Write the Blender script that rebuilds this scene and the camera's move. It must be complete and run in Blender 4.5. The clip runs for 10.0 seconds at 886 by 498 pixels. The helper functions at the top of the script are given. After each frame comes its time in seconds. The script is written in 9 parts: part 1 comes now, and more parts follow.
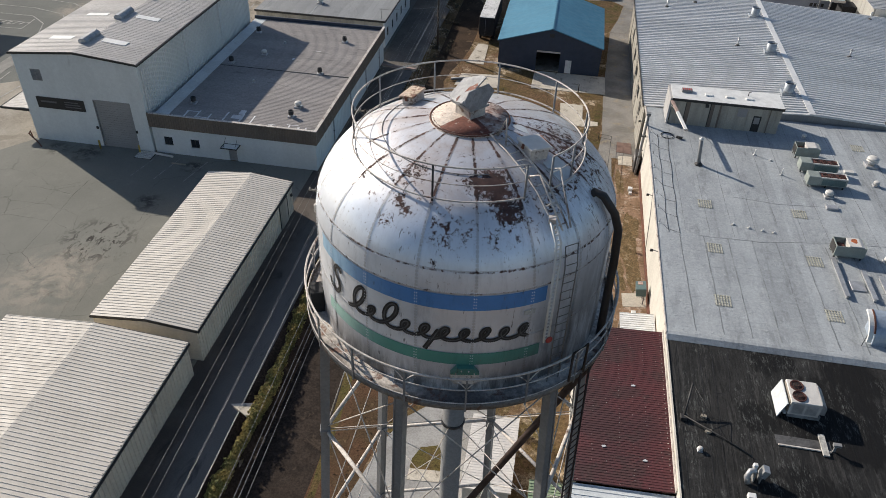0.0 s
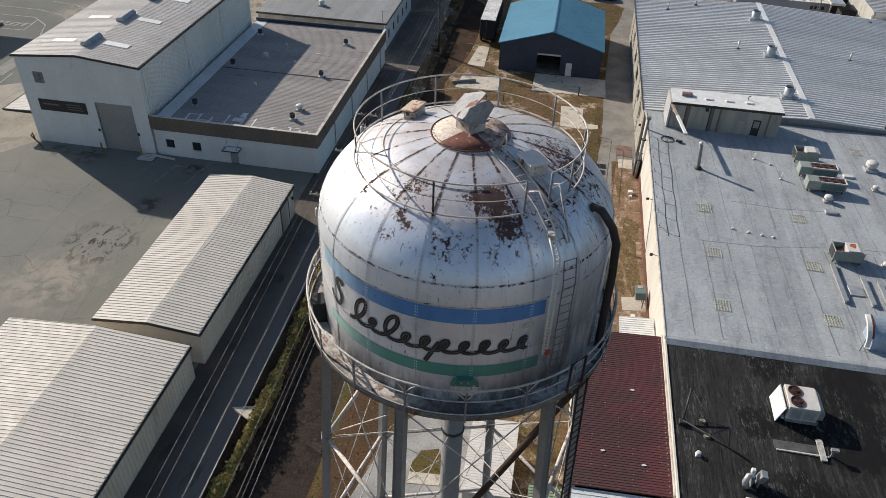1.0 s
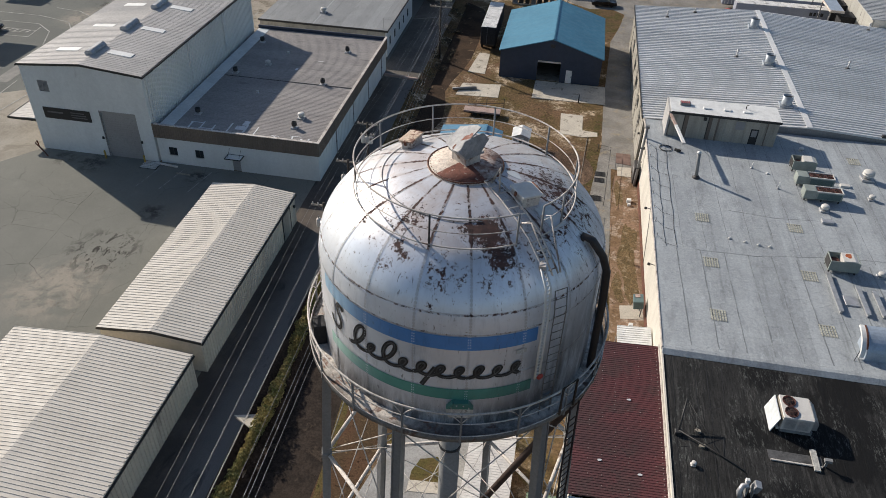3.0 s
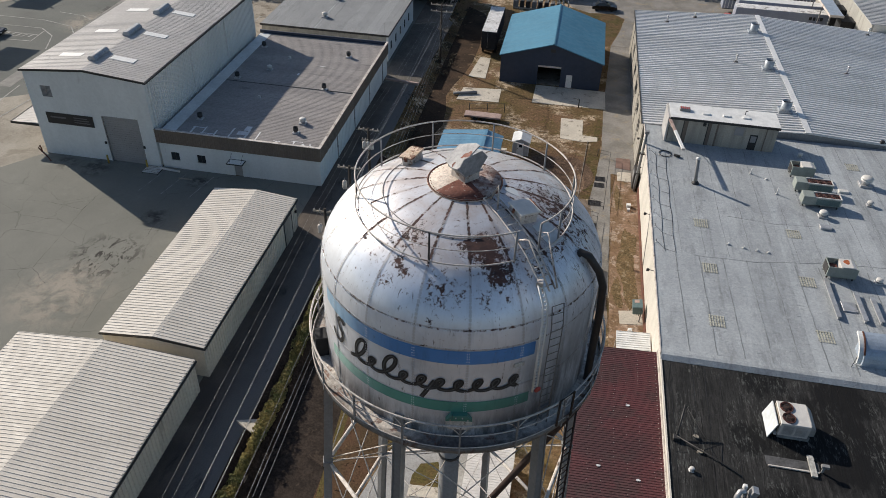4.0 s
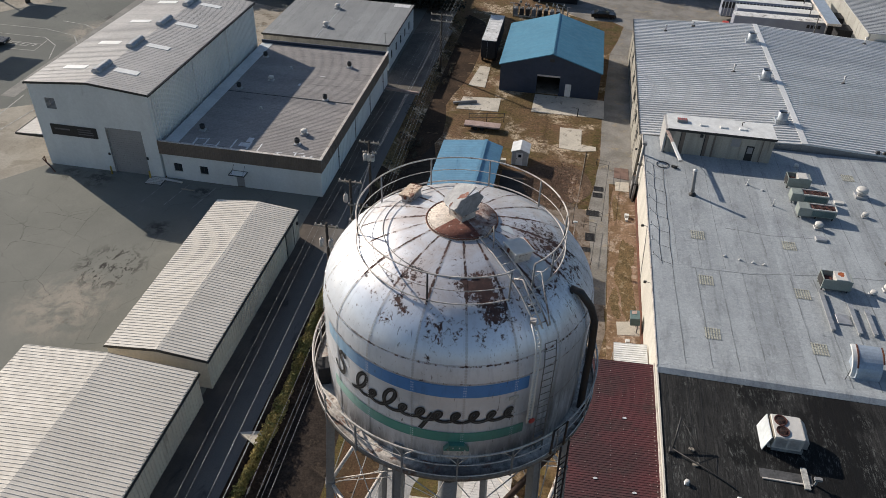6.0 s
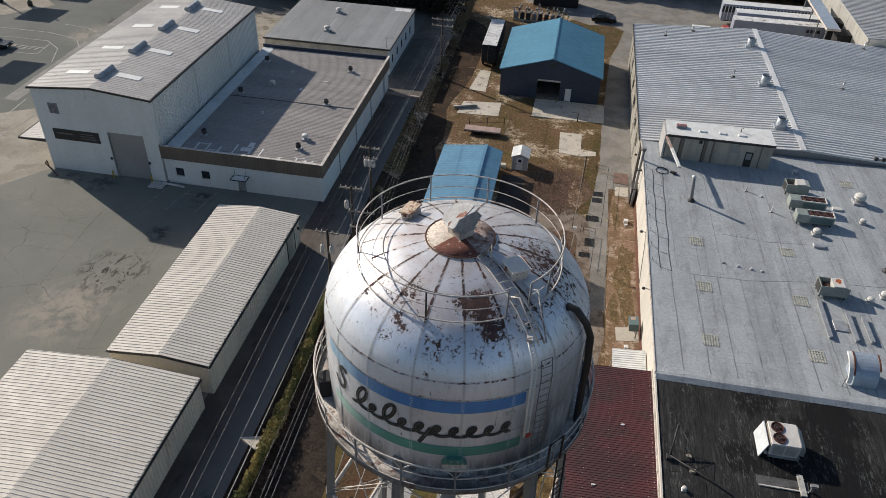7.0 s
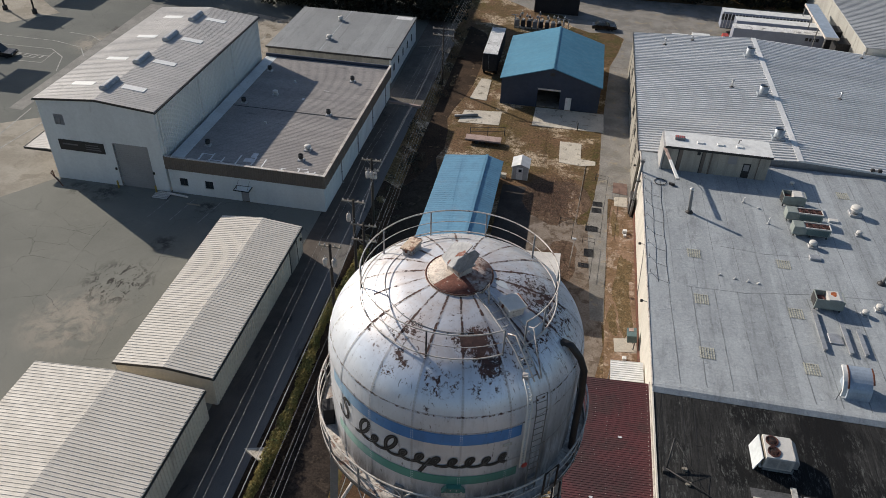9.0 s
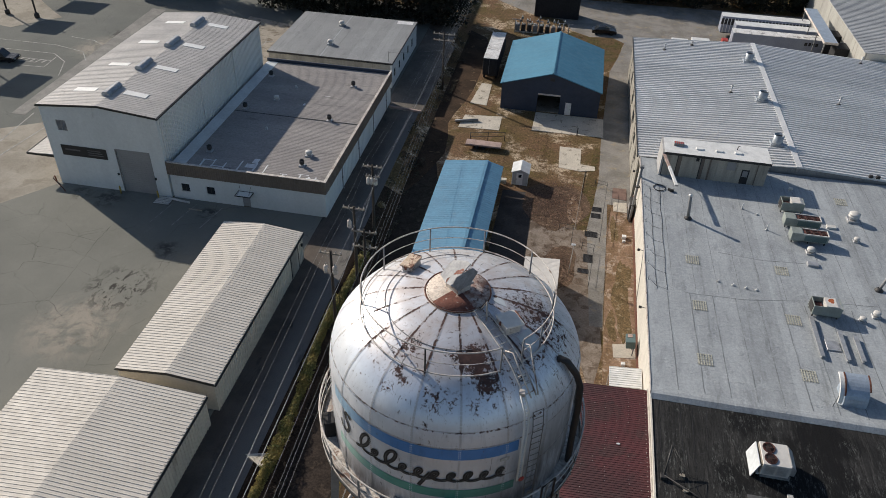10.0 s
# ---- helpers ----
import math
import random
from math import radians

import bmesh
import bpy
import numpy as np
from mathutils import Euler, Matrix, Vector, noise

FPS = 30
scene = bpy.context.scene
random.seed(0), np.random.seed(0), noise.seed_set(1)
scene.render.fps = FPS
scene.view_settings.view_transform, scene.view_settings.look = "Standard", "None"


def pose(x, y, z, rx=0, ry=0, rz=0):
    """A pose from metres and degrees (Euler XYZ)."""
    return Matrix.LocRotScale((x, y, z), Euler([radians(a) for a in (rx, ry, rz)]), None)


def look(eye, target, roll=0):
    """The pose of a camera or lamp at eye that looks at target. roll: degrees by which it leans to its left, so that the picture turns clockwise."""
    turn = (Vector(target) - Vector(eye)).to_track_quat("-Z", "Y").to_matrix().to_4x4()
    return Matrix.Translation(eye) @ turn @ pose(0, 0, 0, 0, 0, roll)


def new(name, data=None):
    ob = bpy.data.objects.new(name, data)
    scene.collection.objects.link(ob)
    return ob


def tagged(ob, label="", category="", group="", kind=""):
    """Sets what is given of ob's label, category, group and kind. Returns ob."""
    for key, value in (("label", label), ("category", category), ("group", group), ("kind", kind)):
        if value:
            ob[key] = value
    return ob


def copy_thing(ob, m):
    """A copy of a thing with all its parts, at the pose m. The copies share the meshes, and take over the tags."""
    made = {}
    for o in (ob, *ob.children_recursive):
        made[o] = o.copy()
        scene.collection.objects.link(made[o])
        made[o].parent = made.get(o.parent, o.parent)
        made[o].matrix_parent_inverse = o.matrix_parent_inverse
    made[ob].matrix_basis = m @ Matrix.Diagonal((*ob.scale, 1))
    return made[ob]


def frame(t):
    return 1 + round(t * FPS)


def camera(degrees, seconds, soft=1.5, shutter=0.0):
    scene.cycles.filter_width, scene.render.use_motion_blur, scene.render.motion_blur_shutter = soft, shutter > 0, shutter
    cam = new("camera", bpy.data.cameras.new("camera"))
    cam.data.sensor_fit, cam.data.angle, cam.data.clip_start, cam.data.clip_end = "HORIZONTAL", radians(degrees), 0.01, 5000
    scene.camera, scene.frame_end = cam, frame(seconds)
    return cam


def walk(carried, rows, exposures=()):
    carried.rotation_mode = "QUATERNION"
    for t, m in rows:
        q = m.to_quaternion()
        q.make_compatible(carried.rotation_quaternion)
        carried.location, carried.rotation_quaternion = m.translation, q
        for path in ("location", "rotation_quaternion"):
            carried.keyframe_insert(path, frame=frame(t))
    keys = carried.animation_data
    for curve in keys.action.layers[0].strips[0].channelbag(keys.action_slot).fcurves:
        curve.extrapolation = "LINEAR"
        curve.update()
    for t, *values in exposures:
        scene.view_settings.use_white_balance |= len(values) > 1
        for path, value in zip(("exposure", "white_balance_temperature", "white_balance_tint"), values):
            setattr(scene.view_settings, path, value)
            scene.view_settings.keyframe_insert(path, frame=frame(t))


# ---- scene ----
cam = camera(61.2, 10.0, soft=0.78)
PATH = [
    (0, (0.905, 0.243, 46.571), (0.663, 1.82, 45.364), 2.1),
    (0.5, (0.877, 0.275, 46.831), (0.635, 1.85, 45.623), 2.2),
    (1, (0.892, 0.25, 47.072), (0.649, 1.825, 45.864), 2.2),
    (1.5, (0.93, 0.232, 47.321), (0.685, 1.807, 46.114), 2.2),
    (2, (0.959, 0.205, 47.607), (0.714, 1.78, 46.399), 2.2),
    (2.5, (1.001, 0.195, 47.895), (0.755, 1.77, 46.687), 2.2),
    (4, (1.081, 0.038, 48.816), (0.831, 1.614, 47.611), 2.2),
    (4.5, (1.078, 0.039, 49.172), (0.827, 1.615, 47.967), 2.2),
    (5, (1.083, 0.029, 49.547), (0.831, 1.605, 48.342), 2.2),
    (5.5, (1.105, 0.016, 49.914), (0.853, 1.593, 48.709), 2.1),
    (7, (1.181, -0.032, 51.026), (0.927, 1.545, 49.821), 2.2),
    (7.5, (1.174, -0.014, 51.386), (0.918, 1.562, 50.181), 2.2),
    (8, (1.177, -0.019, 51.794), (0.92, 1.556, 50.589), 2.1),
    (8.5, (1.177, -0.034, 52.23), (0.92, 1.541, 51.025), 2.1),
    (9, (1.193, -0.07, 52.638), (0.936, 1.505, 51.432), 2.2),
    (9.5, (1.21, -0.097, 53.044), (0.952, 1.478, 51.839), 2.2),
    (10, (1.241, -0.105, 53.422), (0.982, 1.47, 52.217), 2.2),
]
walk(cam, [(t, look(eye, target, roll)) for t, eye, target, roll in PATH], [(0, 0.09), (3, 0.04), (6.5, -0.03), (10, -0.08)])

# ---- light ----
SUN_EL, SUN_AZ = 26.0, -31.0          # elevation; heading of the light on the ground
_a, _e = radians(SUN_AZ), radians(SUN_EL)
to_sun = Vector((-math.cos(_a) * math.cos(_e), -math.sin(_a) * math.cos(_e), math.sin(_e)))
world = bpy.data.worlds.new("sky")
scene.world = world
world.use_nodes = True
_n = world.node_tree.nodes
_sky = _n.new("ShaderNodeTexSky")
_sky.sky_type, _sky.sun_disc = "NISHITA", False
_sky.sun_elevation, _sky.sun_rotation = _e, math.atan2(to_sun.x, to_sun.y)
_sky.air_density, _sky.dust_density, _sky.ozone_density = 1.0, 1.0, 2.0
world.node_tree.links.new(_sky.outputs[0], _n["Background"].inputs[0])
_n["Background"].inputs[1].default_value = 0.098
_sun = bpy.data.lights.new("sun", "SUN")
_sun.energy, _sun.angle, _sun.color = 5.45, radians(0.55), (1.0, 0.915, 0.81)
new("sun", _sun).matrix_world = look(to_sun * 200, (0, 0, 0))


# ---- materials ----
def nd(nt, kind, **kw):
    n = nt.nodes.new(kind)
    for k, v in kw.items():
        if k == "operation":
            n.operation = v
        elif k == "noise_dimensions":
            n.noise_dimensions = v
        elif k == "feature":
            n.feature = v
        elif k == "blend":
            n.blend_type = v
    return n


def wire(nt, src, dst):
    if hasattr(src, "is_linked"):
        nt.links.new(src, dst)
    else:
        dst.default_value = src


def op(nt, kind, a, b=0.0, c=None):
    n = nd(nt, "ShaderNodeMath", operation=kind)
    wire(nt, a, n.inputs[0])
    wire(nt, b, n.inputs[1])
    if c is not None:
        wire(nt, c, n.inputs[2])
    return n.outputs[0]


def ramp(nt, v, lo, hi, a=0.0, b=1.0):
    n = nt.nodes.new("ShaderNodeMapRange")
    n.interpolation_type = "SMOOTHSTEP"
    wire(nt, v, n.inputs[0])
    for i, x in enumerate((lo, hi, a, b)):
        n.inputs[1 + i].default_value = x
    return n.outputs[0]


def mixc(nt, fac, a, b, blend="MIX"):
    n = nt.nodes.new("ShaderNodeMix")
    n.data_type, n.blend_type = "RGBA", blend
    wire(nt, fac, n.inputs[0])
    for k, c in ((6, a), (7, b)):
        if isinstance(c, tuple):
            n.inputs[k].default_value = (*c, 1)
        else:
            nt.links.new(c, n.inputs[k])
    return n.outputs[2]


def noise_of(nt, vec, scale, detail=4, rough=0.55, stretch=None, dist=0.0):
    if stretch:
        m = nd(nt, "ShaderNodeVectorMath", operation="MULTIPLY")
        nt.links.new(vec, m.inputs[0])
        m.inputs[1].default_value = stretch
        vec = m.outputs[0]
    n = nt.nodes.new("ShaderNodeTexNoise")
    nt.links.new(vec, n.inputs["Vector"])
    n.inputs["Scale"].default_value, n.inputs["Detail"].default_value = scale, detail
    n.inputs["Roughness"].default_value, n.inputs["Distortion"].default_value = rough, dist
    return n.outputs[0]


def near(nt, vec, point, r0, r1):
    """1 at the point, falling to 0 between the radii."""
    n = nd(nt, "ShaderNodeVectorMath", operation="DISTANCE")
    nt.links.new(vec, n.inputs[0])
    n.inputs[1].default_value = point
    return ramp(nt, n.outputs["Value"], r0, r1, 1.0, 0.0)


def base_mat(name):
    m = bpy.data.materials.new(name)
    m.use_nodes = True
    nt = m.node_tree
    p = nt.nodes["Principled BSDF"]
    g = nt.nodes.new("ShaderNodeNewGeometry")
    return m, nt, p, g.outputs["Position"], g.outputs["Random Per Island"]


def bump(nt, p, height, strength, distance=0.02):
    b = nt.nodes.new("ShaderNodeBump")
    b.inputs["Strength"].default_value, b.inputs["Distance"].default_value = strength, distance
    nt.links.new(height, b.inputs["Height"])
    nt.links.new(b.outputs[0], p.inputs["Normal"])


def mk(name, col, c2=None, rough=0.7, metal=0.0, s1=0.35, s2=9.0, amt=0.25, bmp=0.15, bscale=30, stain=None, rnd=0.0, island=0.0, stretch=None, spec=0.5):
    """A surface: broad drift to c2, grain, optional stains (colour, scale, threshold), and chance per piece."""
    m, nt, p, pos, isl = base_mat(name)
    c2 = c2 or tuple(x * 0.78 for x in col)
    c = mixc(nt, ramp(nt, noise_of(nt, pos, s1, 5, 0.6, stretch), 0.38, 0.64), col, c2)
    if stain:
        sc, ss, th = stain[:3]
        c = mixc(nt, op(nt, "MULTIPLY", ramp(nt, noise_of(nt, pos, ss, 7, 0.68, stretch, 0.4), th, th + 0.09), stain[3] if len(stain) > 3 else 0.85), c, sc)
    k = ramp(nt, noise_of(nt, pos, s2, 6, 0.7), 0.25, 0.75, 1 - amt, 1 + amt)
    if rnd:
        oi = nt.nodes.new("ShaderNodeObjectInfo")
        k = op(nt, "MULTIPLY", k, op(nt, "MULTIPLY_ADD", oi.outputs["Random"], 2 * rnd, 1 - rnd))
    if island:
        k = op(nt, "MULTIPLY", k, op(nt, "MULTIPLY_ADD", isl, 2 * island, 1 - island))
    v = nd(nt, "ShaderNodeVectorMath", operation="SCALE")
    nt.links.new(c, v.inputs[0])
    nt.links.new(k, v.inputs["Scale"])
    nt.links.new(v.outputs[0], p.inputs["Base Color"])
    nt.links.new(ramp(nt, noise_of(nt, pos, s2 * 0.4, 4), 0.3, 0.7, max(rough - 0.1, 0.05), min(rough + 0.1, 1)), p.inputs["Roughness"])
    p.inputs["Metallic"].default_value = metal
    p.inputs["Specular IOR Level"].default_value = spec
    if bmp:
        bump(nt, p, noise_of(nt, pos, bscale, 5, 0.65), bmp)
    return m


M_ROOF_WHITE = mk("cream_roof_metal", (0.60, 0.555, 0.49), (0.55, 0.508, 0.445), 0.65, s1=0.25, s2=3, amt=0.06, bmp=0.03, rnd=0.03, stain=((0.40, 0.36, 0.31), 0.7, 0.66, 0.25), spec=0.3)
M_ROOF_TALL = mk("weathered_roof_metal", (0.465, 0.44, 0.415), (0.40, 0.38, 0.36), 0.55, s1=0.2, s2=3, amt=0.1, bmp=0.06, rnd=0.05, stain=((0.26, 0.24, 0.22), 0.6, 0.6, 0.5), spec=0.25)
M_ROOF_FLAT = mk("grey_roof_sheet", (0.325, 0.302, 0.287), (0.262, 0.245, 0.236), 0.75, s1=0.3, s2=4, amt=0.18, bmp=0.1, stain=((0.15, 0.142, 0.14), 0.8, 0.57, 0.6), stretch=(0.25, 1, 1), spec=0.15)
M_PATCH = mk("pale_roof_patch", (0.66, 0.66, 0.66), (0.55, 0.55, 0.56), 0.6, s1=1.5, s2=6, amt=0.15)
M_ROOF_GALV = mk("galvanised_roof", (0.67, 0.665, 0.655), (0.58, 0.577, 0.57), 0.45, metal=0.12, s1=0.18, s2=2.5, amt=0.1, bmp=0.05, rnd=0.05, stain=((0.33, 0.33, 0.33), 0.35, 0.62, 0.45), stretch=(0.3, 1, 1))
M_PALE_BLUE = mk("pale_blue_roof_sheet", (0.60, 0.63, 0.64), (0.52, 0.55, 0.56), 0.5, s1=0.4, s2=4, amt=0.1, stain=((0.36, 0.34, 0.31), 0.9, 0.62, 0.4))
M_GALV_BLUE = mk("bluish_galvanised_sheet", (0.34, 0.375, 0.41), (0.255, 0.28, 0.305), 0.45, metal=0.3, s1=1.5, s2=8, amt=0.2)
M_DIRTY_WHITE = mk("dirty_white_roof", (0.70, 0.69, 0.67), (0.58, 0.57, 0.55), 0.7, s1=0.5, s2=5, amt=0.25, stain=((0.13, 0.12, 0.105), 0.7, 0.53, 0.75))
M_GALV_HOOD = mk("sky_blue_galvanised_hood", (0.40, 0.46, 0.53), (0.33, 0.385, 0.45), 0.4, metal=0.25, s1=1.0, s2=6, amt=0.12)
M_GALV = mk("galvanised_sheet", (0.50, 0.50, 0.50), (0.40, 0.40, 0.40), 0.4, metal=0.5, s1=1.5, s2=10, amt=0.15)
M_TRIM = mk("dark_trim", (0.034, 0.032, 0.031), rough=0.6, s2=6)
M_BROWN = mk("brown_fascia", (0.165, 0.130, 0.105), (0.135, 0.107, 0.088), 0.6, s1=0.5, s2=6, amt=0.15, stretch=(1, 1, 0.3))
M_WALL_W = mk("white_wall_panel", (0.66, 0.675, 0.665), (0.60, 0.615, 0.605), 0.6, s1=0.25, s2=3, amt=0.06, bmp=0.05, stain=((0.36, 0.35, 0.33), 0.5, 0.66, 0.4), stretch=(1, 1, 0.25))
M_WALL_C = mk("cream_wall_panel", (0.62, 0.57, 0.475), (0.54, 0.49, 0.41), 0.6, s1=0.3, s2=4, amt=0.1, bmp=0.06, stain=((0.25, 0.21, 0.16), 0.6, 0.6, 0.5), stretch=(1, 1, 0.22))
M_WALL_CREAM = mk("cream_rendered_wall", (0.60, 0.565, 0.50), (0.52, 0.49, 0.43), 0.8, s1=0.4, s2=6, amt=0.12, stain=((0.30, 0.24, 0.18), 0.7, 0.62, 0.5), stretch=(1, 1, 0.3))
M_WALL_TAN = mk("tan_wall_panel", (0.41, 0.375, 0.315), (0.31, 0.285, 0.24), rough=0.65, s1=0.9, s2=6, amt=0.12, stain=((0.18, 0.165, 0.14), 0.9, 0.56, 0.5), stretch=(1, 1, 0.12))
M_DOOR_GREY = mk("grey_shutter_paint", (0.30, 0.29, 0.285), (0.27, 0.26, 0.255), 0.55, s2=5, amt=0.08)
M_BLUE_ROOF = mk("blue_roof_paint", (0.074, 0.220, 0.322), (0.066, 0.197, 0.29), 0.55, s1=0.2, s2=3, amt=0.08, bmp=0.05, rnd=0.04, stain=((0.09, 0.21, 0.27), 0.5, 0.6, 0.4), spec=0.3)
M_BLUE_SHED = mk("pale_blue_roof_paint", (0.12, 0.275, 0.40), (0.105, 0.24, 0.355), 0.5, s1=0.3, s2=3, amt=0.1, bmp=0.05, rnd=0.05, stain=((0.20, 0.28, 0.33), 0.6, 0.6, 0.5))
M_BLUE_WALL = mk("navy_wall_panel", (0.028, 0.042, 0.072), (0.024, 0.036, 0.062), 0.6, s2=4, amt=0.1)
M_DARK = mk("dark_interior", (0.02, 0.02, 0.022), rough=0.9)
M_GLASS = mk("dark_window_glass", (0.03, 0.035, 0.04), rough=0.12, bmp=0.0, spec=0.6)
M_SIGN = mk("black_sign_face", (0.015, 0.016, 0.02), rough=0.4)
M_SIGN_MARK = mk("grey_sign_bar", (0.12, 0.12, 0.13), rough=0.5)
M_WHITE = mk("white_paint", (0.72, 0.72, 0.70), (0.62, 0.62, 0.60), 0.5, s1=1.0, s2=8, amt=0.1, stain=((0.35, 0.32, 0.28), 1.5, 0.66, 0.5))
M_TRAILER = mk("cool_grey_trailer_side", (0.30, 0.325, 0.385), (0.25, 0.27, 0.325), 0.45, s1=0.3, s2=4, amt=0.1, stain=((0.22, 0.21, 0.20), 0.7, 0.62, 0.4))
M_WARM_ROOF = mk("warm_white_roof_sheet", (0.68, 0.64, 0.585), (0.60, 0.56, 0.51), 0.6, s1=0.6, s2=5, amt=0.08, stain=((0.42, 0.36, 0.30), 1.0, 0.64, 0.4))
M_DARKSOIL = mk("dark_leafy_soil", (0.062, 0.040, 0.026), (0.038, 0.026, 0.018), 0.95, s1=0.4, s2=5, amt=0.5, bmp=0.5, bscale=7, stain=((0.17, 0.115, 0.07), 0.8, 0.57, 0.75), spec=0.1)
M_SKYLIGHT = mk("translucent_panel", (0.84, 0.83, 0.79), (0.78, 0.77, 0.73), rough=0.4, s2=4, amt=0.06)
M_YELLOW = mk("yellow_bollard_paint", (0.42, 0.30, 0.06), rough=0.5)
M_CONC = mk("concrete", (0.57, 0.515, 0.425), (0.48, 0.43, 0.355), 0.85, s1=0.4, s2=7, amt=0.2, bmp=0.2, stain=((0.15, 0.125, 0.09), 0.9, 0.555, 0.75))
M_APRON = mk("stained_apron_concrete", (0.33, 0.30, 0.25), (0.24, 0.215, 0.175), 0.85, s1=0.15, s2=6, amt=0.15, bmp=0.2, stain=((0.20, 0.175, 0.135), 0.4, 0.54, 0.6), spec=0.15)
M_REAR = mk("rear_paving", (0.15, 0.135, 0.118), (0.11, 0.10, 0.088), 0.9, s1=0.3, s2=5, amt=0.25, bmp=0.2, stain=((0.12, 0.10, 0.085), 0.6, 0.55, 0.6), spec=0.15)
M_KERB = mk("grey_kerb_concrete", (0.26, 0.25, 0.23), (0.20, 0.195, 0.18), 0.85, s1=0.4, s2=6, amt=0.15, stain=((0.18, 0.175, 0.165), 0.6, 0.58, 0.5), spec=0.15)
M_CONC_OLD = mk("old_concrete", (0.335, 0.30, 0.25), (0.25, 0.22, 0.18), 0.9, s1=0.5, s2=6, amt=0.2, bmp=0.25, stain=((0.13, 0.105, 0.075), 0.6, 0.52, 0.7), spec=0.15)
M_CONC_GREY = mk("cool_grey_concrete", (0.37, 0.36, 0.34), (0.29, 0.28, 0.262), 0.9, s1=0.5, s2=6, amt=0.2, bmp=0.25, stain=((0.52, 0.51, 0.48), 0.9, 0.64, 0.8), spec=0.15)
M_LANE = mk("worn_lane_asphalt", (0.265, 0.25, 0.228), (0.19, 0.177, 0.157), 0.9, s1=0.3, s2=5, amt=0.3, bmp=0.3, stain=((0.30, 0.25, 0.18), 0.7, 0.55, 0.75), spec=0.15)
M_LINE = mk("worn_line_paint", (0.48, 0.47, 0.43), (0.30, 0.29, 0.27), 0.8, s1=2.5, s2=12, amt=0.25)
M_LINE_LOT = mk("scuffed_line_paint", (0.37, 0.365, 0.34), (0.22, 0.22, 0.205), 0.85, s1=1.2, s2=10, amt=0.25)
M_LINE_FADED = mk("faded_line_paint", (0.30, 0.29, 0.27), (0.17, 0.165, 0.155), 0.85, s1=1.5, s2=10, amt=0.2)
M_RUST = mk("rusted_steel", (0.15, 0.055, 0.03), (0.08, 0.035, 0.025), 0.85, s1=2.0, s2=12, amt=0.3, bmp=0.3)
M_REDROOF = mk("red_roof_sheet", (0.090, 0.0225, 0.0245), (0.058, 0.020, 0.021), 0.68, s1=0.22, s2=7, amt=0.4, rnd=0.06, stain=((0.045, 0.026, 0.023), 0.5, 0.52, 0.5), stretch=(1, 1, 1))
M_STEEL = mk("grey_painted_steel", (0.24, 0.24, 0.238), (0.19, 0.188, 0.185), 0.5, s1=0.7, s2=8, amt=0.15, stain=((0.10, 0.05, 0.035), 1.2, 0.68, 0.7), stretch=(1, 1, 0.3))
M_GIRDER = mk("rusty_grey_girder", (0.19, 0.187, 0.18), (0.13, 0.125, 0.12), 0.65, s1=0.9, s2=9, amt=0.3, stain=((0.09, 0.045, 0.03), 1.4, 0.54, 0.8), spec=0.3)
M_STEEL_W = mk("pale_painted_steel", (0.60, 0.555, 0.505), (0.44, 0.395, 0.355), 0.65, s1=1.2, s2=10, amt=0.25, stain=((0.12, 0.06, 0.04), 2.2, 0.56, 0.8), spec=0.3)
M_PIPE_DARK = mk("black_coated_pipe", (0.022, 0.02, 0.02), (0.03, 0.024, 0.021), 0.55, s1=1.0, s2=10)
M_PIPE_BROWN = mk("rusty_brown_pipe", (0.045, 0.026, 0.02), rough=0.8, s1=1.0, s2=10)
M_WOOD_POLE = mk("weathered_pole_wood", (0.055, 0.042, 0.032), rough=0.9, s2=12, amt=0.25, stretch=(1, 1, 0.1))
M_WIRE = mk("aluminium_wire", (0.27, 0.27, 0.27), rough=0.45, metal=0.3, bmp=0.0)
M_CABLE = mk("black_cable", (0.02, 0.02, 0.02), rough=0.6, bmp=0.0)
M_AC = mk("sage_unit_paint", (0.27, 0.30, 0.275), (0.225, 0.25, 0.23), 0.55, s1=1.0, s2=8, amt=0.12, stain=((0.22, 0.15, 0.09), 1.4, 0.66, 0.6))
M_AC_W = mk("off_white_unit_paint", (0.60, 0.58, 0.54), (0.52, 0.50, 0.47), 0.5, s1=1.0, s2=8, amt=0.1)
M_FAN = mk("rusty_fan_grille", (0.10, 0.03, 0.022), (0.05, 0.02, 0.018), 0.8, s1=3, s2=12)
M_ORANGE = mk("orange_rust_stain", (0.42, 0.11, 0.03), (0.25, 0.07, 0.03), 0.8, s1=4, s2=10)
M_RED = mk("red_paint", (0.45, 0.05, 0.035), (0.32, 0.04, 0.03), 0.5, s1=3)
M_TEAL_BOX = mk("teal_equipment_paint", (0.11, 0.17, 0.17), rough=0.5)
M_CAR = mk("black_car_paint", (0.012, 0.012, 0.014), rough=0.2, bmp=0.0)
M_TYRE = mk("tyre_rubber", (0.02, 0.02, 0.02), rough=0.9)
M_BLACK_ROOF_CURB = mk("tarred_flashing", (0.27, 0.285, 0.295), (0.17, 0.175, 0.18), 0.8, s1=0.8, s2=6, amt=0.25)
M_BARK = mk("bark", (0.06, 0.045, 0.035), rough=0.95, s2=10)
M_LEAF_DARK = mk("dark_foliage", (0.012, 0.015, 0.008), (0.018, 0.018, 0.010), 0.8, s1=0.6, s2=5, amt=0.3, bmp=0, island=0.35)
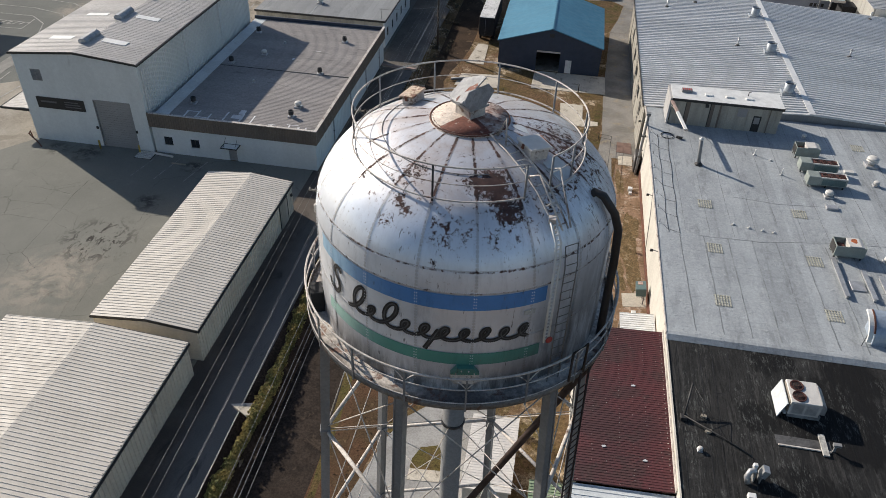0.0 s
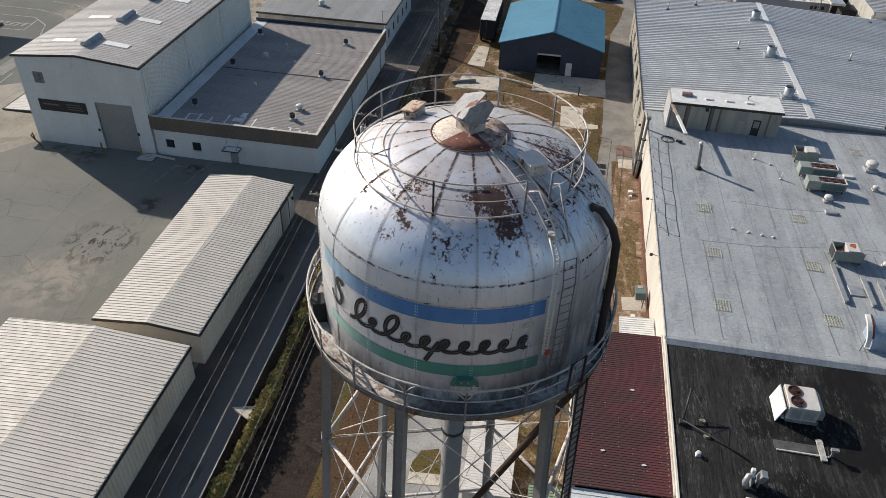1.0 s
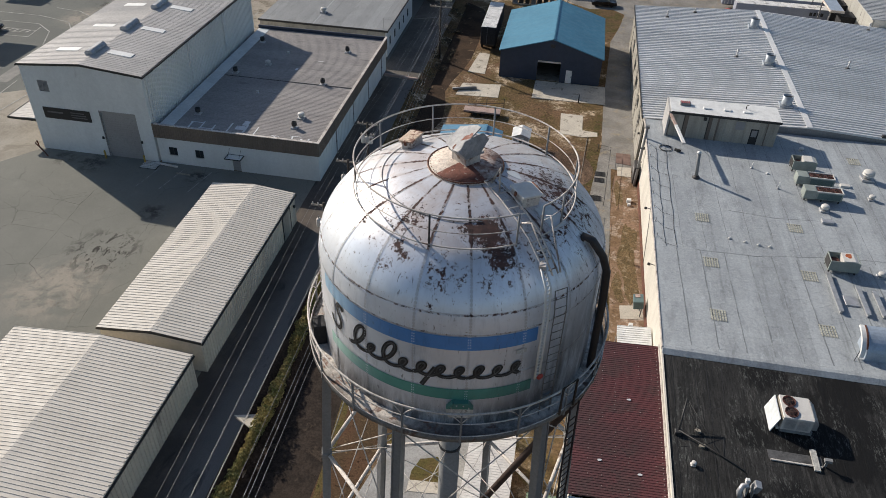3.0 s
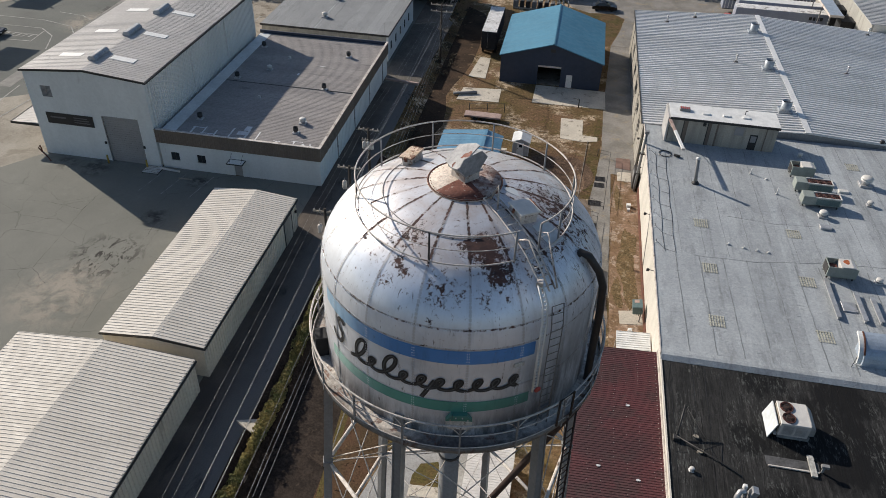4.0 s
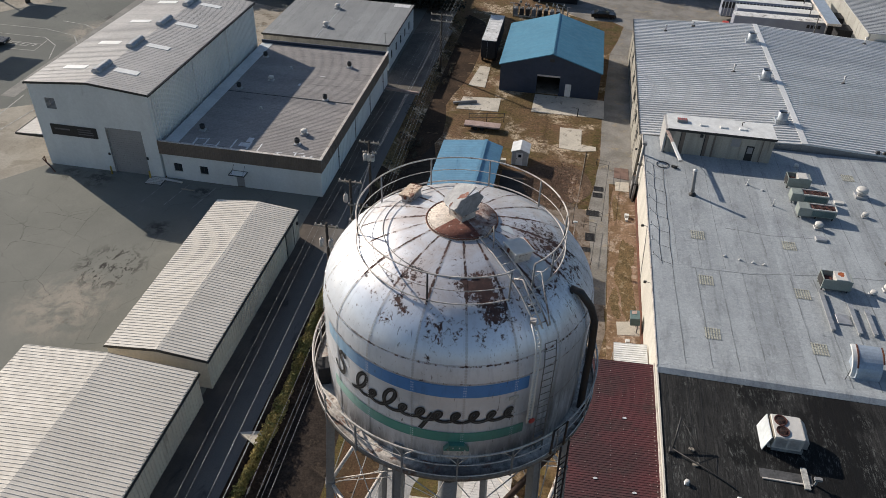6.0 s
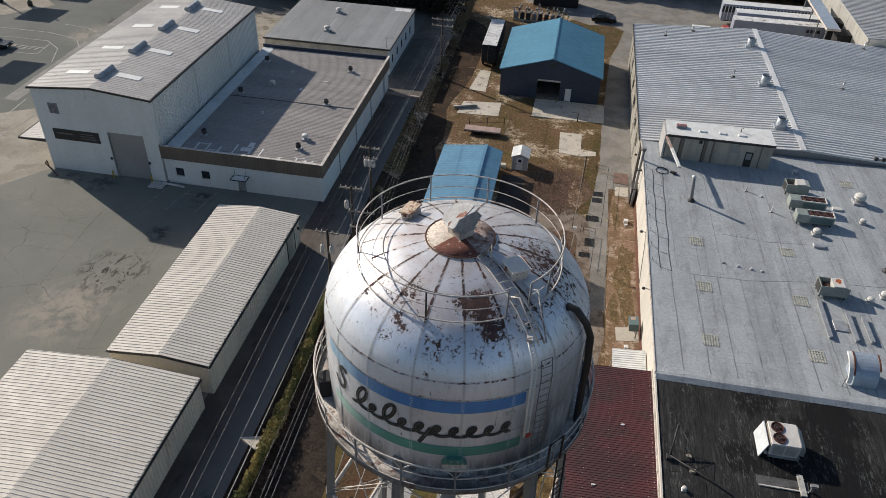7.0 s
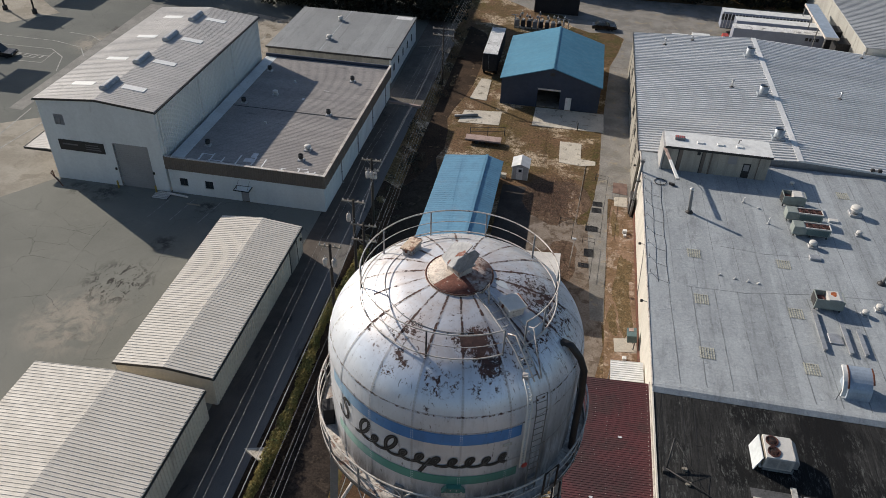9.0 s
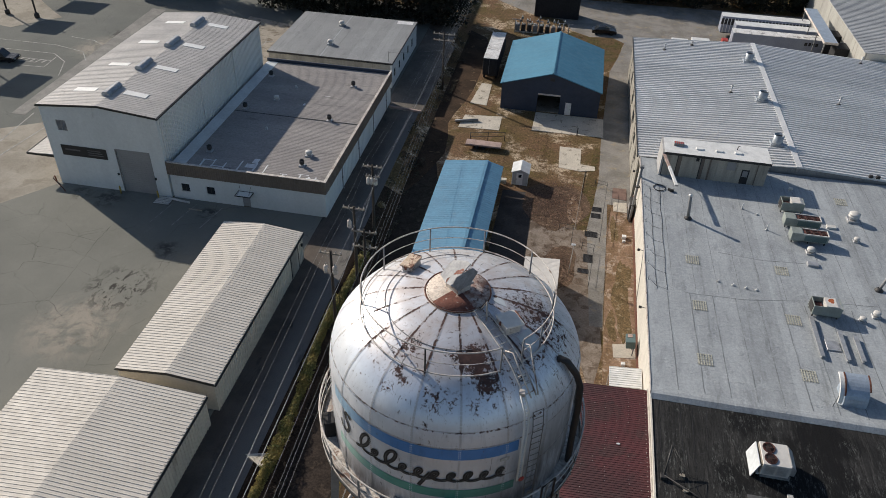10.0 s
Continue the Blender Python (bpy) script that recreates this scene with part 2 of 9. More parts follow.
M_LEAF_HEDGE = mk("olive_hedge_foliage", (0.118, 0.120, 0.030), (0.27, 0.200, 0.052), 0.8, s1=0.7, s2=5, amt=0.3, bmp=0, island=0.4)
M_WEED = mk("dull_scrub_foliage", (0.060, 0.046, 0.028), (0.040, 0.034, 0.020), 0.9, s1=0.8, s2=5, amt=0.3, bmp=0, island=0.4)
M_RACK = mk("weathered_rack_slats", (0.47, 0.455, 0.375), (0.37, 0.36, 0.30), 0.8, s1=1.5, s2=10, amt=0.2)
M_SEAM = mk("tarred_lap_seam", (0.175, 0.187, 0.195), (0.26, 0.277, 0.285), 0.8, s1=0.7, s2=6, amt=0.3)
M_TAR = mk("fresh_black_tar", (0.008, 0.008, 0.008), (0.014, 0.014, 0.014), 0.7, s1=1.5, s2=8, amt=0.3)
M_CRACK = mk("open_asphalt_crack", (0.045, 0.042, 0.037), (0.085, 0.080, 0.07), 0.95, s1=1.2, s2=6, amt=0.3)
M_DRY = mk("dry_weed_foliage", (0.21, 0.14, 0.07), (0.14, 0.11, 0.05), 0.9, s1=0.8, s2=5, amt=0.3, bmp=0, island=0.4)


def asphalt(name, col, c2, stain_at=(-43.6, 47.4, 1.1)):
    m, nt, p, pos, _ = base_mat(name)
    c = mixc(nt, ramp(nt, noise_of(nt, pos, 0.09, 5, 0.6), 0.35, 0.65), col, c2)
    c = mixc(nt, op(nt, "MULTIPLY", ramp(nt, noise_of(nt, pos, 0.5, 6, 0.7), 0.55, 0.75), 0.35), c, tuple(x * 1.5 for x in col))
    # wandering cracks
    w = nt.nodes.new("ShaderNodeTexNoise")
    nt.links.new(pos, w.inputs["Vector"])
    w.inputs["Scale"].default_value, w.inputs["Detail"].default_value = 0.8, 6
    a = nd(nt, "ShaderNodeVectorMath", operation="MULTIPLY_ADD")
    nt.links.new(w.outputs["Color"], a.inputs[0])
    a.inputs[1].default_value = (1.2, 1.2, 0)
    nt.links.new(pos, a.inputs[2])
    v = nd(nt, "ShaderNodeTexVoronoi", feature="DISTANCE_TO_EDGE")
    nt.links.new(a.outputs[0], v.inputs["Vector"])
    v.inputs["Scale"].default_value = 0.15
    broken = ramp(nt, noise_of(nt, pos, 2.6, 5, 0.75), 0.40, 0.52, 0.25, 1.0)
    crack = op(nt, "MULTIPLY", ramp(nt, v.outputs["Distance"], 0.003, 0.0095, 1.0, 0.0), op(nt, "MULTIPLY", broken, ramp(nt, noise_of(nt, pos, 0.12, 3), 0.42, 0.52)))
    c = mixc(nt, op(nt, "MULTIPLY", crack, 0.3), c, tuple(x * 0.35 for x in col))
    c = mixc(nt, op(nt, "MULTIPLY", ramp(nt, noise_of(nt, pos, 1.4, 8, 0.8), 0.60, 0.68), 0.35), c, tuple(x * 0.5 for x in col))
    # one old patch of pale sand and tar
    z = near(nt, pos, stain_at, 2.0, 6.5)
    pale = op(nt, "MULTIPLY", z, ramp(nt, noise_of(nt, pos, 0.45, 9, 0.74, None, 0.5), 0.37, 0.60))
    c = mixc(nt, op(nt, "MULTIPLY", pale, 0.8), c, (0.345, 0.305, 0.25))
    grit = op(nt, "MULTIPLY", z, ramp(nt, noise_of(nt, pos, 1.6, 8, 0.8), 0.53, 0.66))
    c = mixc(nt, op(nt, "MULTIPLY", grit, 0.6), c, (0.13, 0.105, 0.085))
    tar = op(nt, "MULTIPLY", near(nt, pos, (stain_at[0] + 1.4, stain_at[1] + 6.4, stain_at[2]), 1.5, 5.0), ramp(nt, noise_of(nt, pos, 0.9, 8, 0.75, (1.0, 0.6, 1.0), 0.6), 0.50, 0.56))
    c = mixc(nt, op(nt, "MULTIPLY", tar, 0.9), c, (0.035, 0.031, 0.028))
    for spot, r1 in (((-52.6, 69.2, 1.1), 3.0), ((-39.2, 69.0, 1.1), 2.0), ((-40.8, 61.2, 1.1), 2.2), ((-56.5, 69.5, 1.1), 2.0)):
        oil = op(nt, "MULTIPLY", near(nt, pos, spot, 0.3, r1), ramp(nt, noise_of(nt, pos, 0.9, 7, 0.72), 0.42, 0.58))
        c = mixc(nt, op(nt, "MULTIPLY", oil, 0.75), c, (0.03, 0.028, 0.026))
    k = ramp(nt, noise_of(nt, pos, 14, 6, 0.75), 0.2, 0.8, 0.82, 1.18)
    s = nd(nt, "ShaderNodeVectorMath", operation="SCALE")
    nt.links.new(c, s.inputs[0])
    nt.links.new(k, s.inputs["Scale"])
    nt.links.new(s.outputs[0], p.inputs["Base Color"])
    p.inputs["Roughness"].default_value = 0.92
    p.inputs["Specular IOR Level"].default_value = 0.2
    bump(nt, p, noise_of(nt, pos, 25, 5, 0.7), 0.25)
    return m


M_ASPHALT = asphalt("lot_asphalt", (0.172, 0.172, 0.150), (0.206, 0.204, 0.178))


def alley_mat():
    """Alley asphalt: darker along the sheds, paler towards the hedge, with dark blotches."""
    m, nt, p, pos, _ = base_mat("alley_asphalt")
    x = nt.nodes.new("ShaderNodeSeparateXYZ")
    nt.links.new(pos, x.inputs[0])
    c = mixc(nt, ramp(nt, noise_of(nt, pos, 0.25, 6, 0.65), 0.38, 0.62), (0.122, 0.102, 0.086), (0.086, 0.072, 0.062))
    # paler towards the hedge side, with a ragged edge
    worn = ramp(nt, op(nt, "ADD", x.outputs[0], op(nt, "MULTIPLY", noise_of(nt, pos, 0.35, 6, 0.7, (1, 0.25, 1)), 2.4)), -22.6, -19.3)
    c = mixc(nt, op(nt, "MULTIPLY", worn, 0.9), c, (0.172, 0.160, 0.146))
    c = mixc(nt, op(nt, "MULTIPLY", ramp(nt, noise_of(nt, pos, 0.5, 7, 0.72, (1, 0.4, 1), 0.5), 0.55, 0.68), 0.6), c, (0.03, 0.029, 0.028))
    k = ramp(nt, noise_of(nt, pos, 9, 6, 0.75), 0.25, 0.75, 0.8, 1.2)
    s = nd(nt, "ShaderNodeVectorMath", operation="SCALE")
    nt.links.new(c, s.inputs[0])
    nt.links.new(k, s.inputs["Scale"])
    nt.links.new(s.outputs[0], p.inputs["Base Color"])
    p.inputs["Roughness"].default_value = 0.9
    p.inputs["Specular IOR Level"].default_value = 0.15
    bump(nt, p, noise_of(nt, pos, 25, 5, 0.7), 0.25)
    return m


M_ROAD = alley_mat()


def ground_mat():
    m, nt, p, pos, _ = base_mat("dry_grass_and_soil")
    c = mixc(nt, ramp(nt, noise_of(nt, pos, 0.11, 6, 0.62), 0.42, 0.58), (0.122, 0.084, 0.040), (0.158, 0.097, 0.056))
    c = mixc(nt, op(nt, "MULTIPLY", ramp(nt, noise_of(nt, pos, 0.3, 7, 0.72, (1, 1, 1), 0.8), 0.52, 0.64), 0.7), c, (0.095, 0.077, 0.022))
    bare = ramp(nt, noise_of(nt, pos, 0.17, 6, 0.7), 0.50, 0.62)
    c = mixc(nt, op(nt, "MULTIPLY", bare, ramp(nt, noise_of(nt, pos, 1.1, 9, 0.82), 0.44, 0.54)), c, (0.46, 0.365, 0.26))
    c = mixc(nt, op(nt, "MULTIPLY", ramp(nt, noise_of(nt, pos, 1.9, 8, 0.82), 0.57, 0.64), 0.55), c, (0.35, 0.27, 0.17))
    c = mixc(nt, op(nt, "MULTIPLY", ramp(nt, noise_of(nt, pos, 2.6, 7, 0.82, (1, 1, 1), 0.5), 0.55, 0.62), 0.8), c, (0.040, 0.028, 0.018))
    k = ramp(nt, noise_of(nt, pos, 3.4, 9, 0.84), 0.30, 0.70, 0.35, 1.75)
    s = nd(nt, "ShaderNodeVectorMath", operation="SCALE")
    nt.links.new(c, s.inputs[0])
    nt.links.new(k, s.inputs["Scale"])
    nt.links.new(s.outputs[0], p.inputs["Base Color"])
    p.inputs["Roughness"].default_value = 0.95
    p.inputs["Specular IOR Level"].default_value = 0.1
    bump(nt, p, noise_of(nt, pos, 6, 8, 0.8), 0.6, 0.08)
    return m


M_GROUND = ground_mat()


def verge_mat():
    """Matted winter verge: olive and brown blades, dead thatch and bare specks."""
    m, nt, p, pos, _ = base_mat("matted_verge_grass")
    c = mixc(nt, ramp(nt, noise_of(nt, pos, 0.45, 7, 0.72, None, 0.6), 0.42, 0.56), (0.085, 0.072, 0.026), (0.125, 0.080, 0.042))
    c = mixc(nt, op(nt, "MULTIPLY", ramp(nt, noise_of(nt, pos, 1.3, 8, 0.8), 0.50, 0.60), 0.75), c, (0.050, 0.036, 0.020))
    c = mixc(nt, op(nt, "MULTIPLY", ramp(nt, noise_of(nt, pos, 2.2, 8, 0.82), 0.56, 0.63), 0.7), c, (0.27, 0.195, 0.12))
    k = ramp(nt, noise_of(nt, pos, 4.0, 9, 0.85), 0.30, 0.70, 0.4, 1.6)
    s = nd(nt, "ShaderNodeVectorMath", operation="SCALE")
    nt.links.new(c, s.inputs[0])
    nt.links.new(k, s.inputs["Scale"])
    nt.links.new(s.outputs[0], p.inputs["Base Color"])
    p.inputs["Roughness"].default_value = 0.95
    p.inputs["Specular IOR Level"].default_value = 0.1
    bump(nt, p, noise_of(nt, pos, 7, 8, 0.8), 0.7, 0.08)
    return m


M_VERGE = verge_mat()
# asphalt coloured dark as under the blue shed's shadow
M_SHED_SHADE = mk("shade_dark_asphalt", (0.075, 0.066, 0.060), (0.052, 0.046, 0.042), 0.9, s1=0.4, s2=6, amt=0.3, bmp=0.3, stain=((0.12, 0.10, 0.085), 0.7, 0.58, 0.6), spec=0.15)
M_YARD = mk("dirt_covered_concrete", (0.26, 0.215, 0.175), (0.18, 0.142, 0.110), 0.92, s1=0.4, s2=6, amt=0.3, bmp=0.3, stain=((0.11, 0.078, 0.054), 0.55, 0.50, 0.75), spec=0.12)
M_TRACK = mk("dark_track_soil", (0.042, 0.031, 0.024), (0.026, 0.0195, 0.0155), 0.95, s1=0.5, s2=5, amt=0.4, bmp=0.5, stain=((0.075, 0.055, 0.040), 0.5, 0.57, 0.7), bscale=9, spec=0.15)
M_DIRT = mk("bare_reddish_soil", (0.275, 0.18, 0.12), (0.18, 0.115, 0.065), 0.95, s1=0.5, s2=4, amt=0.45, bmp=0.6, bscale=6, stain=((0.42, 0.33, 0.255), 0.8, 0.52, 0.85), spec=0.15)
M_DECK = mk("faded_pinkish_deck", (0.40, 0.29, 0.25), (0.30, 0.215, 0.185), 0.85, s1=0.8, s2=7, amt=0.25, stain=((0.18, 0.12, 0.10), 1.5, 0.6, 0.6))
M_PLATE = mk("dull_rust_plate", (0.20, 0.125, 0.10), (0.15, 0.095, 0.075), 0.85, s1=1.0, s2=6, amt=0.2, stain=((0.10, 0.055, 0.04), 1.4, 0.6, 0.6))
M_SHED_GREY = mk("grey_shed_panel", (0.42, 0.41, 0.40), (0.36, 0.35, 0.34), 0.6, s1=1.0, s2=6, amt=0.1)
M_LEAFLITTER = mk("fallen_leaf_litter", (0.150, 0.100, 0.066), (0.095, 0.062, 0.042), 0.95, s1=0.9, s2=6, amt=0.65, bmp=0.7, bscale=7, stain=((0.27, 0.185, 0.13), 2.2, 0.55, 0.75), spec=0.15)
M_BROWNGRASS = mk("dead_brown_grass", (0.105, 0.057, 0.032), (0.078, 0.050, 0.027), 0.95, s1=0.35, s2=7, amt=0.5, bmp=0.6, bscale=14, stain=((0.20, 0.135, 0.075), 1.4, 0.57, 0.6), spec=0.15)
M_STRAW = mk("straw_and_weeds", (0.185, 0.125, 0.066), (0.115, 0.083, 0.040), 0.95, s1=0.9, s2=6, amt=0.55, bmp=0.6, bscale=10, stain=((0.30, 0.235, 0.155), 1.6, 0.54, 0.75), spec=0.15)
M_GREENGRASS = mk("olive_grass", (0.098, 0.083, 0.026), (0.125, 0.085, 0.036), 0.95, s1=0.6, s2=7, amt=0.5, bmp=0.6, bscale=14, stain=((0.06, 0.04, 0.02), 1.4, 0.55, 0.7), spec=0.15)
M_GREEN_SHEET = mk("faded_green_sheet", (0.23, 0.30, 0.19), (0.18, 0.24, 0.15), 0.6, s1=0.8, s2=6, amt=0.15)
M_FALLEN = mk("dry_brown_leaves", (0.165, 0.095, 0.06), (0.10, 0.060, 0.04), 0.9, s1=1.2, s2=5, amt=0.3, bmp=0, island=0.55)


def membrane(name, col, c2, dark, streak, blotch, light=0.5):
    """A flat roof membrane laid in long strips, with ponding stains and streaks."""
    m, nt, p, pos, _ = base_mat(name)
    c = mixc(nt, ramp(nt, noise_of(nt, pos, 0.22, 6, 0.65), 0.36, 0.66), col, c2)
    c = mixc(nt, op(nt, "MULTIPLY", ramp(nt, noise_of(nt, pos, 0.9, 7, 0.7, streak), 0.5, 0.68), blotch), c, dark)
    c = mixc(nt, op(nt, "MULTIPLY", ramp(nt, noise_of(nt, pos, 0.35, 9, 0.78), 0.55, 0.68), light), c, tuple(x * 1.5 for x in col))
    c = mixc(nt, op(nt, "MULTIPLY", ramp(nt, noise_of(nt, pos, 1.7, 8, 0.8, streak), 0.56, 0.63), light), c, tuple(x * 1.9 for x in c2))
    x = nt.nodes.new("ShaderNodeSeparateXYZ")
    nt.links.new(pos, x.inputs[0])
    wob = op(nt, "MULTIPLY", noise_of(nt, pos, 0.6, 3), 0.2)
    f = op(nt, "FRACT", op(nt, "MULTIPLY", op(nt, "ADD", x.outputs[0], wob), 1 / 1.85))
    lap = ramp(nt, op(nt, "ABSOLUTE", op(nt, "SUBTRACT", f, 0.5)), 0.0, 0.10, 1.0, 0.0)
    c = mixc(nt, op(nt, "MULTIPLY", op(nt, "MULTIPLY", lap, ramp(nt, noise_of(nt, pos, 0.5, 5, 0.7, (0.6, 0.3, 1)), 0.46, 0.62)), 0.5), c, dark)
    wide = ramp(nt, noise_of(nt, pos, 0.33, 3, 0.5, (1, 0.04, 1)), 0.42, 0.58)
    c = mixc(nt, op(nt, "MULTIPLY", wide, 0.22), c, tuple(x * 1.25 for x in col))
    tone = nd(nt, "ShaderNodeTexWhiteNoise", noise_dimensions="1D")
    nt.links.new(op(nt, "FLOOR", op(nt, "MULTIPLY", op(nt, "ADD", x.outputs[0], wob), 1 / 1.85)), tone.inputs["W"])
    k = op(nt, "MULTIPLY", ramp(nt, noise_of(nt, pos, 4.5, 9, 0.85), 0.3, 0.7, 0.80, 1.18), ramp(nt, tone.outputs["Value"], 0.0, 1.0, 0.92, 1.07))
    s = nd(nt, "ShaderNodeVectorMath", operation="SCALE")
    nt.links.new(c, s.inputs[0])
    nt.links.new(k, s.inputs["Scale"])
    nt.links.new(s.outputs[0], p.inputs["Base Color"])
    p.inputs["Roughness"].default_value = 0.72
    wrinkle = op(nt, "MULTIPLY", ramp(nt, noise_of(nt, pos, 2.2, 5, 0.7, (0.6, 1.6, 1), 0.8), 0.56, 0.66), 0.8)
    bump(nt, p, op(nt, "ADD", op(nt, "ADD", noise_of(nt, pos, 2.4, 8, 0.75), wrinkle), op(nt, "MULTIPLY", lap, 0.12)), 0.55, 0.05)
    return m


M_ROOF_GREY = membrane("grey_roof_membrane", (0.335, 0.356, 0.368), (0.275, 0.294, 0.308), (0.165, 0.177, 0.184), (1.2, 0.3, 1), 0.6, 0.28)


M_ROOF_FAR = membrane("dull_grey_roof_sheet", (0.235, 0.245, 0.25), (0.205, 0.213, 0.22), (0.14, 0.147, 0.152), (1.2, 0.3, 1), 0.5, 0.2)
M_ROOF_DULL = mk("dull_ribbed_roof", (0.40, 0.405, 0.405), (0.33, 0.335, 0.34), 0.55, s1=0.2, s2=3, amt=0.1, rnd=0.05)
M_WALL_HALL = mk("weathered_hall_panel", (0.37, 0.345, 0.295), (0.30, 0.28, 0.24), 0.75, s1=0.35, s2=5, amt=0.15, stain=((0.16, 0.14, 0.11), 0.6, 0.56, 0.6), stretch=(1, 1, 0.25))
M_TILT = mk("grey_tilt_up_concrete", (0.37, 0.36, 0.325), (0.31, 0.30, 0.27), 0.85, s1=0.3, s2=5, amt=0.12, stain=((0.22, 0.21, 0.19), 0.5, 0.58, 0.5), stretch=(1, 1, 0.3))


def tar_mat():
    """Old tar roofing: grey worn felt laid along y, black bleeding tar in broad blots, pale scuffed grit and fine seams."""
    m, nt, p, pos, _ = base_mat("black_tar_roof")
    x = nt.nodes.new("ShaderNodeSeparateXYZ")
    nt.links.new(pos, x.inputs[0])
    c = mixc(nt, ramp(nt, noise_of(nt, pos, 0.35, 6, 0.7), 0.38, 0.62), (0.018, 0.018, 0.0177), (0.029, 0.0284, 0.0278))
    run = noise_of(nt, pos, 1.5, 8, 0.78, (2.6, 0.12, 1))
    c = mixc(nt, op(nt, "MULTIPLY", ramp(nt, run, 0.48, 0.62), 0.8), c, (0.058, 0.0565, 0.055))
    c = mixc(nt, op(nt, "MULTIPLY", ramp(nt, noise_of(nt, pos, 2.6, 8, 0.82, (2.2, 0.22, 1)), 0.51, 0.58), 0.85), c, (0.012, 0.012, 0.012))
    # bled tar
    b = near(nt, pos, (23.4, 39.0, 6.3), 1.5, 6.0)
    for spot, r1 in (((17.9, 38.3, 6.3), 2.6), ((25.5, 43.5, 6.3), 4.0), ((19.5, 44.4, 6.3), 3.0), ((20.0, 31.0, 6.3), 6.0), ((28.5, 36.0, 6.3), 6.0)):
        b = op(nt, "MAXIMUM", b, op(nt, "MULTIPLY", near(nt, pos, spot, 0.3, r1), 0.9))
    bled = ramp(nt, op(nt, "ADD", op(nt, "MULTIPLY", b, 0.34), op(nt, "MULTIPLY", noise_of(nt, pos, 0.8, 8, 0.72, (1.5, 0.5, 1), 0.5), 0.6)), 0.40, 0.50)
    c = mixc(nt, op(nt, "MULTIPLY", bled, 0.9), c, (0.0065, 0.0065, 0.007))
    grit = op(nt, "MULTIPLY", ramp(nt, noise_of(nt, pos, 2.8, 9, 0.88, (1.9, 0.45, 1)), 0.53, 0.60), ramp(nt, noise_of(nt, pos, 0.4, 5, 0.65, (1.3, 0.5, 1)), 0.45, 0.56))
    c = mixc(nt, op(nt, "MULTIPLY", grit, 0.8), c, (0.145, 0.151, 0.143))
    wob = op(nt, "MULTIPLY", noise_of(nt, pos, 0.5, 3), 0.10)
    f = op(nt, "FRACT", op(nt, "MULTIPLY", op(nt, "ADD", x.outputs[0], wob), 1 / 0.51))
    gap = ramp(nt, noise_of(nt, pos, 1.3, 5, 0.7, (1, 0.5, 1)), 0.46, 0.58)
    lap = op(nt, "MULTIPLY", ramp(nt, op(nt, "ABSOLUTE", op(nt, "SUBTRACT", f, 0.5)), 0.02, 0.06, 1.0, 0.0), gap)
    c = mixc(nt, op(nt, "MULTIPLY", lap, 0.6), c, (0.008, 0.008, 0.008))
    k = ramp(nt, noise_of(nt, pos, 9.0, 8, 0.85), 0.25, 0.75, 0.46, 1.32)
    s = nd(nt, "ShaderNodeVectorMath", operation="SCALE")
    nt.links.new(c, s.inputs[0])
    nt.links.new(k, s.inputs["Scale"])
    nt.links.new(s.outputs[0], p.inputs["Base Color"])
    nt.links.new(ramp(nt, run, 0.4, 0.6, 0.75, 0.92), p.inputs["Roughness"])
    p.inputs["Specular IOR Level"].default_value = 0.2
    bump(nt, p, op(nt, "ADD", noise_of(nt, pos, 2.5, 8, 0.8, (1.5, 0.5, 1)), op(nt, "MULTIPLY", lap, 0.5)), 0.6, 0.06)
    return m


M_ROOF_BLACK = tar_mat()
M_PAD = mk("dark_walk_pad", (0.09, 0.09, 0.092), (0.06, 0.06, 0.06), 0.85, s1=1.5, s2=8, amt=0.3, stain=((0.02, 0.02, 0.02), 2.0, 0.56, 0.8))

TX, TY = -1.43, 19.70     # the water tower's axis


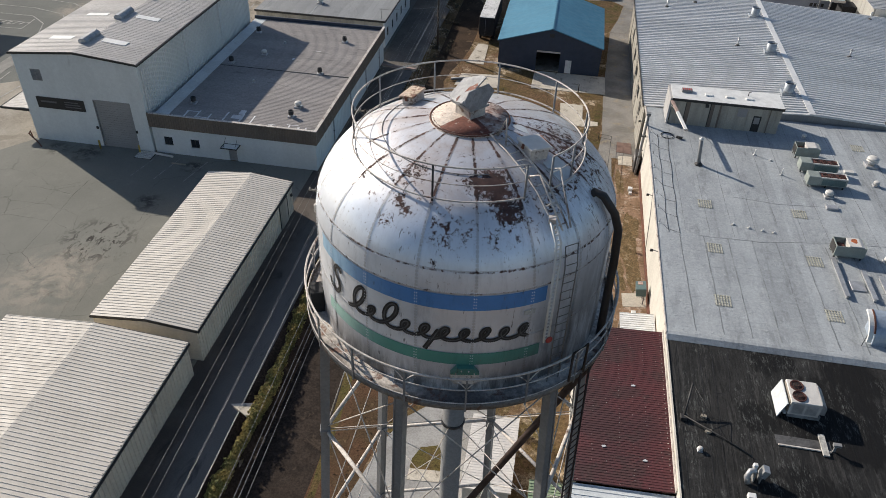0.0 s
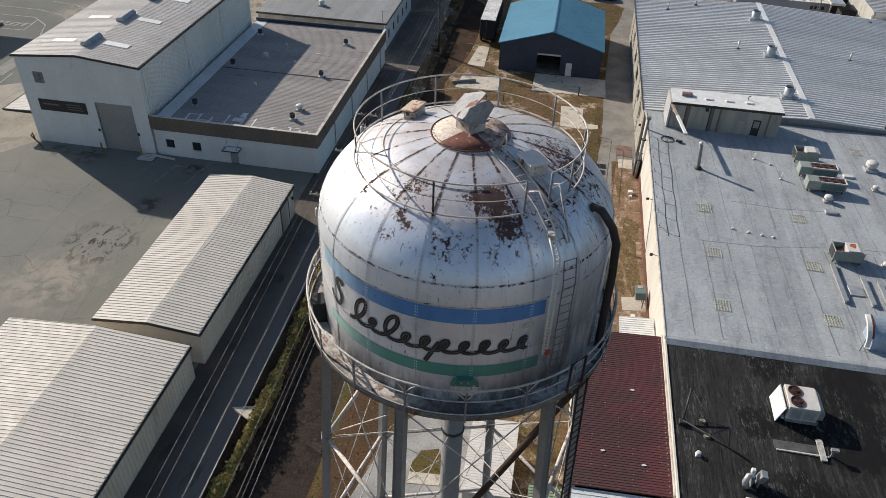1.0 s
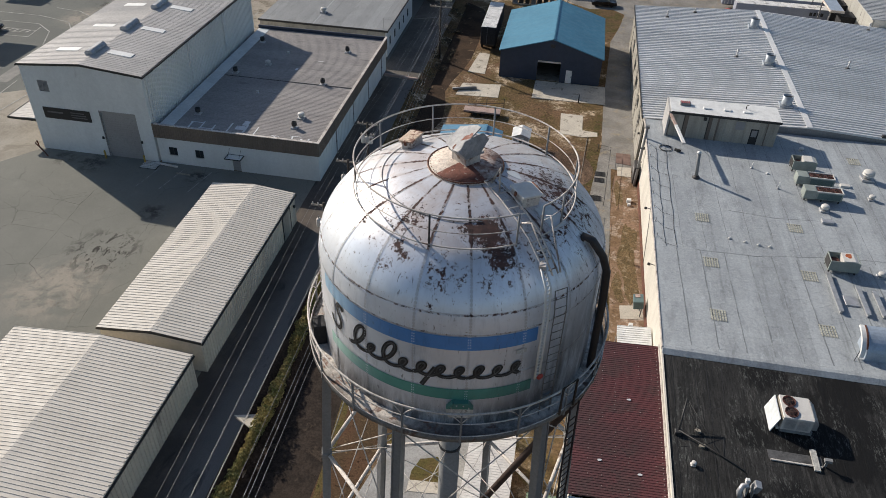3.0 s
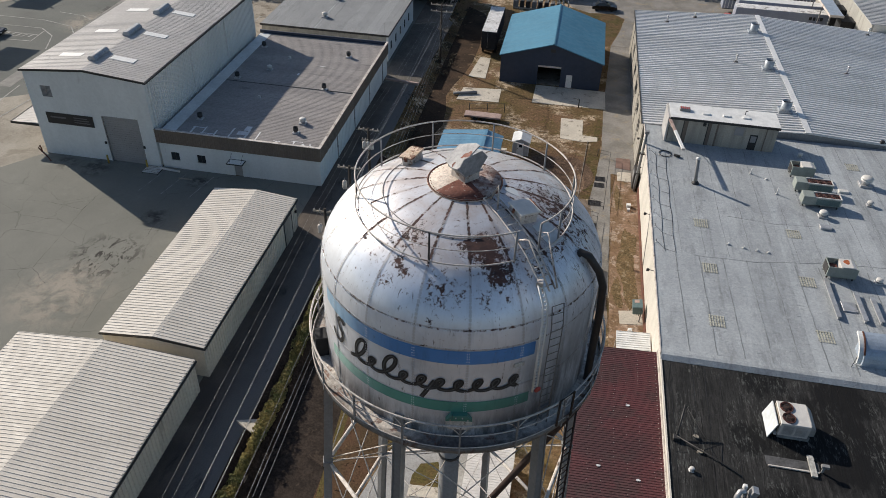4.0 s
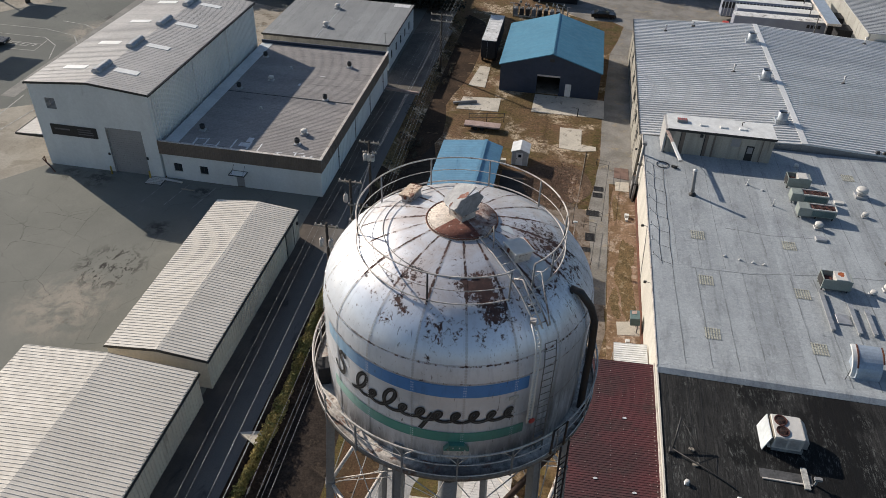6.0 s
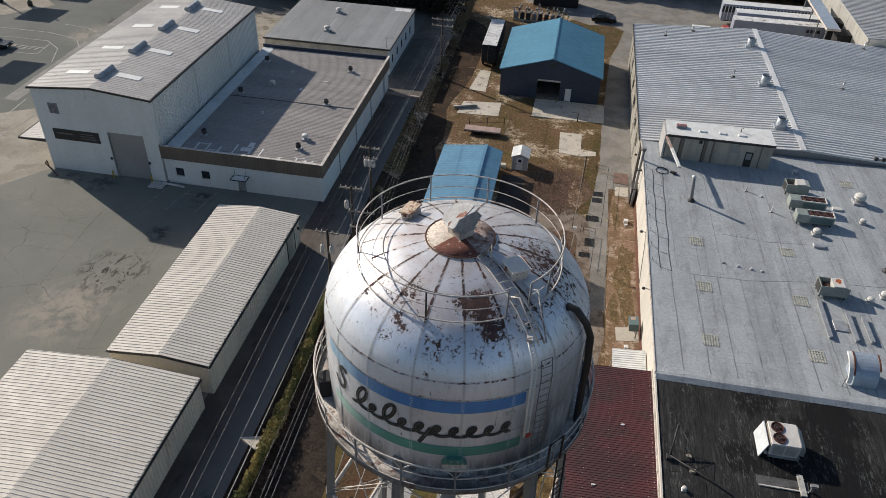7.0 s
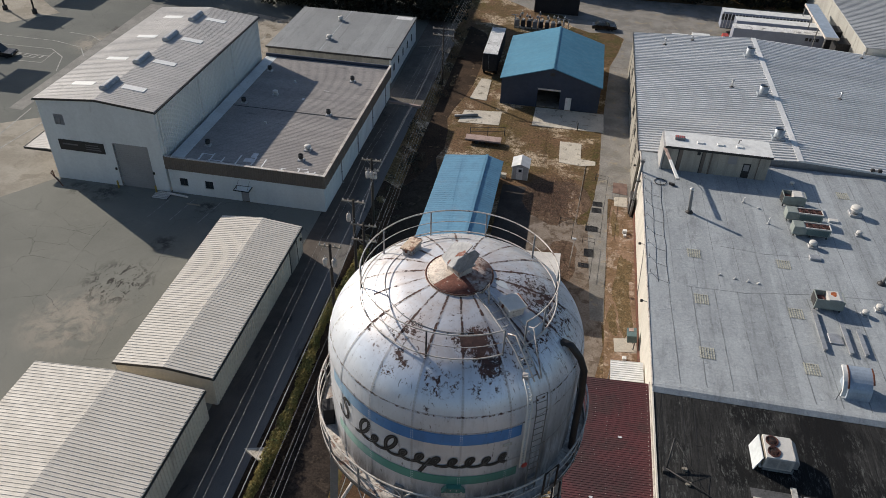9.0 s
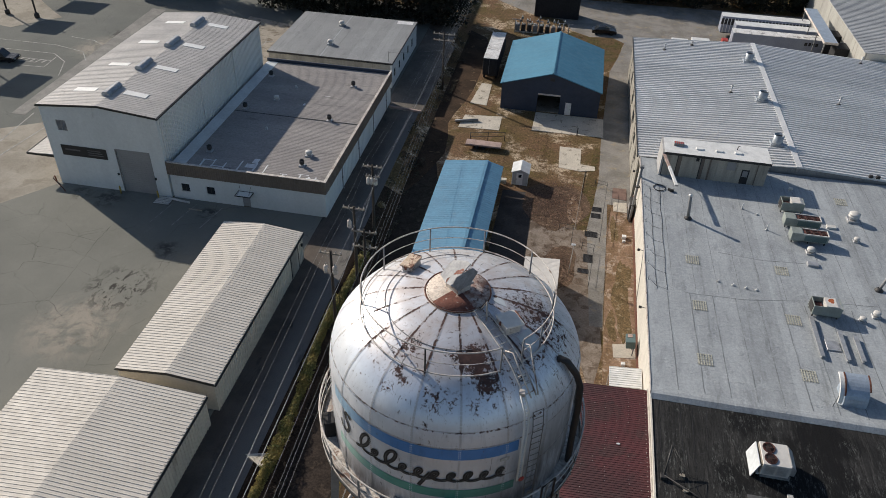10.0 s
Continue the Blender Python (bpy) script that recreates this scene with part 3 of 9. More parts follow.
def tank_mat(name, col, rust_amt=1.0, seams=True, metal=0.36, fade=None):
    """Aged aluminium paint over steel: chips and rust, thick along the riveted laps and in a few patches, grime and
    painted shade down the shell.
    """
    m, nt, p, pos, _ = base_mat(name)
    x = nt.nodes.new("ShaderNodeSeparateXYZ")
    nt.links.new(pos, x.inputs[0])
    dx, dy = op(nt, "SUBTRACT", x.outputs[0], TX), op(nt, "SUBTRACT", x.outputs[1], TY)
    ang = op(nt, "ARCTAN2", dy, dx)
    r = op(nt, "SQRT", op(nt, "ADD", op(nt, "MULTIPLY", dx, dx), op(nt, "MULTIPLY", dy, dy)))
    u = op(nt, "MULTIPLY_ADD", ang, 18 / (2 * math.pi), 0.4 + 18)
    lapd = op(nt, "MULTIPLY", op(nt, "ABSOLUTE", op(nt, "SUBTRACT", op(nt, "FRACT", u), 0.5)), 2 * math.pi / 18)
    lapd = op(nt, "MULTIPLY", lapd, r)
    # a frame that runs round and down the tank, so that streaks follow the plates
    ca = nt.nodes.new("ShaderNodeCombineXYZ")
    wire(nt, op(nt, "MULTIPLY", ang, 4.0), ca.inputs[0])
    wire(nt, op(nt, "MULTIPLY", op(nt, "SUBTRACT", x.outputs[2], r), 0.16), ca.inputs[1])
    down = ca.outputs[0]
    c = mixc(nt, ramp(nt, noise_of(nt, pos, 0.7, 5, 0.6), 0.35, 0.65), col, tuple(q * 0.86 for q in col))
    c = mixc(nt, op(nt, "MULTIPLY", ramp(nt, noise_of(nt, down, 2.2, 6, 0.7), 0.52, 0.7), 0.35), c, tuple(q * 0.7 for q in col))
    if fade:
        worn = op(nt, "MULTIPLY", ramp(nt, op(nt, "ADD", ang, op(nt, "MULTIPLY", noise_of(nt, pos, 1.5, 5, 0.7), 0.25)), radians(-130), radians(-98), 1.0, 0.0), 0.85)
        c = mixc(nt, worn, c, fade)
    # rust wash on the crown, also toning down the sunlit top
    wash = op(nt, "MULTIPLY", ramp(nt, x.outputs[2], 35.2, 36.1), ramp(nt, noise_of(nt, pos, 1.1, 7, 0.72, None, 0.5), 0.36, 0.66, 0.35, 0.95))
    if not fade:
        c = mixc(nt, op(nt, "MULTIPLY", wash, 0.85), c, (0.53, 0.445, 0.40))
    # warm tint on the shell for light thrown up by the ground, rain streaks down it
    ground_tint = op(nt, "MULTIPLY", ramp(nt, x.outputs[2], 33.4, 34.6, 0.34, 0.0), ramp(nt, noise_of(nt, pos, 0.8, 5, 0.6), 0.3, 0.7, 0.6, 1.0))
    if not fade:
        c = mixc(nt, ground_tint, c, (0.56, 0.505, 0.465))
    streak = ramp(nt, noise_of(nt, down, 4.5, 6, 0.7), 0.50, 0.66)
    c = mixc(nt, op(nt, "MULTIPLY", op(nt, "MULTIPLY", streak, ramp(nt, x.outputs[2], 33.3, 34.6, 0.42, 0.2)), 0.8), c, tuple(q * 0.45 for q in col))
    drip = op(nt, "MULTIPLY", ramp(nt, noise_of(nt, down, 11.0, 4, 0.6), 0.62, 0.67), ramp(nt, noise_of(nt, pos, 0.9, 4), 0.47, 0.58))
    c = mixc(nt, op(nt, "MULTIPLY", drip, 0.8), c, (0.06, 0.052, 0.05))
    # grime on the lee side of the roof; at the foot of the shell, grime and painted shade together
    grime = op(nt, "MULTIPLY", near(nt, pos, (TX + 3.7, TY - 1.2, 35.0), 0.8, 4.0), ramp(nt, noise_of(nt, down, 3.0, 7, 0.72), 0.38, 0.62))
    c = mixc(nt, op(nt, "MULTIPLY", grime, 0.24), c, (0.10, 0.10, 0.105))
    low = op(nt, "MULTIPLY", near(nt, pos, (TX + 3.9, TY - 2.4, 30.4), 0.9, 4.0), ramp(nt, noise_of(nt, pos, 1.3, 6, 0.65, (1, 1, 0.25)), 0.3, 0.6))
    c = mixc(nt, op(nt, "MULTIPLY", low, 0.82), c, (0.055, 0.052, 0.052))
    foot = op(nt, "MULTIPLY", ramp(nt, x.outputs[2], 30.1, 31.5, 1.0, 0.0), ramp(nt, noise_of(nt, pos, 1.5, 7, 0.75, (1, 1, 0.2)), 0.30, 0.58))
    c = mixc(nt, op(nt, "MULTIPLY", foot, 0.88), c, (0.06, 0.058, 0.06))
    scratch = op(nt, "MULTIPLY", ramp(nt, noise_of(nt, ca.outputs[0], 9.0, 6, 0.75, (1.6, 1.0, 1)), 0.575, 0.61), near(nt, pos, (TX + 3.2, TY - 0.6, 35.6), 1.2, 3.2))
    c = mixc(nt, op(nt, "MULTIPLY", scratch, 0.85), c, (0.03, 0.026, 0.026))
    # where paint has come away
    chips = op(nt, "ADD", op(nt, "MULTIPLY", noise_of(nt, pos, 6.0, 9, 0.78, (1, 1, 0.75), 0.5), 0.84), op(nt, "MULTIPLY", noise_of(nt, pos, 1.7, 6, 0.7, None, 0.7), 0.16))
    z = op(nt, "MULTIPLY", near(nt, pos, (TX + 1.05, TY - 2.66, 36.05), 0.12, 0.78), 0.225)
    for (ax, ay, az), r0, r1, w in (((1.45, -3.25, 35.62), 0.08, 0.62, 0.195), ((0.35, -2.75, 36.05), 0.05, 0.4, 0.09), ((-1.08, -2.52, 36.08), 0.05, 0.6, 0.11), ((-1.36, -3.3, 35.66), 0.02, 0.36, 0.15),
                                    ((-1.12, -3.58, 35.5), 0.02, 0.32, 0.15), ((-1.62, -3.7, 35.2), 0.03, 0.45, 0.09), ((0.15, -3.97, 35.25), 0.1, 0.8, 0.075), ((-0.12, -4.42, 34.6), 0.02, 0.28, 0.12),
                                    ((1.6, -3.8, 35.1), 0.1, 0.8, 0.065), ((2.4, 0.2, 36.18), 0.3, 1.3, 0.095), ((3.35, -0.5, 35.75), 0.3, 1.5, 0.10), ((2.75, -1.9, 35.85), 0.2, 1.1, 0.075),
                                    ((2.2, -2.9, 35.7), 0.2, 1.0, 0.07), ((-2.2, -2.5, 35.8), 0.2, 1.2, 0.045), ((0.0, -2.9, 36.0), 0.6, 2.2, 0.03)):
        z = op(nt, "ADD", z, op(nt, "MULTIPLY", near(nt, pos, (TX + ax, TY + ay, az), r0, r1), w))
    z = op(nt, "ADD", z, op(nt, "MULTIPLY", ramp(nt, x.outputs[2], 33.6, 35.4), 0.042))
    if seams:
        z = op(nt, "ADD", z, op(nt, "MULTIPLY", ramp(nt, lapd, 0.010, 0.065, 1.0, 0.0), op(nt, "MULTIPLY", ramp(nt, x.outputs[2], 35.2, 36.1, 0.05, 0.225), ramp(nt, noise_of(nt, pos, 1.6, 5), 0.38, 0.6, 0.45, 1.1))))
        for lap_z in (34.42, 33.77, 32.05):
            z = op(nt, "ADD", z, op(nt, "MULTIPLY", ramp(nt, op(nt, "ABSOLUTE", op(nt, "SUBTRACT", x.outputs[2], lap_z)), 0.01, 0.06, 1.0, 0.0), 0.14 if lap_z > 33 else 0.05))
    v = op(nt, "ADD", chips, op(nt, "MULTIPLY", z, rust_amt))
    v = op(nt, "ADD", v, op(nt, "MULTIPLY", op(nt, "SUBTRACT", noise_of(nt, pos, 11.0, 6, 0.75), 0.5), 0.30))
    mask = ramp(nt, v, 0.655, 0.668)
    deep = ramp(nt, v, 0.675, 0.79)
    rust = mixc(nt, ramp(nt, noise_of(nt, pos, 5.0, 5, 0.7), 0.4, 0.6), (0.036, 0.025, 0.023), (0.120, 0.062, 0.050))
    rust = mixc(nt, op(nt, "MULTIPLY", deep, 0.7), rust, (0.078, 0.038, 0.032))
    halo = op(nt, "MULTIPLY", ramp(nt, v, 0.59, 0.66), 0.22)
    c = mixc(nt, halo, c, (0.36, 0.28, 0.235))
    c = mixc(nt, mask, c, rust)
    nt.links.new(c, p.inputs["Base Color"])
    nt.links.new(ramp(nt, op(nt, "ADD", op(nt, "MULTIPLY", noise_of(nt, pos, 2.0, 4), 0.5), mask), 0.2, 1.2, 0.37, 0.85), p.inputs["Roughness"])
    nt.links.new(op(nt, "MULTIPLY", op(nt, "SUBTRACT", 1.0, mask), metal), p.inputs["Metallic"])
    bump(nt, p, op(nt, "SUBTRACT", op(nt, "MULTIPLY", noise_of(nt, pos, 0.9, 4), 0.6), op(nt, "MULTIPLY", mask, 0.3)), 0.3, 0.03)
    return m


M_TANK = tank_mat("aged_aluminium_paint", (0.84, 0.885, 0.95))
# darker seam tone, also standing for the small shadows of rivet heads
M_LAP = tank_mat("dark_lap_paint", (0.64, 0.645, 0.66), 0.8)
M_STRIPE_BLUE = tank_mat("faded_blue_paint", (0.085, 0.25, 0.55), 0.8, False, 0.0, (0.33, 0.52, 0.66))
M_STRIPE_GREEN = tank_mat("faded_green_paint", (0.09, 0.30, 0.235), 0.8, False, 0.0, (0.40, 0.62, 0.54))
M_VENT = mk("dull_grey_vent_paint", (0.30, 0.305, 0.315), (0.24, 0.244, 0.25), 0.6, s1=1.5, s2=9, amt=0.25, stain=((0.07, 0.045, 0.035), 2.5, 0.60, 0.6))
M_MARK = mk("black_lettering_paint", (0.018, 0.016, 0.016), (0.03, 0.027, 0.026), 0.7, s1=2.5, s2=12, amt=0.3, stain=((0.20, 0.19, 0.185), 3.5, 0.63, 0.7))
M_MARK_IN = mk("worn_lettering_paint", (0.10, 0.098, 0.095), (0.04, 0.038, 0.036), 0.7, s1=3, s2=12, amt=0.3)
M_CAP_RED = mk("red_oxide_plate", (0.20, 0.070, 0.045), (0.135, 0.047, 0.034), 0.8, s1=1.2, s2=9, amt=0.35, bmp=0.3, stain=((0.52, 0.42, 0.35), 6.0, 0.585, 0.85))
M_CAP_DARK = mk("rust_mottled_plate", (0.50, 0.41, 0.36), (0.26, 0.14, 0.105), 0.85, s1=3.0, s2=14, amt=0.35, bmp=0.3, stain=((0.10, 0.038, 0.028), 5.5, 0.52, 0.85))
M_CAP = mk("flaking_red_oxide_cap", (0.66, 0.58, 0.50), (0.54, 0.46, 0.39), 0.8, s1=2.6, s2=14, amt=0.3, bmp=0.3, stain=((0.20, 0.085, 0.06), 6.5, 0.56, 0.8))
# the dark second tone also stands in for shade beside the tank
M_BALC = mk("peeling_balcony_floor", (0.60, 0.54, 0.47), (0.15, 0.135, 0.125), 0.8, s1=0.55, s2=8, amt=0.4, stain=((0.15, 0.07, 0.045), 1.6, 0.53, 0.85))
M_HOOD = mk("weathered_hood_paint", (0.40, 0.40, 0.40), (0.31, 0.31, 0.315), 0.7, s1=1.4, s2=8, amt=0.2, stain=((0.17, 0.11, 0.085), 2.4, 0.6, 0.6), spec=0.25)
M_LID = mk("rust_stained_lid", (0.60, 0.49, 0.38), (0.46, 0.34, 0.24), 0.8, s1=1.8, s2=9, amt=0.3, stain=((0.17, 0.065, 0.035), 4.0, 0.53, 0.9))


# ---- building blocks ----
class Mesh:
    """Collects plain solids into one mesh."""

    def __init__(self):
        self.v, self.f, self.smooth = [], [], set()

    def add(self, verts, faces, smooth=False):
        n = len(self.v)
        self.v += [tuple(p) for p in verts]
        for f in faces:
            if smooth:
                self.smooth.add(len(self.f))
            self.f.append(tuple(i + n for i in f))
        return self

    def box(self, x0, y0, z0, x1, y1, z1, m=None, bevel=0.0):
        b = bevel
        if b:
            vs, fs = [], []
            ring = lambda z, i: [(x0 + i, y0 + b, z), (x0 + b, y0 + i, z), (x1 - b, y0 + i, z), (x1 - i, y0 + b, z), (x1 - i, y1 - b, z), (x1 - b, y1 - i, z), (x0 + b, y1 - i, z), (x0 + i, y1 - b, z)]
            vs = ring(z0, 0) + ring(z1 - b, 0) + [(x0 + b, y0 + b, z1)] * 2 + [(x1 - b, y0 + b, z1)] * 2 + [(x1 - b, y1 - b, z1)] * 2 + [(x0 + b, y1 - b, z1)] * 2
            vs = vs[:16] + [(x0 + b, y0 + b, z1), (x1 - b, y0 + b, z1), (x1 - b, y1 - b, z1), (x0 + b, y1 - b, z1)]
            fs = [tuple(range(7, -1, -1)), (16, 17, 18, 19)]
            fs += [(i, (i + 1) % 8, 8 + (i + 1) % 8, 8 + i) for i in range(8)]
            fs += [(9, 10, 17, 16), (11, 12, 18, 17), (13, 14, 19, 18), (15, 8, 16, 19), (8, 9, 16), (10, 11, 17), (12, 13, 18), (14, 15, 19)]
        else:
            vs = [(x, y, z) for z in (z0, z1) for x, y in ((x0, y0), (x1, y0), (x1, y1), (x0, y1))]
            fs = [(3, 2, 1, 0), (4, 5, 6, 7), (0, 1, 5, 4), (1, 2, 6, 5), (2, 3, 7, 6), (3, 0, 4, 7)]
        if m:
            vs = [m @ Vector(p) for p in vs]
        return self.add(vs, fs)

    def prism(self, poly, z0, z1, m=None):
        """An outline in x, y drawn up from z0 to z1."""
        n = len(poly)
        vs = [(x, y, z0) for x, y in poly] + [(x, y, z1) for x, y in poly]
        if m:
            vs = [m @ Vector(p) for p in vs]
        return self.add(vs, [tuple(range(n - 1, -1, -1)), tuple(range(n, 2 * n))] + [(i, (i + 1) % n, n + (i + 1) % n, n + i) for i in range(n)])

    def tube(self, path, r, n=8, closed=False):
        """A round bar along a path; r is one radius or one for each point."""
        path = [Vector(p) for p in path]
        k = len(path)
        rs = r if isinstance(r, (list, tuple)) else [r] * k
        vs, up = [], None
        for i, p in enumerate(path):
            a = path[(i - 1) % k] if closed or i else p
            b = path[(i + 1) % k] if closed or i < k - 1 else p
            d = (b - a).normalized()
            if up is None:
                up = d.orthogonal().normalized()
            up = (up - d * up.dot(d)).normalized()
            side = d.cross(up)
            vs += [p + rs[i] * (math.cos(2 * math.pi * j / n) * up + math.sin(2 * math.pi * j / n) * side) for j in range(n)]
        fs = []
        for i in range(k if closed else k - 1):
            o, q = i * n, ((i + 1) % k) * n
            fs += [(o + j, o + (j + 1) % n, q + (j + 1) % n, q + j) for j in range(n)]
        self.add(vs, fs, True)
        if not closed:
            base = len(self.v) - k * n
            self.f.append(tuple(base + j for j in range(n - 1, -1, -1)))
            self.f.append(tuple(base + (k - 1) * n + j for j in range(n)))
        return self

    def lathe(self, prof, n=32, a0=0.0, a1=360.0, m=None, cap=True):
        """A profile of (radius, height) turned about z."""
        whole = abs(a1 - a0) >= 359.9
        k = n if whole else n + 1
        vs = []
        for r, z in prof:
            for j in range(k):
                a = radians(a0 + (a1 - a0) * j / n)
                vs.append((r * math.cos(a), r * math.sin(a), z))
        fs = []
        for i in range(len(prof) - 1):
            for j in range(n):
                q = (j + 1) % k
                fs.append((i * k + j, i * k + q, (i + 1) * k + q, (i + 1) * k + j))
        if m:
            vs = [m @ Vector(p) for p in vs]
        self.add(vs, fs, True)
        if whole and cap:
            base = len(self.v) - len(prof) * k
            self.f.append(tuple(base + (len(prof) - 1) * k + j for j in range(k)))
            self.f.append(tuple(base + j for j in range(k - 1, -1, -1)))
        return self

    def data(self, name, material):
        me = bpy.data.meshes.new(name)
        me.from_pydata(self.v, [], self.f)
        if self.smooth:
            flags = [i in self.smooth for i in range(len(self.f))]
            me.polygons.foreach_set("use_smooth", flags)
        me.materials.append(material)
        me.update()
        return me


def part(name, mesh, material, parent, label="", m=None):
    ob = new(name, mesh.data(name, material) if isinstance(mesh, Mesh) else mesh)
    ob.parent = parent
    if m:
        ob.matrix_basis = m
    if label:
        ob["label"] = label
    return ob


def thing(name, at, label, category, group="", kind=""):
    ob = new(name)
    ob.location = at
    ob.empty_display_size = 0.3
    return tagged(ob, label, category, group, kind)


def solid(name, mesh, material, label, category, group="", kind="", at=(0, 0, 0)):
    ob = new(name, mesh.data(name, material))
    ob.location = at
    return tagged(ob, label, category, group, kind)


GL = 1.1      # the western yard lies this much above the ground round the tower


def ground_z(x):
    t = min(max((x + 20.3) / 2.6, 0.0), 1.0)
    return GL * (1 - t * t * (3 - 2 * t))


# ---- ground ----
def build_ground():
    xs = [-2500, -900, -400, -200, -120, -80, -40, -26, -21] + [-20.4 + 0.26 * i for i in range(12)] + [-16, -10, 0, 10, 20, 40, 80, 140, 250, 500, 1000, 2500]
    ys = [-2500, -900, -300, -100, -40, 0, 20, 40, 60, 80, 100, 120, 140, 170, 220, 300, 500, 1000, 2500]
    m = Mesh()
    m.add([(x, y, ground_z(x)) for y in ys for x in xs], [(j * len(xs) + i, j * len(xs) + i + 1, (j + 1) * len(xs) + i + 1, (j + 1) * len(xs) + i) for j in range(len(ys) - 1) for i in range(len(xs) - 1)], True)
    solid("ground", m, M_GROUND, "dry winter grass and bare soil", "ground", kind="structure")


def slab(name, poly, z, t, mat, label, cat="pavement"):
    """A sheet of paving that lies t proud of the ground."""
    return solid(name, Mesh().prism(poly, z - 0.06, z + t), mat, label, cat, kind="structure")


def blob(cx, cy, rx, ry, n=22, seed=1, rough=0.22):
    rnd = random.Random(seed)
    ph = [rnd.uniform(0, 6.28) for _ in range(4)]
    out = []
    for i in range(n):
        a = 2 * math.pi * i / n
        k = 1 + rough * (math.sin(2 * a + ph[0]) * 0.5 + math.sin(3 * a + ph[1]) * 0.4 + math.sin(5 * a + ph[2]) * 0.3 + rnd.uniform(-0.25, 0.25))
        out.append((cx + rx * k * math.cos(a), cy + ry * k * math.sin(a)))
    return out


build_ground()


def build_bank():
    """Dark soil on the bank between alley and track."""
    xs = [-20.02 + 0.28 * i for i in range(10)]
    ys = [-40 + 4 * i for i in range(31)]
    m = Mesh()
    m.add([(x + 0.08 * math.sin(y * 0.9 + x), y, ground_z(x) + 0.03) for y in ys for x in xs], [(j * 10 + i, j * 10 + i + 1, (j + 1) * 10 + i + 1, (j + 1) * 10 + i) for j in range(30) for i in range(9)], True)
    solid("ground_bank", m, M_DARKSOIL, "dark leafy soil on the bank beside the alley", "ground", kind="structure")


build_bank()
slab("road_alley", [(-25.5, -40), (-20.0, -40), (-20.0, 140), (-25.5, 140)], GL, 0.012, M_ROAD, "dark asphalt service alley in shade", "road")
LOT = slab("pavement_lot", [(-110, -40), (-25.5, -40), (-25.5, 71.33), (-60.2, 71.33), (-64.6, 65), (-110, 37)], GL, 0.016, M_ASPHALT, "cracked grey asphalt yard with stains", "pavement")
slab("pavement_apron", [(-110, 37), (-64.6, 65), (-60.2, 71), (-60.2, 86), (-70.5, 86), (-110, 60)], GL, 0.020, M_APRON, "pale concrete apron beside the tall shed", "pavement")
slab("pavement_parking", [(-160, 30), (-110, 60), (-70.5, 86), (-60.2, 86), (-60.2, 104), (-25.5, 104), (-25.5, 146), (-50, 150), (-160, 150)], GL, 0.012, asphalt("parking_asphalt", (0.125, 0.13, 0.12), (0.15, 0.155, 0.14), (-78, 112, 1.1)), "grey asphalt car park with worn white lines", "pavement")
slab("pavement_corner", [(-106, 117.5), (-99, 116.3), (-96.5, 119.5), (-93.2, 123.2), (-97, 126), (-103, 131), (-112, 134), (-114, 122)], GL, 0.03, M_APRON, "tan concrete corner in the car park", "pavement")
slab("ground_far_grass", [(43, 165.5), (53, 167.5), (56, 181), (44, 179)], 0.0, 0.02, M_GREENGRASS, "green grass verge behind the trailers", "ground")
slab("pavement_back_yard", [(-60, 104.2), (-47, 104.2), (-47, 130), (-60, 133)], GL, 0.026, M_CONC_OLD, "tan concrete yard behind the sheds", "pavement")
slab("pavement_wedge", [(-20.95, 36.35), (-19.0, 35.25), (-19.0, 36.85)], GL, 0.05, M_CONC, "small pale concrete wedge at the alley edge")
slab("pavement_side", [(-78.0, 86.5), (-75.8, 86.5), (-76.8, 132), (-79.6, 132)], GL, 0.03, M_KERB, "pale kerb strip in the car park")
slab("road_track", [(-17.6, -40), (-12.0, -40), (-12.7, 20), (-12.8, 32), (-13.4, 41), (-13.7, 46), (-13.5, 60), (-13.6, 84), (-14.8, 89), (-15.6, 93), (-17.7, 95)], 0.0, 0.010, M_TRACK, "dark soil track", "road")
# leafy soil; its dark colour stands in for the shade lying here
slab("ground_dark_soil", [(-17.75, 80), (-16.2, 84), (-15.0, 88.5), (-14.2, 92), (-14.6, 97), (-15.4, 101), (-14.9, 105), (-14.0, 109), (-13.4, 114), (-13.2, 121), (-13.6, 127), (-13.0, 132), (-14.5, 137), (-17.9, 140)], 0.0, 0.014, M_DARKSOIL, "leaf-strewn soil beside the alley, coloured dark for shade", "ground")
slab("road_far", [(-1, 150.5), (1.3, 145.0), (4.7, 142.6), (9.1, 143.2), (11.3, 141), (10.2, 133.8), (8.7, 127), (60, 127), (60, 166), (-20, 163), (-7, 152)], 0.0, 0.014, M_LANE, "sunlit grey asphalt road behind the buildings", "road")
slab("road_lane", [(7.2, 60), (8.6, 60), (8.8, 78), (8.8, 84), (11.78, 84), (11.78, 126.9), (8.7, 126.9), (7.7, 103), (7.6, 90), (6.4, 78)], 0.0, 0.018, M_LANE, "worn grey lane along the factory wall", "road")
slab("ground_corner_grass", [(7.2, 126), (8.6, 127.1), (10.1, 133.8), (11.2, 141), (9.0, 143.0), (4.7, 142.4), (1.5, 144.6), (-2, 139), (3, 127)], 0.0, 0.009, M_VERGE, "olive grass at the road corner", "ground")
slab("pavement_tower", [(-10.2, 10), (-10.0, 30.8), (-8.6, 36.3), (-7.4, 38.8), (-5.7, 40.5), (-3.0, 41.6), (-1.2, 41.8), (-1.2, 10)], 0.0, 0.016, M_CONC_GREY, "old grey concrete under the water tower", "pavement")
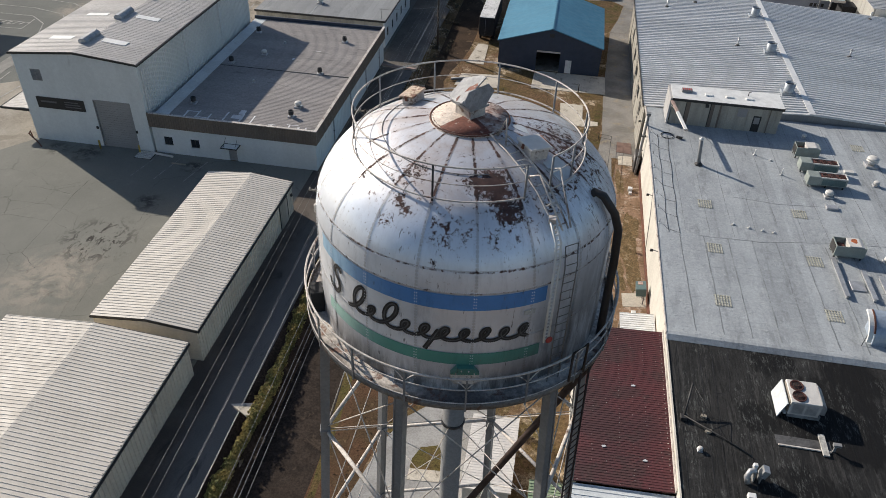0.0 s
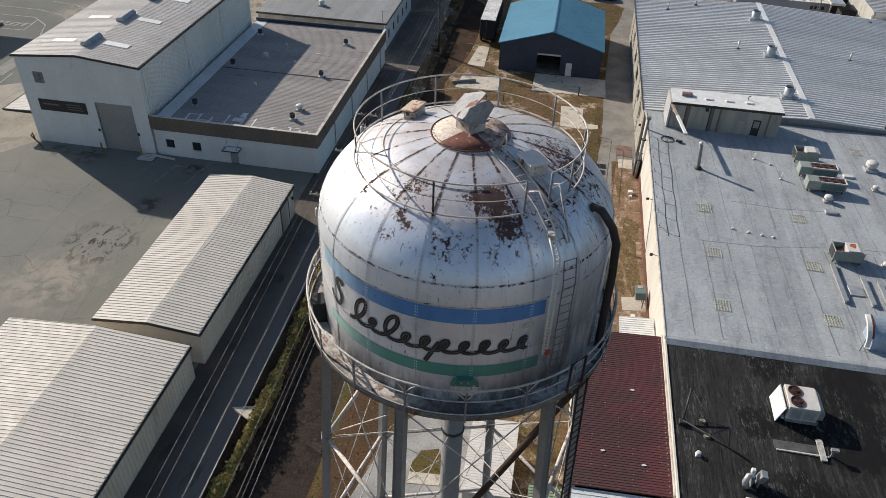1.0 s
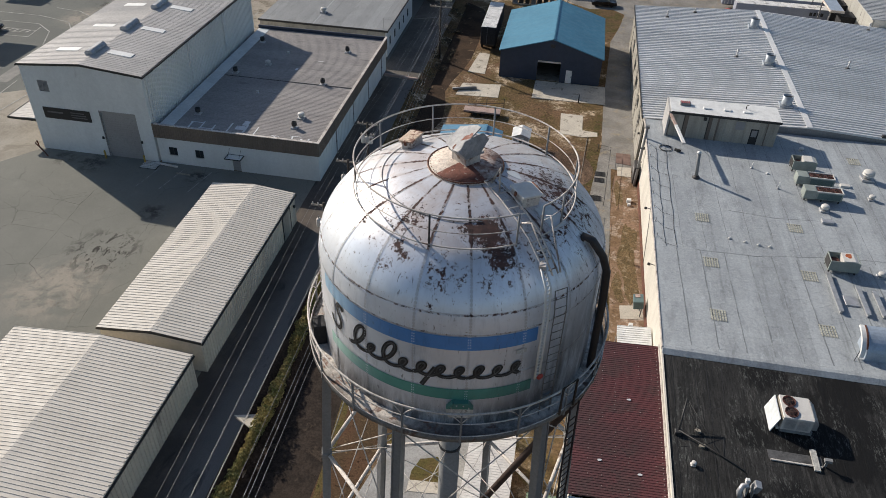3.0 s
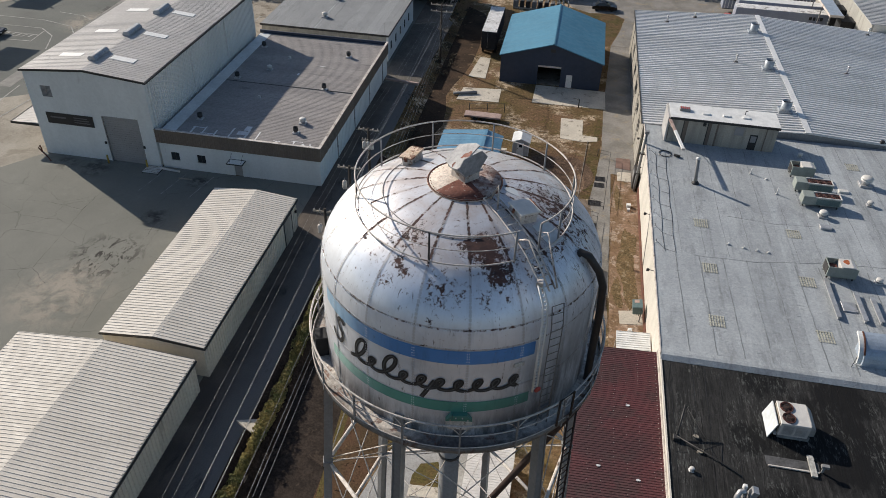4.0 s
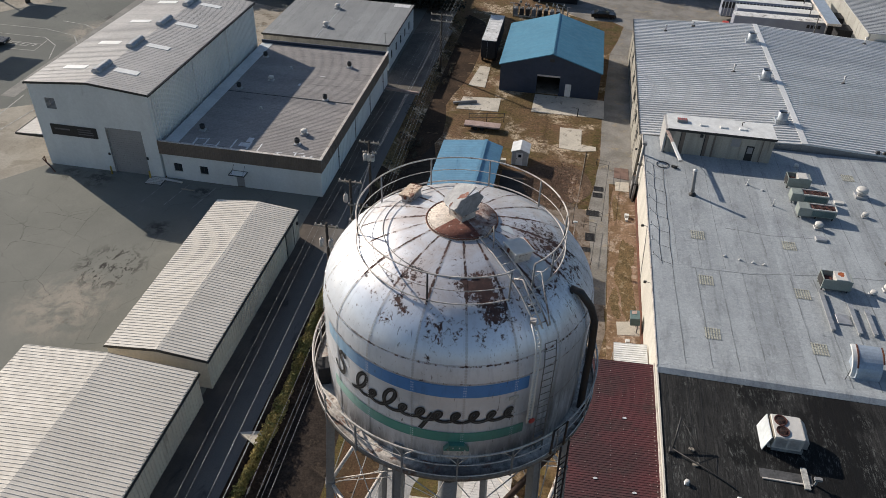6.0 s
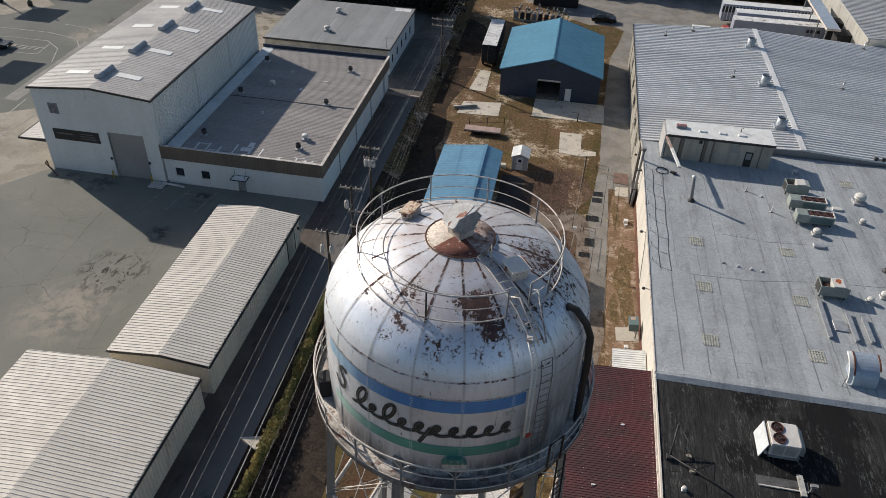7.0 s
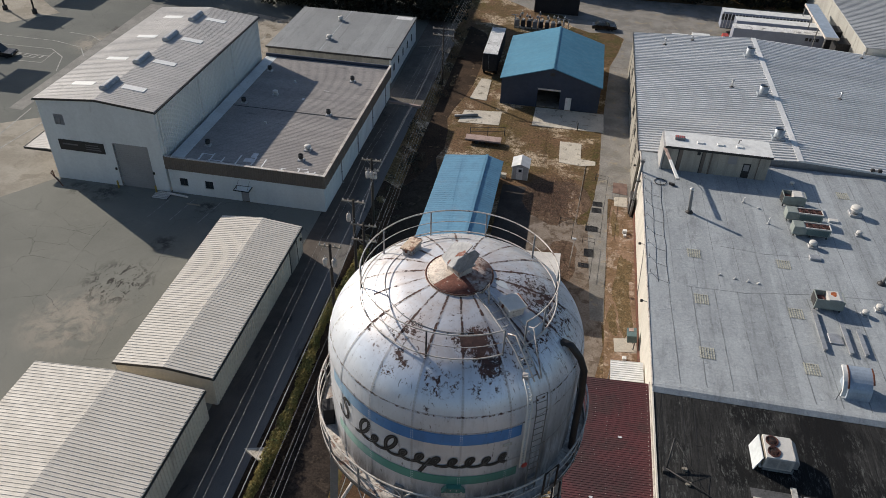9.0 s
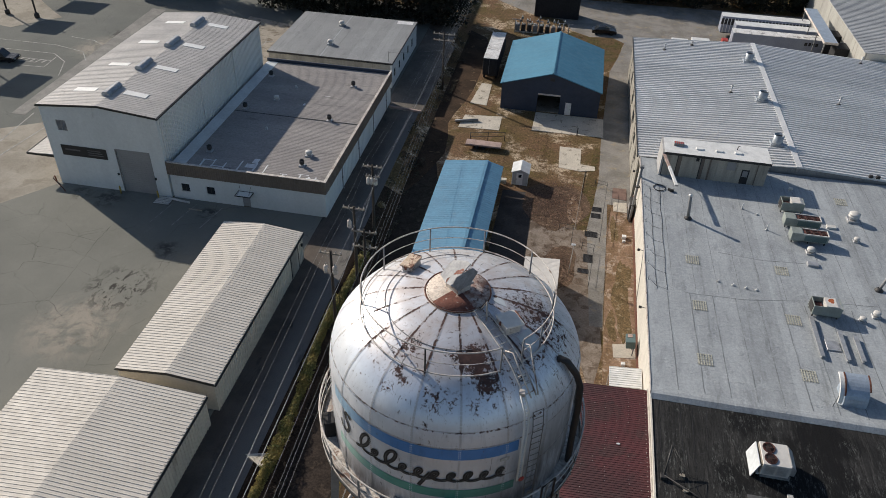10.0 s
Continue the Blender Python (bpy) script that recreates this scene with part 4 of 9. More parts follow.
slab("pavement_yard", [(-4.8, 62), (5.6, 58.0), (7.6, 50), (8.6, 56), (7.6, 72), (6.2, 77), (2.0, 79.5), (-0.6, 78), (-4.8, 77)], 0.0, 0.016, M_YARD, "old tan concrete between sheds", "pavement")
# dark strip laid where the blue shed shades the ground
slab("pavement_shed_side", [(-5.0, 64), (-0.4, 64), (-0.9, 84.4), (-4.9, 84.4)], 0.0, 0.022, M_SHED_SHADE, "asphalt strip darkened for the blue shed shadow", "pavement")
slab("ground_leaf_patch", blob(3.3, 69.3, 2.1, 4.4, 22, 14, 0.2), 0.0, 0.024, M_LEAFLITTER, "brown leaves and dead grass on the yard", "ground")
slab("pavement_rear", [(-25.4, 101.2), (-19.6, 101.2), (-19.4, 112), (-19.0, 128), (-25.4, 136)], GL, 0.03, M_REAR, "pale grey paving beside the rear office", "pavement")
slab("ground_leaf_litter", blob(2.2, 82.2, 4.0, 5.6, 26, 4, 0.18), 0.0, 0.026, M_LEAFLITTER, "brown fallen leaves on bare soil", "ground")
slab("ground_pale_patch", blob(4.6, 81.5, 0.9, 3.0, 18, 9, 0.3), 0.0, 0.030, M_DIRT, "bare pale soil", "ground")
slab("ground_wall_soil", [(8.7, 52), (11.97, 52), (11.97, 83.6), (9.4, 83.6), (8.8, 78)], 0.0, 0.022, M_DIRT, "bare reddish soil along the wall", "ground")
slab("ground_wall_grass", blob(10.6, 65.0, 1.0, 6.2, 30, 5, 0.35), 0.0, 0.027, M_STRAW, "patch of dry grass by the wall", "ground")
slab("ground_wall_tuft", blob(11.1, 69.5, 0.55, 2.4, 18, 25, 0.4), 0.0, 0.031, M_STRAW, "brown grass patch by the wall", "ground")
slab("ground_wall_tuft", blob(9.5, 60.6, 0.6, 2.0, 18, 27, 0.4), 0.0, 0.031, M_STRAW, "brown grass patch by the wall", "ground")
slab("ground_wall_tuft", blob(9.7, 78.2, 0.5, 2.6, 18, 29, 0.4), 0.0, 0.031, M_STRAW, "brown grass patch by the wall", "ground")
slab("ground_strip_grass", [(5.1, 77.2), (6.3, 77.6), (7.1, 84), (7.4, 91), (7.7, 98), (7.0, 99), (6.2, 91.4), (5.4, 84.5)], 0.0, 0.024, M_VERGE, "olive grass strip between edging and lane", "ground")
slab("pavement_strip", [(-6.2, 33.0), (-3.85, 33.2), (-3.75, 34.2), (-6.2, 34.0)], 0.0, 0.05, M_CONC, "pale concrete slab under the tower")
slab("ground_brown", [(-13.4, 16), (-10.2, 16), (-9.8, 32), (-8.7, 37.8), (-6.2, 41.0), (-7.5, 46), (-12.6, 46)], 0.0, 0.012, M_BROWNGRASS, "dead brown grass round the tower", "ground")
slab("ground_green_fringe", [(-12.9, 10), (-12.0, 10), (-11.9, 20), (-12.3, 27), (-12.35, 33), (-12.7, 42), (-13.2, 46), (-13.9, 46), (-13.4, 41), (-12.85, 32), (-12.75, 20)], 0.0, 0.018, M_GREENGRASS, "olive green grass fringe along the track", "ground")
slab("ground_island", blob(-4.9, 34.9, 1.15, 1.6, 16, 3), 0.0, 0.022, M_GREENGRASS, "grass island in the concrete", "ground")
for poly, lab in (([(-2.7, 101.9), (8.0, 102.1), (7.9, 108.1), (-2.6, 108.1)], "pale concrete pad before the blue building"),
                  ([(-13.7, 100.3), (-7.5, 100.7), (-7.6, 105.2), (-13.3, 104.5)], "pale concrete pad with a pipe on it"),
                  ([(-13.2, 108.8), (-10.5, 108.5), (-10.7, 116.4), (-12.4, 116.6)], "pale concrete strip before a trailer"),
                  ([(1.8, 97.9), (4.9, 97.9), (4.95, 93.4), (7.0, 93.2), (7.0, 92.1), (5.0, 91.5), (2.0, 91.9)], "old concrete pad in dry grass"),
                  ([(9.75, 55.8), (11.95, 56.1), (11.95, 58.2), (9.65, 57.7)], "small concrete pad by the wall"),
                  ([(9.6, 82.5), (11.3, 82.5), (11.3, 84.8), (9.6, 84.6)], "small concrete pad in the lane")):
    slab("pavement_pad", poly, 0.0, 0.05, M_CONC, lab)
slab("road_plate", [(9.4, 85.6), (11.3, 85.4), (11.3, 88.2), (9.5, 88.2)], 0.0, 0.06, M_PLATE, "dull rusty steel plate set in the lane", "plate")


def crack(pts, w):
    """A wandering open crack in the yard's asphalt, as a ragged dark strip."""
    vs = []
    for (xa, ya), (xb, yb) in zip(pts, pts[1:]):
        d = Vector((xb - xa, yb - ya))
        n = Vector((-d.y, d.x)).normalized()
        k = max(3, int(d.length / 0.35))
        for i in range(k + 1):
            x, y = xa + d.x * i / k, ya + d.y * i / k
            o = 0.16 * noise.noise(Vector((x * 1.3, y * 1.3, 0.0))) * min(1, 4 * i / k, 4 * (k - i) / k)
            ww = w * max(0.12, 0.5 + 0.9 * noise.noise(Vector((x * 0.9, y * 0.9, 7.7))))
            for s_ in (-1, 1):
                vs.append((x + n.x * (o + s_ * ww), y + n.y * (o + s_ * ww), GL + 0.0185))
    part("crack", Mesh().add(vs, [(2 * i, 2 * i + 2, 2 * i + 3, 2 * i + 1) for i in range(len(vs) // 2 - 1)]), M_CRACK, LOT)


for w_, pts_ in ((0.07, [(-49.0, 64.8), (-49.1, 60.8), (-48.6, 55.8), (-48.2, 50.4), (-45.6, 48.5)]), (0.06, [(-48.2, 50.4), (-51.1, 49.3), (-55.5, 47.6)]), (0.05, [(-48.6, 55.8), (-53.5, 56.0), (-54.6, 55.5), (-54.4, 53.9), (-57.0, 52.4)]),
                 (0.045, [(-48.6, 55.8), (-46.3, 55.0)]), (0.05, [(-49.1, 60.8), (-53.7, 61.4), (-57.0, 61.0)]), (0.04, [(-49.3, 58.5), (-54.9, 58.4), (-58.8, 60.2)]), (0.035, [(-39.6, 50.5), (-38.7, 43.6)]), (0.045, [(-39.6, 53.7), (-40.1, 59.8), (-40.6, 61.1)]),
                 (0.04, [(-41.2, 58.8), (-37.2, 59.1)]), (0.05, [(-54.9, 58.4), (-54.0, 56.0)]), (0.045, [(-55.5, 47.6), (-58.0, 43.0), (-60.5, 41.0)])):
    crack(pts_, w_ / 2)


def stripe(x0, y0, x1, y1, w, z, mat, label):
    d = Vector((x1 - x0, y1 - y0)).normalized()
    n = Vector((-d.y, d.x)) * w / 2
    return solid("road_marking", Mesh().prism([(x0 + n.x, y0 + n.y), (x0 - n.x, y0 - n.y), (x1 - n.x, y1 - n.y), (x1 + n.x, y1 + n.y)], z, z + 0.004), mat, label, "marking", "painted lines", "structure")


ZL = GL + 0.021
for line in (((-110, 111.2), (-96.3, 111.0), (-86.5, 111.0), (-80.6, 109.5), (-78.2, 106.4)), ((-86.2, 115.1), (-81.5, 114.5), (-79.0, 112.9)), ((-110, 107.6), (-94.9, 107.5), (-84.7, 107.6), (-81.2, 105.0), (-79.0, 99.9)),
             ((-100, 104.9), (-83.3, 104.8)), ((-87.5, 102.0), (-83.1, 102.2), (-83.6, 106.4)), ((-100, 103.6), (-85.5, 103.6)), ((-76.0, 70.5), (-71.8, 75.4), (-70.7, 84.4)), ((-78.0, 74.5), (-74.2, 78.8), (-74.9, 87.4)),
             ((-52.4, 116), (-52.4, 122), (-49.6, 122), (-49.6, 116))):
    for (x0, y0), (x1, y1) in zip(line, line[1:]):
        stripe(x0, y0, x1, y1, 0.17, ZL + 0.016, M_LINE_LOT, "worn white painted line")
for i in range(9):
    stripe(-93.0 + 1.05 * i, 103.75, -92.7 + 1.05 * i, 104.75, 0.3, ZL + 0.010, M_LINE_LOT, "worn white hatching bar")
for x in (-44.2, -41.4, -38.0):
    stripe(x, 70.4, x - 0.9, 65.6, 0.12, ZL, M_LINE_FADED, "faded parking bay line")


# ---- roofs and walls ----
def panel_mesh(width, length, t=0.03, rib=0.055, ribw=0.06):
    """One roof sheet: x along the eave, y up the slope, with a raised seam at its edge."""
    m = Mesh()
    m.box(0.0, 0.0, 0.0, width - 0.0015, length, t)
    m.prism([(0.0, t), (ribw, t), (ribw * 0.75, t + rib), (ribw * 0.25, t + rib)], 0, length, Matrix(((1, 0, 0, 0), (0, 0, 1, 0), (0, 1, 0, 0), (0, 0, 0, 1))))
    return m


def roof_side(house, name, origin, along, slope, width, mat, label="", rib=0.055):
    """One pitch: a deck below and sheets side by side on it. origin: eave start; along: the eave; slope: from eave to ridge."""
    origin, along, slope = Vector(origin), Vector(along), Vector(slope)
    n = max(1, round(along.length / width))
    w = along.length / n
    u, s = along.normalized(), slope.normalized()
    k = u.cross(s)
    if k.z < 0:
        origin, u, along = origin + along, -u, -along
        k = u.cross(s)
    base = Matrix(((u.x, s.x, k.x, origin.x), (u.y, s.y, k.y, origin.y), (u.z, s.z, k.z, origin.z), (0, 0, 0, 1)))
    deck = part(name, Mesh().box(0, 0, -0.10, along.length, slope.length, -0.004, bevel=0.0), mat, house, label, base)
    me = panel_mesh(w, slope.length, rib=rib, ribw=max(0.06, rib * 1.3)).data("panel", mat)
    for i in range(n):
        ob = new("panel", me)
        ob.parent = deck
        ob.matrix_basis = pose(i * w, 0, 0)
    return deck


def ribbed_wall(x0, y0, x1, y1, z0, z1a, z1b, t=0.2, pitch=0.6, depth=0.04, ribw=0.08):
    """A clad wall from one corner to the other, outer face to the right of the way, folded into ribs; its top may slope."""
    d = Vector((x1 - x0, y1 - y0, 0))
    length = d.length
    d.normalize()
    nrm = Vector((d.y, -d.x, 0))
    prof = [(0.0, 0.0)]
    if pitch:
        n = max(1, int(length / pitch))
        for i in range(n):
            s = (i + 0.5) * length / n
            prof += [(s - ribw / 2, 0.0), (s - ribw / 4, depth), (s + ribw / 4, depth), (s + ribw / 2, 0.0)]
    prof += [(length, 0.0), (length, -t), (0.0, -t)]
    k = len(prof)
    vs = []
    for lvl in (0, 1):
        for s, o in prof:
            z = z0 if lvl == 0 else z1a + (z1b - z1a) * s / length
            vs.append(Vector((x0, y0, z)) + d * s + nrm * o)
    fs = [(i, (i + 1) % k, k + (i + 1) % k, k + i) for i in range(k)]
    fs += [tuple(range(k - 1, -1, -1)), tuple(range(k, 2 * k))]
    return Mesh().add(vs, fs)


def gable_shed(name, x0, x1, y0, y1, zg, eave, ridge, rx, roof, wall, trim, label, cat, pw=0.335, pitch=0.42, over=0.12, rib=0.036, group="", front=True):
    """A metal shed with its ridge along y."""
    h = thing(name, (x0, y0, zg), label, cat, group)
    W, L, e, r, c = x1 - x0, y1 - y0, eave - zg, ridge - zg, rx - x0
    part("wall", ribbed_wall(0, L, 0, 0, 0, e, e, pitch=pitch, depth=0.06, ribw=0.12), wall, h)
    part("wall", ribbed_wall(W, 0, W, L, 0, e, e, pitch=pitch, depth=0.06, ribw=0.12), wall, h)
    for y, s in ((0, 1), (L, -1)):
        if not front and s == 1:
            continue
        g = Mesh()
        g.prism([(0.2, 0), (W - 0.2, 0), (W - 0.2, e - 0.02), (c, r - 0.06), (0.2, e - 0.02)], 0, 0.2, Matrix(((1, 0, 0, 0), (0, 0, s, y), (0, 1, 0, 0), (0, 0, 0, 1))))
        part("wall", g, wall, h)
    d = 0.11
    for ex in (-over, W + over):
        zz = e - (r - e) * over / (c if ex < 0 else W - c)
        roof_side(h, "roof", (ex, -over, zz + d), (0, L + 2 * over, 0), (c - ex, 0, r - zz), pw, roof, rib=rib)
    cap = Mesh()
    k = (r - e) / c
    cap.prism([(c - 0.4, r + d + 0.034 - 0.4 * k), (c, r + d + 0.040), (c + 0.4, r + d + 0.034 - 0.4 * k), (c + 0.4, r + d + 0.02 - 0.4 * k), (c, r + d + 0.02), (c - 0.4, r + d + 0.02 - 0.4 * k)][::-1], -over, L + over, Matrix(((1, 0, 0, 0), (0, 0, 1, 0), (0, 1, 0, 0), (0, 0, 0, 1))))
    part("ridge_cap", cap, roof, h)
    for y in (-over - 0.03, L + over):
        f = Mesh()
        for xa, za, xb, zb in ((-over, e - (r - e) * over / c, c, r), (c, r, W + over, e - (r - e) * over / (W - c))):
            f.add([(xa, y, za - 0.12), (xb, y, zb - 0.12), (xb, y, zb + d + 0.05), (xa, y, za + d + 0.05), (xa, y + 0.03, za - 0.12), (xb, y + 0.03, zb - 0.12), (xb, y + 0.03, zb + d + 0.05), (xa, y + 0.03, za + d + 0.05)], [(0, 1, 2, 3), (5, 4, 7, 6), (4, 5, 1, 0), (3, 2, 6, 7), (0, 3, 7, 4), (1, 5, 6, 2)])
        part("fascia", f, trim, h, "dark metal edge trim")
    for x in (-over - 0.12, W + over + 0.0):
        zz = e - 0.1
        part("gutter", Mesh().box(x, -over, zz - 0.05, x + 0.12, L + over, zz + 0.1), trim, h, "dark eave gutter")
    # dark closures under the sheet ribs along the eave
    rnd = random.Random(int(L * 10))
    nt_ = Mesh()
    n = round((L + 2 * over) / pw)
    zz = e - (r - e) * over / (W - c) + d
    for i in range(n):
        if rnd.random() < 0.8:
            y = -over + (i + 0.1) * (L + 2 * over) / n
            s = rnd.uniform(0.05, 0.16)
            nt_.box(W + over - s, y, zz + 0.02, W + over + 0.004, y + 0.10, zz + 0.062)
    part("eave_closure", nt_, trim, h, "dark rib closures along the eave")["kind"] = "stuff"
    return h


def wall_with_holes(W, H, holes, t=0.25, top=None):
    """A wall in the plane y = 0 from x 0 to W, its face towards -y, with openings (x0, z0, x1, z1) right through; top: peak points of a gable above."""
    peak = top[0] if top else None
    xs = sorted({0.0, W, *[a for h in holes for a in (h[0], h[2])], *([peak[0]] if peak else [])})
    zs = sorted({0.0, H, *[a for h in holes for a in (h[1], h[3])]})
    cells = set()
    for i in range(len(xs) - 1):
        for j in range(len(zs) - 1):
            mx, mz = (xs[i] + xs[i + 1]) / 2, (zs[j] + zs[j + 1]) / 2
            if not any(h[0] < mx < h[2] and h[1] < mz < h[3] for h in holes):
                cells.add((i, j))
    m, ids = Mesh(), {}

    def vid(i, j, k):
        key = (i, j, k)
        if key not in ids:
            ids[key] = len(m.v)
            x, z = xs[i], zs[j] if j < len(zs) else 0
            if j == len(zs):
                z = H + (peak[1] - H) * (x / peak[0] if x <= peak[0] else (W - x) / (W - peak[0]))
            m.v.append((x, k * t, z))
        return ids[key]

    if peak:
        cells |= {(i, len(zs) - 1) for i in range(len(xs) - 1)}
    for i, j in cells:
        q = [(i, j), (i + 1, j), (i + 1, j + 1), (i, j + 1)]
        m.f.append(tuple(vid(*c, 0) for c in q))
        m.f.append(tuple(vid(*c, 1) for c in q[::-1]))
        for (a, b), nb in (((q[0], q[1]), (i, j - 1)), ((q[1], q[2]), (i + 1, j)), ((q[2], q[3]), (i, j + 1)), ((q[3], q[0]), (i - 1, j))):
            if nb not in cells:
                m.f.append((vid(*b, 0), vid(*a, 0), vid(*a, 1), vid(*b, 1)))
    return m


# Two long cream sheds on the alley
SHED = gable_shed("storage_shed", -34.0, -25.0, 40.3, 63.1, GL, 4.5, 4.95, -29.3, M_ROOF_WHITE, M_WALL_C, M_TRIM, "long low cream metal storage shed with ribbed roof", "shed", group="long storage sheds")
door_ = part("side_door", Mesh().box(9.062, 18.9, 0.05, 9.11, 20.9, 2.95), M_WALL_TAN, SHED, "tan sliding side door")
part("frame", Mesh().box(9.062, 18.78, 0, 9.13, 18.9, 3.05).box(9.062, 20.9, 0, 9.13, 21.02, 3.05).box(9.062, 18.9, 2.95, 9.13, 20.9, 3.05), M_TRIM, door_)
part("wall_lamp", Mesh().box(9.07, 22.0, 2.2, 9.25, 22.25, 2.5, bevel=0.03), M_TRIM, SHED)
gable_shed("storage_shed", -40.5, -25.1, 8.0, 38.75, GL, 4.5, 5.1, -32.8, M_ROOF_WHITE, M_WALL_C, M_TRIM, "wide low cream metal storage shed with ribbed roof", "shed", group="long storage sheds")


# Tall workshop with the loading door
def tall_building():
    X0, X1, Y0, Y1, E, R, C = -60.0, -45.0, 71.2, 103.0, 12.0, 12.7, -52.2
    h = thing("workshop_building", (X0, Y0, GL), "tall white metal workshop with a grey loading door", "building")
    W, L, e, r, c = X1 - X0, Y1 - Y0, E - GL, R - GL, C - X0
    door = (8.75, 0.0, 13.1, 5.95)
    win = (1.75, 7.75, 3.05, 9.15)
    part("wall", wall_with_holes(W, e, [door, win], 0.3, [(c, r - 0.05)]), M_WALL_W, h, "smooth white front wall")
    part("wall", ribbed_wall(W, 0.3, W, L - 0.3, 0, e, e, 0.3, 0.42, 0.09, 0.10), M_WALL_W, h, "ribbed pale green-white side wall")
    part("wall", ribbed_wall(0, L - 0.3, 0, 0.3, 0, e, e, 0.3, 0.9, 0.05, 0.12), M_WALL_W, h)
    back = Mesh().prism([(0, 0), (W, 0), (W, e), (c, r - 0.05), (0, e)], L - 0.3, L, Matrix(((1, 0, 0, 0), (0, 0, 1, 0), (0, 1, 0, 0), (0, 0, 0, 1))))
    part("wall", back, M_WALL_W, h)
    dr = part("loading_door", Mesh().box(door[0], 0.19, 0, door[2], 0.23, door[3]), M_DOOR_GREY, h, "closed grey roller shutter")
    me = Mesh().box(door[0], 0.15, 0.0, door[2], 0.189, 0.285).data("slat", M_DOOR_GREY)
    for i in range(20):
        ob = new("slat", me)
        ob.parent = dr
        ob.location = (0, 0, i * 0.2975)
    fr = Mesh()
    fr.box(door[0] - 0.12, -0.03, 0, door[0], 0.1, door[3] + 0.12).box(door[2], -0.03, 0, door[2] + 0.12, 0.1, door[3] + 0.12).box(door[0], -0.03, door[3], door[2], 0.1, door[3] + 0.12)
    part("door_frame", fr, M_DOOR_GREY, h)
    w = part("window", Mesh().box(win[0], 0.12, win[1], win[2], 0.15, win[3]), M_DOOR_GREY, h, "grey louvred opening")
    f = Mesh()
    for z in range(9):
        f.box(win[0], 0.04, win[1] + z * 0.155, win[2], 0.11, win[1] + z * 0.155 + 0.05)
    f.box(2.37, 0.0, win[1], 2.43, 0.1, win[3])
    part("frame", f, M_DOOR_GREY, w)
    s = part("sign", Mesh().box(1.5, -0.08, 4.35, 7.45, -0.002, 5.75), M_SIGN, h, "black sign board with unreadable grey lines")
    for x0, x1, zz, t in ((2.0, 4.0, 5.1, 0.2), (5.0, 6.7, 5.3, 0.13), (5.0, 6.9, 5.0, 0.13), (5.0, 7.0, 4.7, 0.13)):
        part("bar", Mesh().box(x0, -0.09, zz, x1, -0.081, zz + t), M_SIGN_MARK, s)
    for x in (8.4, 13.35):
        part("wall_lamp", Mesh().box(x - 0.12, -0.16, 2.35, x + 0.12, -0.002, 2.65, bevel=0.03), M_TRIM, h)
    for ex in (-0.15, W + 0.15):
        zz = e - 0.02
        roof_side(h, "roof", (ex, -0.15, zz + 0.11), (0, L + 0.3, 0), (c - ex, 0, r - zz), 0.40, M_ROOF_TALL, rib=0.02)
    for y in (-0.2, L + 0.15):
        f = Mesh()
        for xa, za, xb, zb in ((-0.15, e, c, r), (c, r, W + 0.15, e)):
            f.add([(xa, y, za - 0.12), (xb, y, zb - 0.12), (xb, y, zb + 0.15), (xa, y, za + 0.15), (xa, y + 0.05, za - 0.12), (xb, y + 0.05, zb - 0.12), (xb, y + 0.05, zb + 0.15), (xa, y + 0.05, za + 0.15)], [(0, 1, 2, 3), (5, 4, 7, 6), (4, 5, 1, 0), (3, 2, 6, 7), (0, 3, 7, 4), (1, 5, 6, 2)])
        part("fascia", f, M_TRIM, h, "dark roof edge")
    for x in (-0.3, W + 0.16):
        part("gutter", Mesh().box(x, -0.2, e - 0.15, x + 0.14, L + 0.2, e + 0.06), M_TRIM, h)
    for y in (0.6, 11.2, 21.5):
        part("downpipe", Mesh().box(W + 0.10, y, 0.2 if y < 5 else 5.2, W + 0.25, y + 0.14, e - 0.1), M_WALL_W, h)
    for i in range(4):
        y = 2.9 + i * 7.8
        v = part("ridge_vent", Mesh().prism([(-0.5, 0), (0.5, 0), (0.5, 0.28), (0.27, 0.5), (-0.27, 0.5), (-0.5, 0.28)], 0, 3.0, Matrix(((1, 0, 0, c - 0.25), (0, 0, 1, y - 0.4), (0, 1, 0, r + 0.12), (0, 0, 0, 1)))), M_GALV_BLUE, h, "bluish galvanised ridge ventilator")
        part("cap", Mesh().box(c - 0.41, y - 0.45, r + 0.621, c - 0.09, y + 2.65, r + 0.66), M_GALV, v)
        for side in (-1, 1):
            a = math.atan2(r - e, c)
            x = c + (2.7 if side > 0 else -3.9)
            zz = r - abs(x - c) * (r - e) / c + 0.11
            m = Matrix.Translation((x, y + 1.3, zz)) @ Matrix.Rotation(side * a, 4, "Y")
            part("skylight", Mesh().box(-1.45, -0.5, 0.0, 1.45, 0.5, 0.065, m), M_SKYLIGHT, h, "pale translucent roof light")
    # lean-to canopy on the far side
    roof_side(h, "canopy", (-4.7, 1.2, 3.1), (0, 5.0, 0), (4.35, 0, 0.25), 0.4, M_ROOF_TALL, "ribbed side canopy", rib=0.02)
    part("canopy_edge", Mesh().box(-4.8, 1.12, 2.9, -0.4, 1.19, 3.2).box(-4.8, 1.19, 2.9, -4.71, 6.2, 3.18), M_TRIM, h, "dark canopy edge")
    for y in (5.8,):
        part("post", Mesh().box(-4.6, y, 0, -4.45, y + 0.15, 3.0), M_STEEL, h)


tall_building()


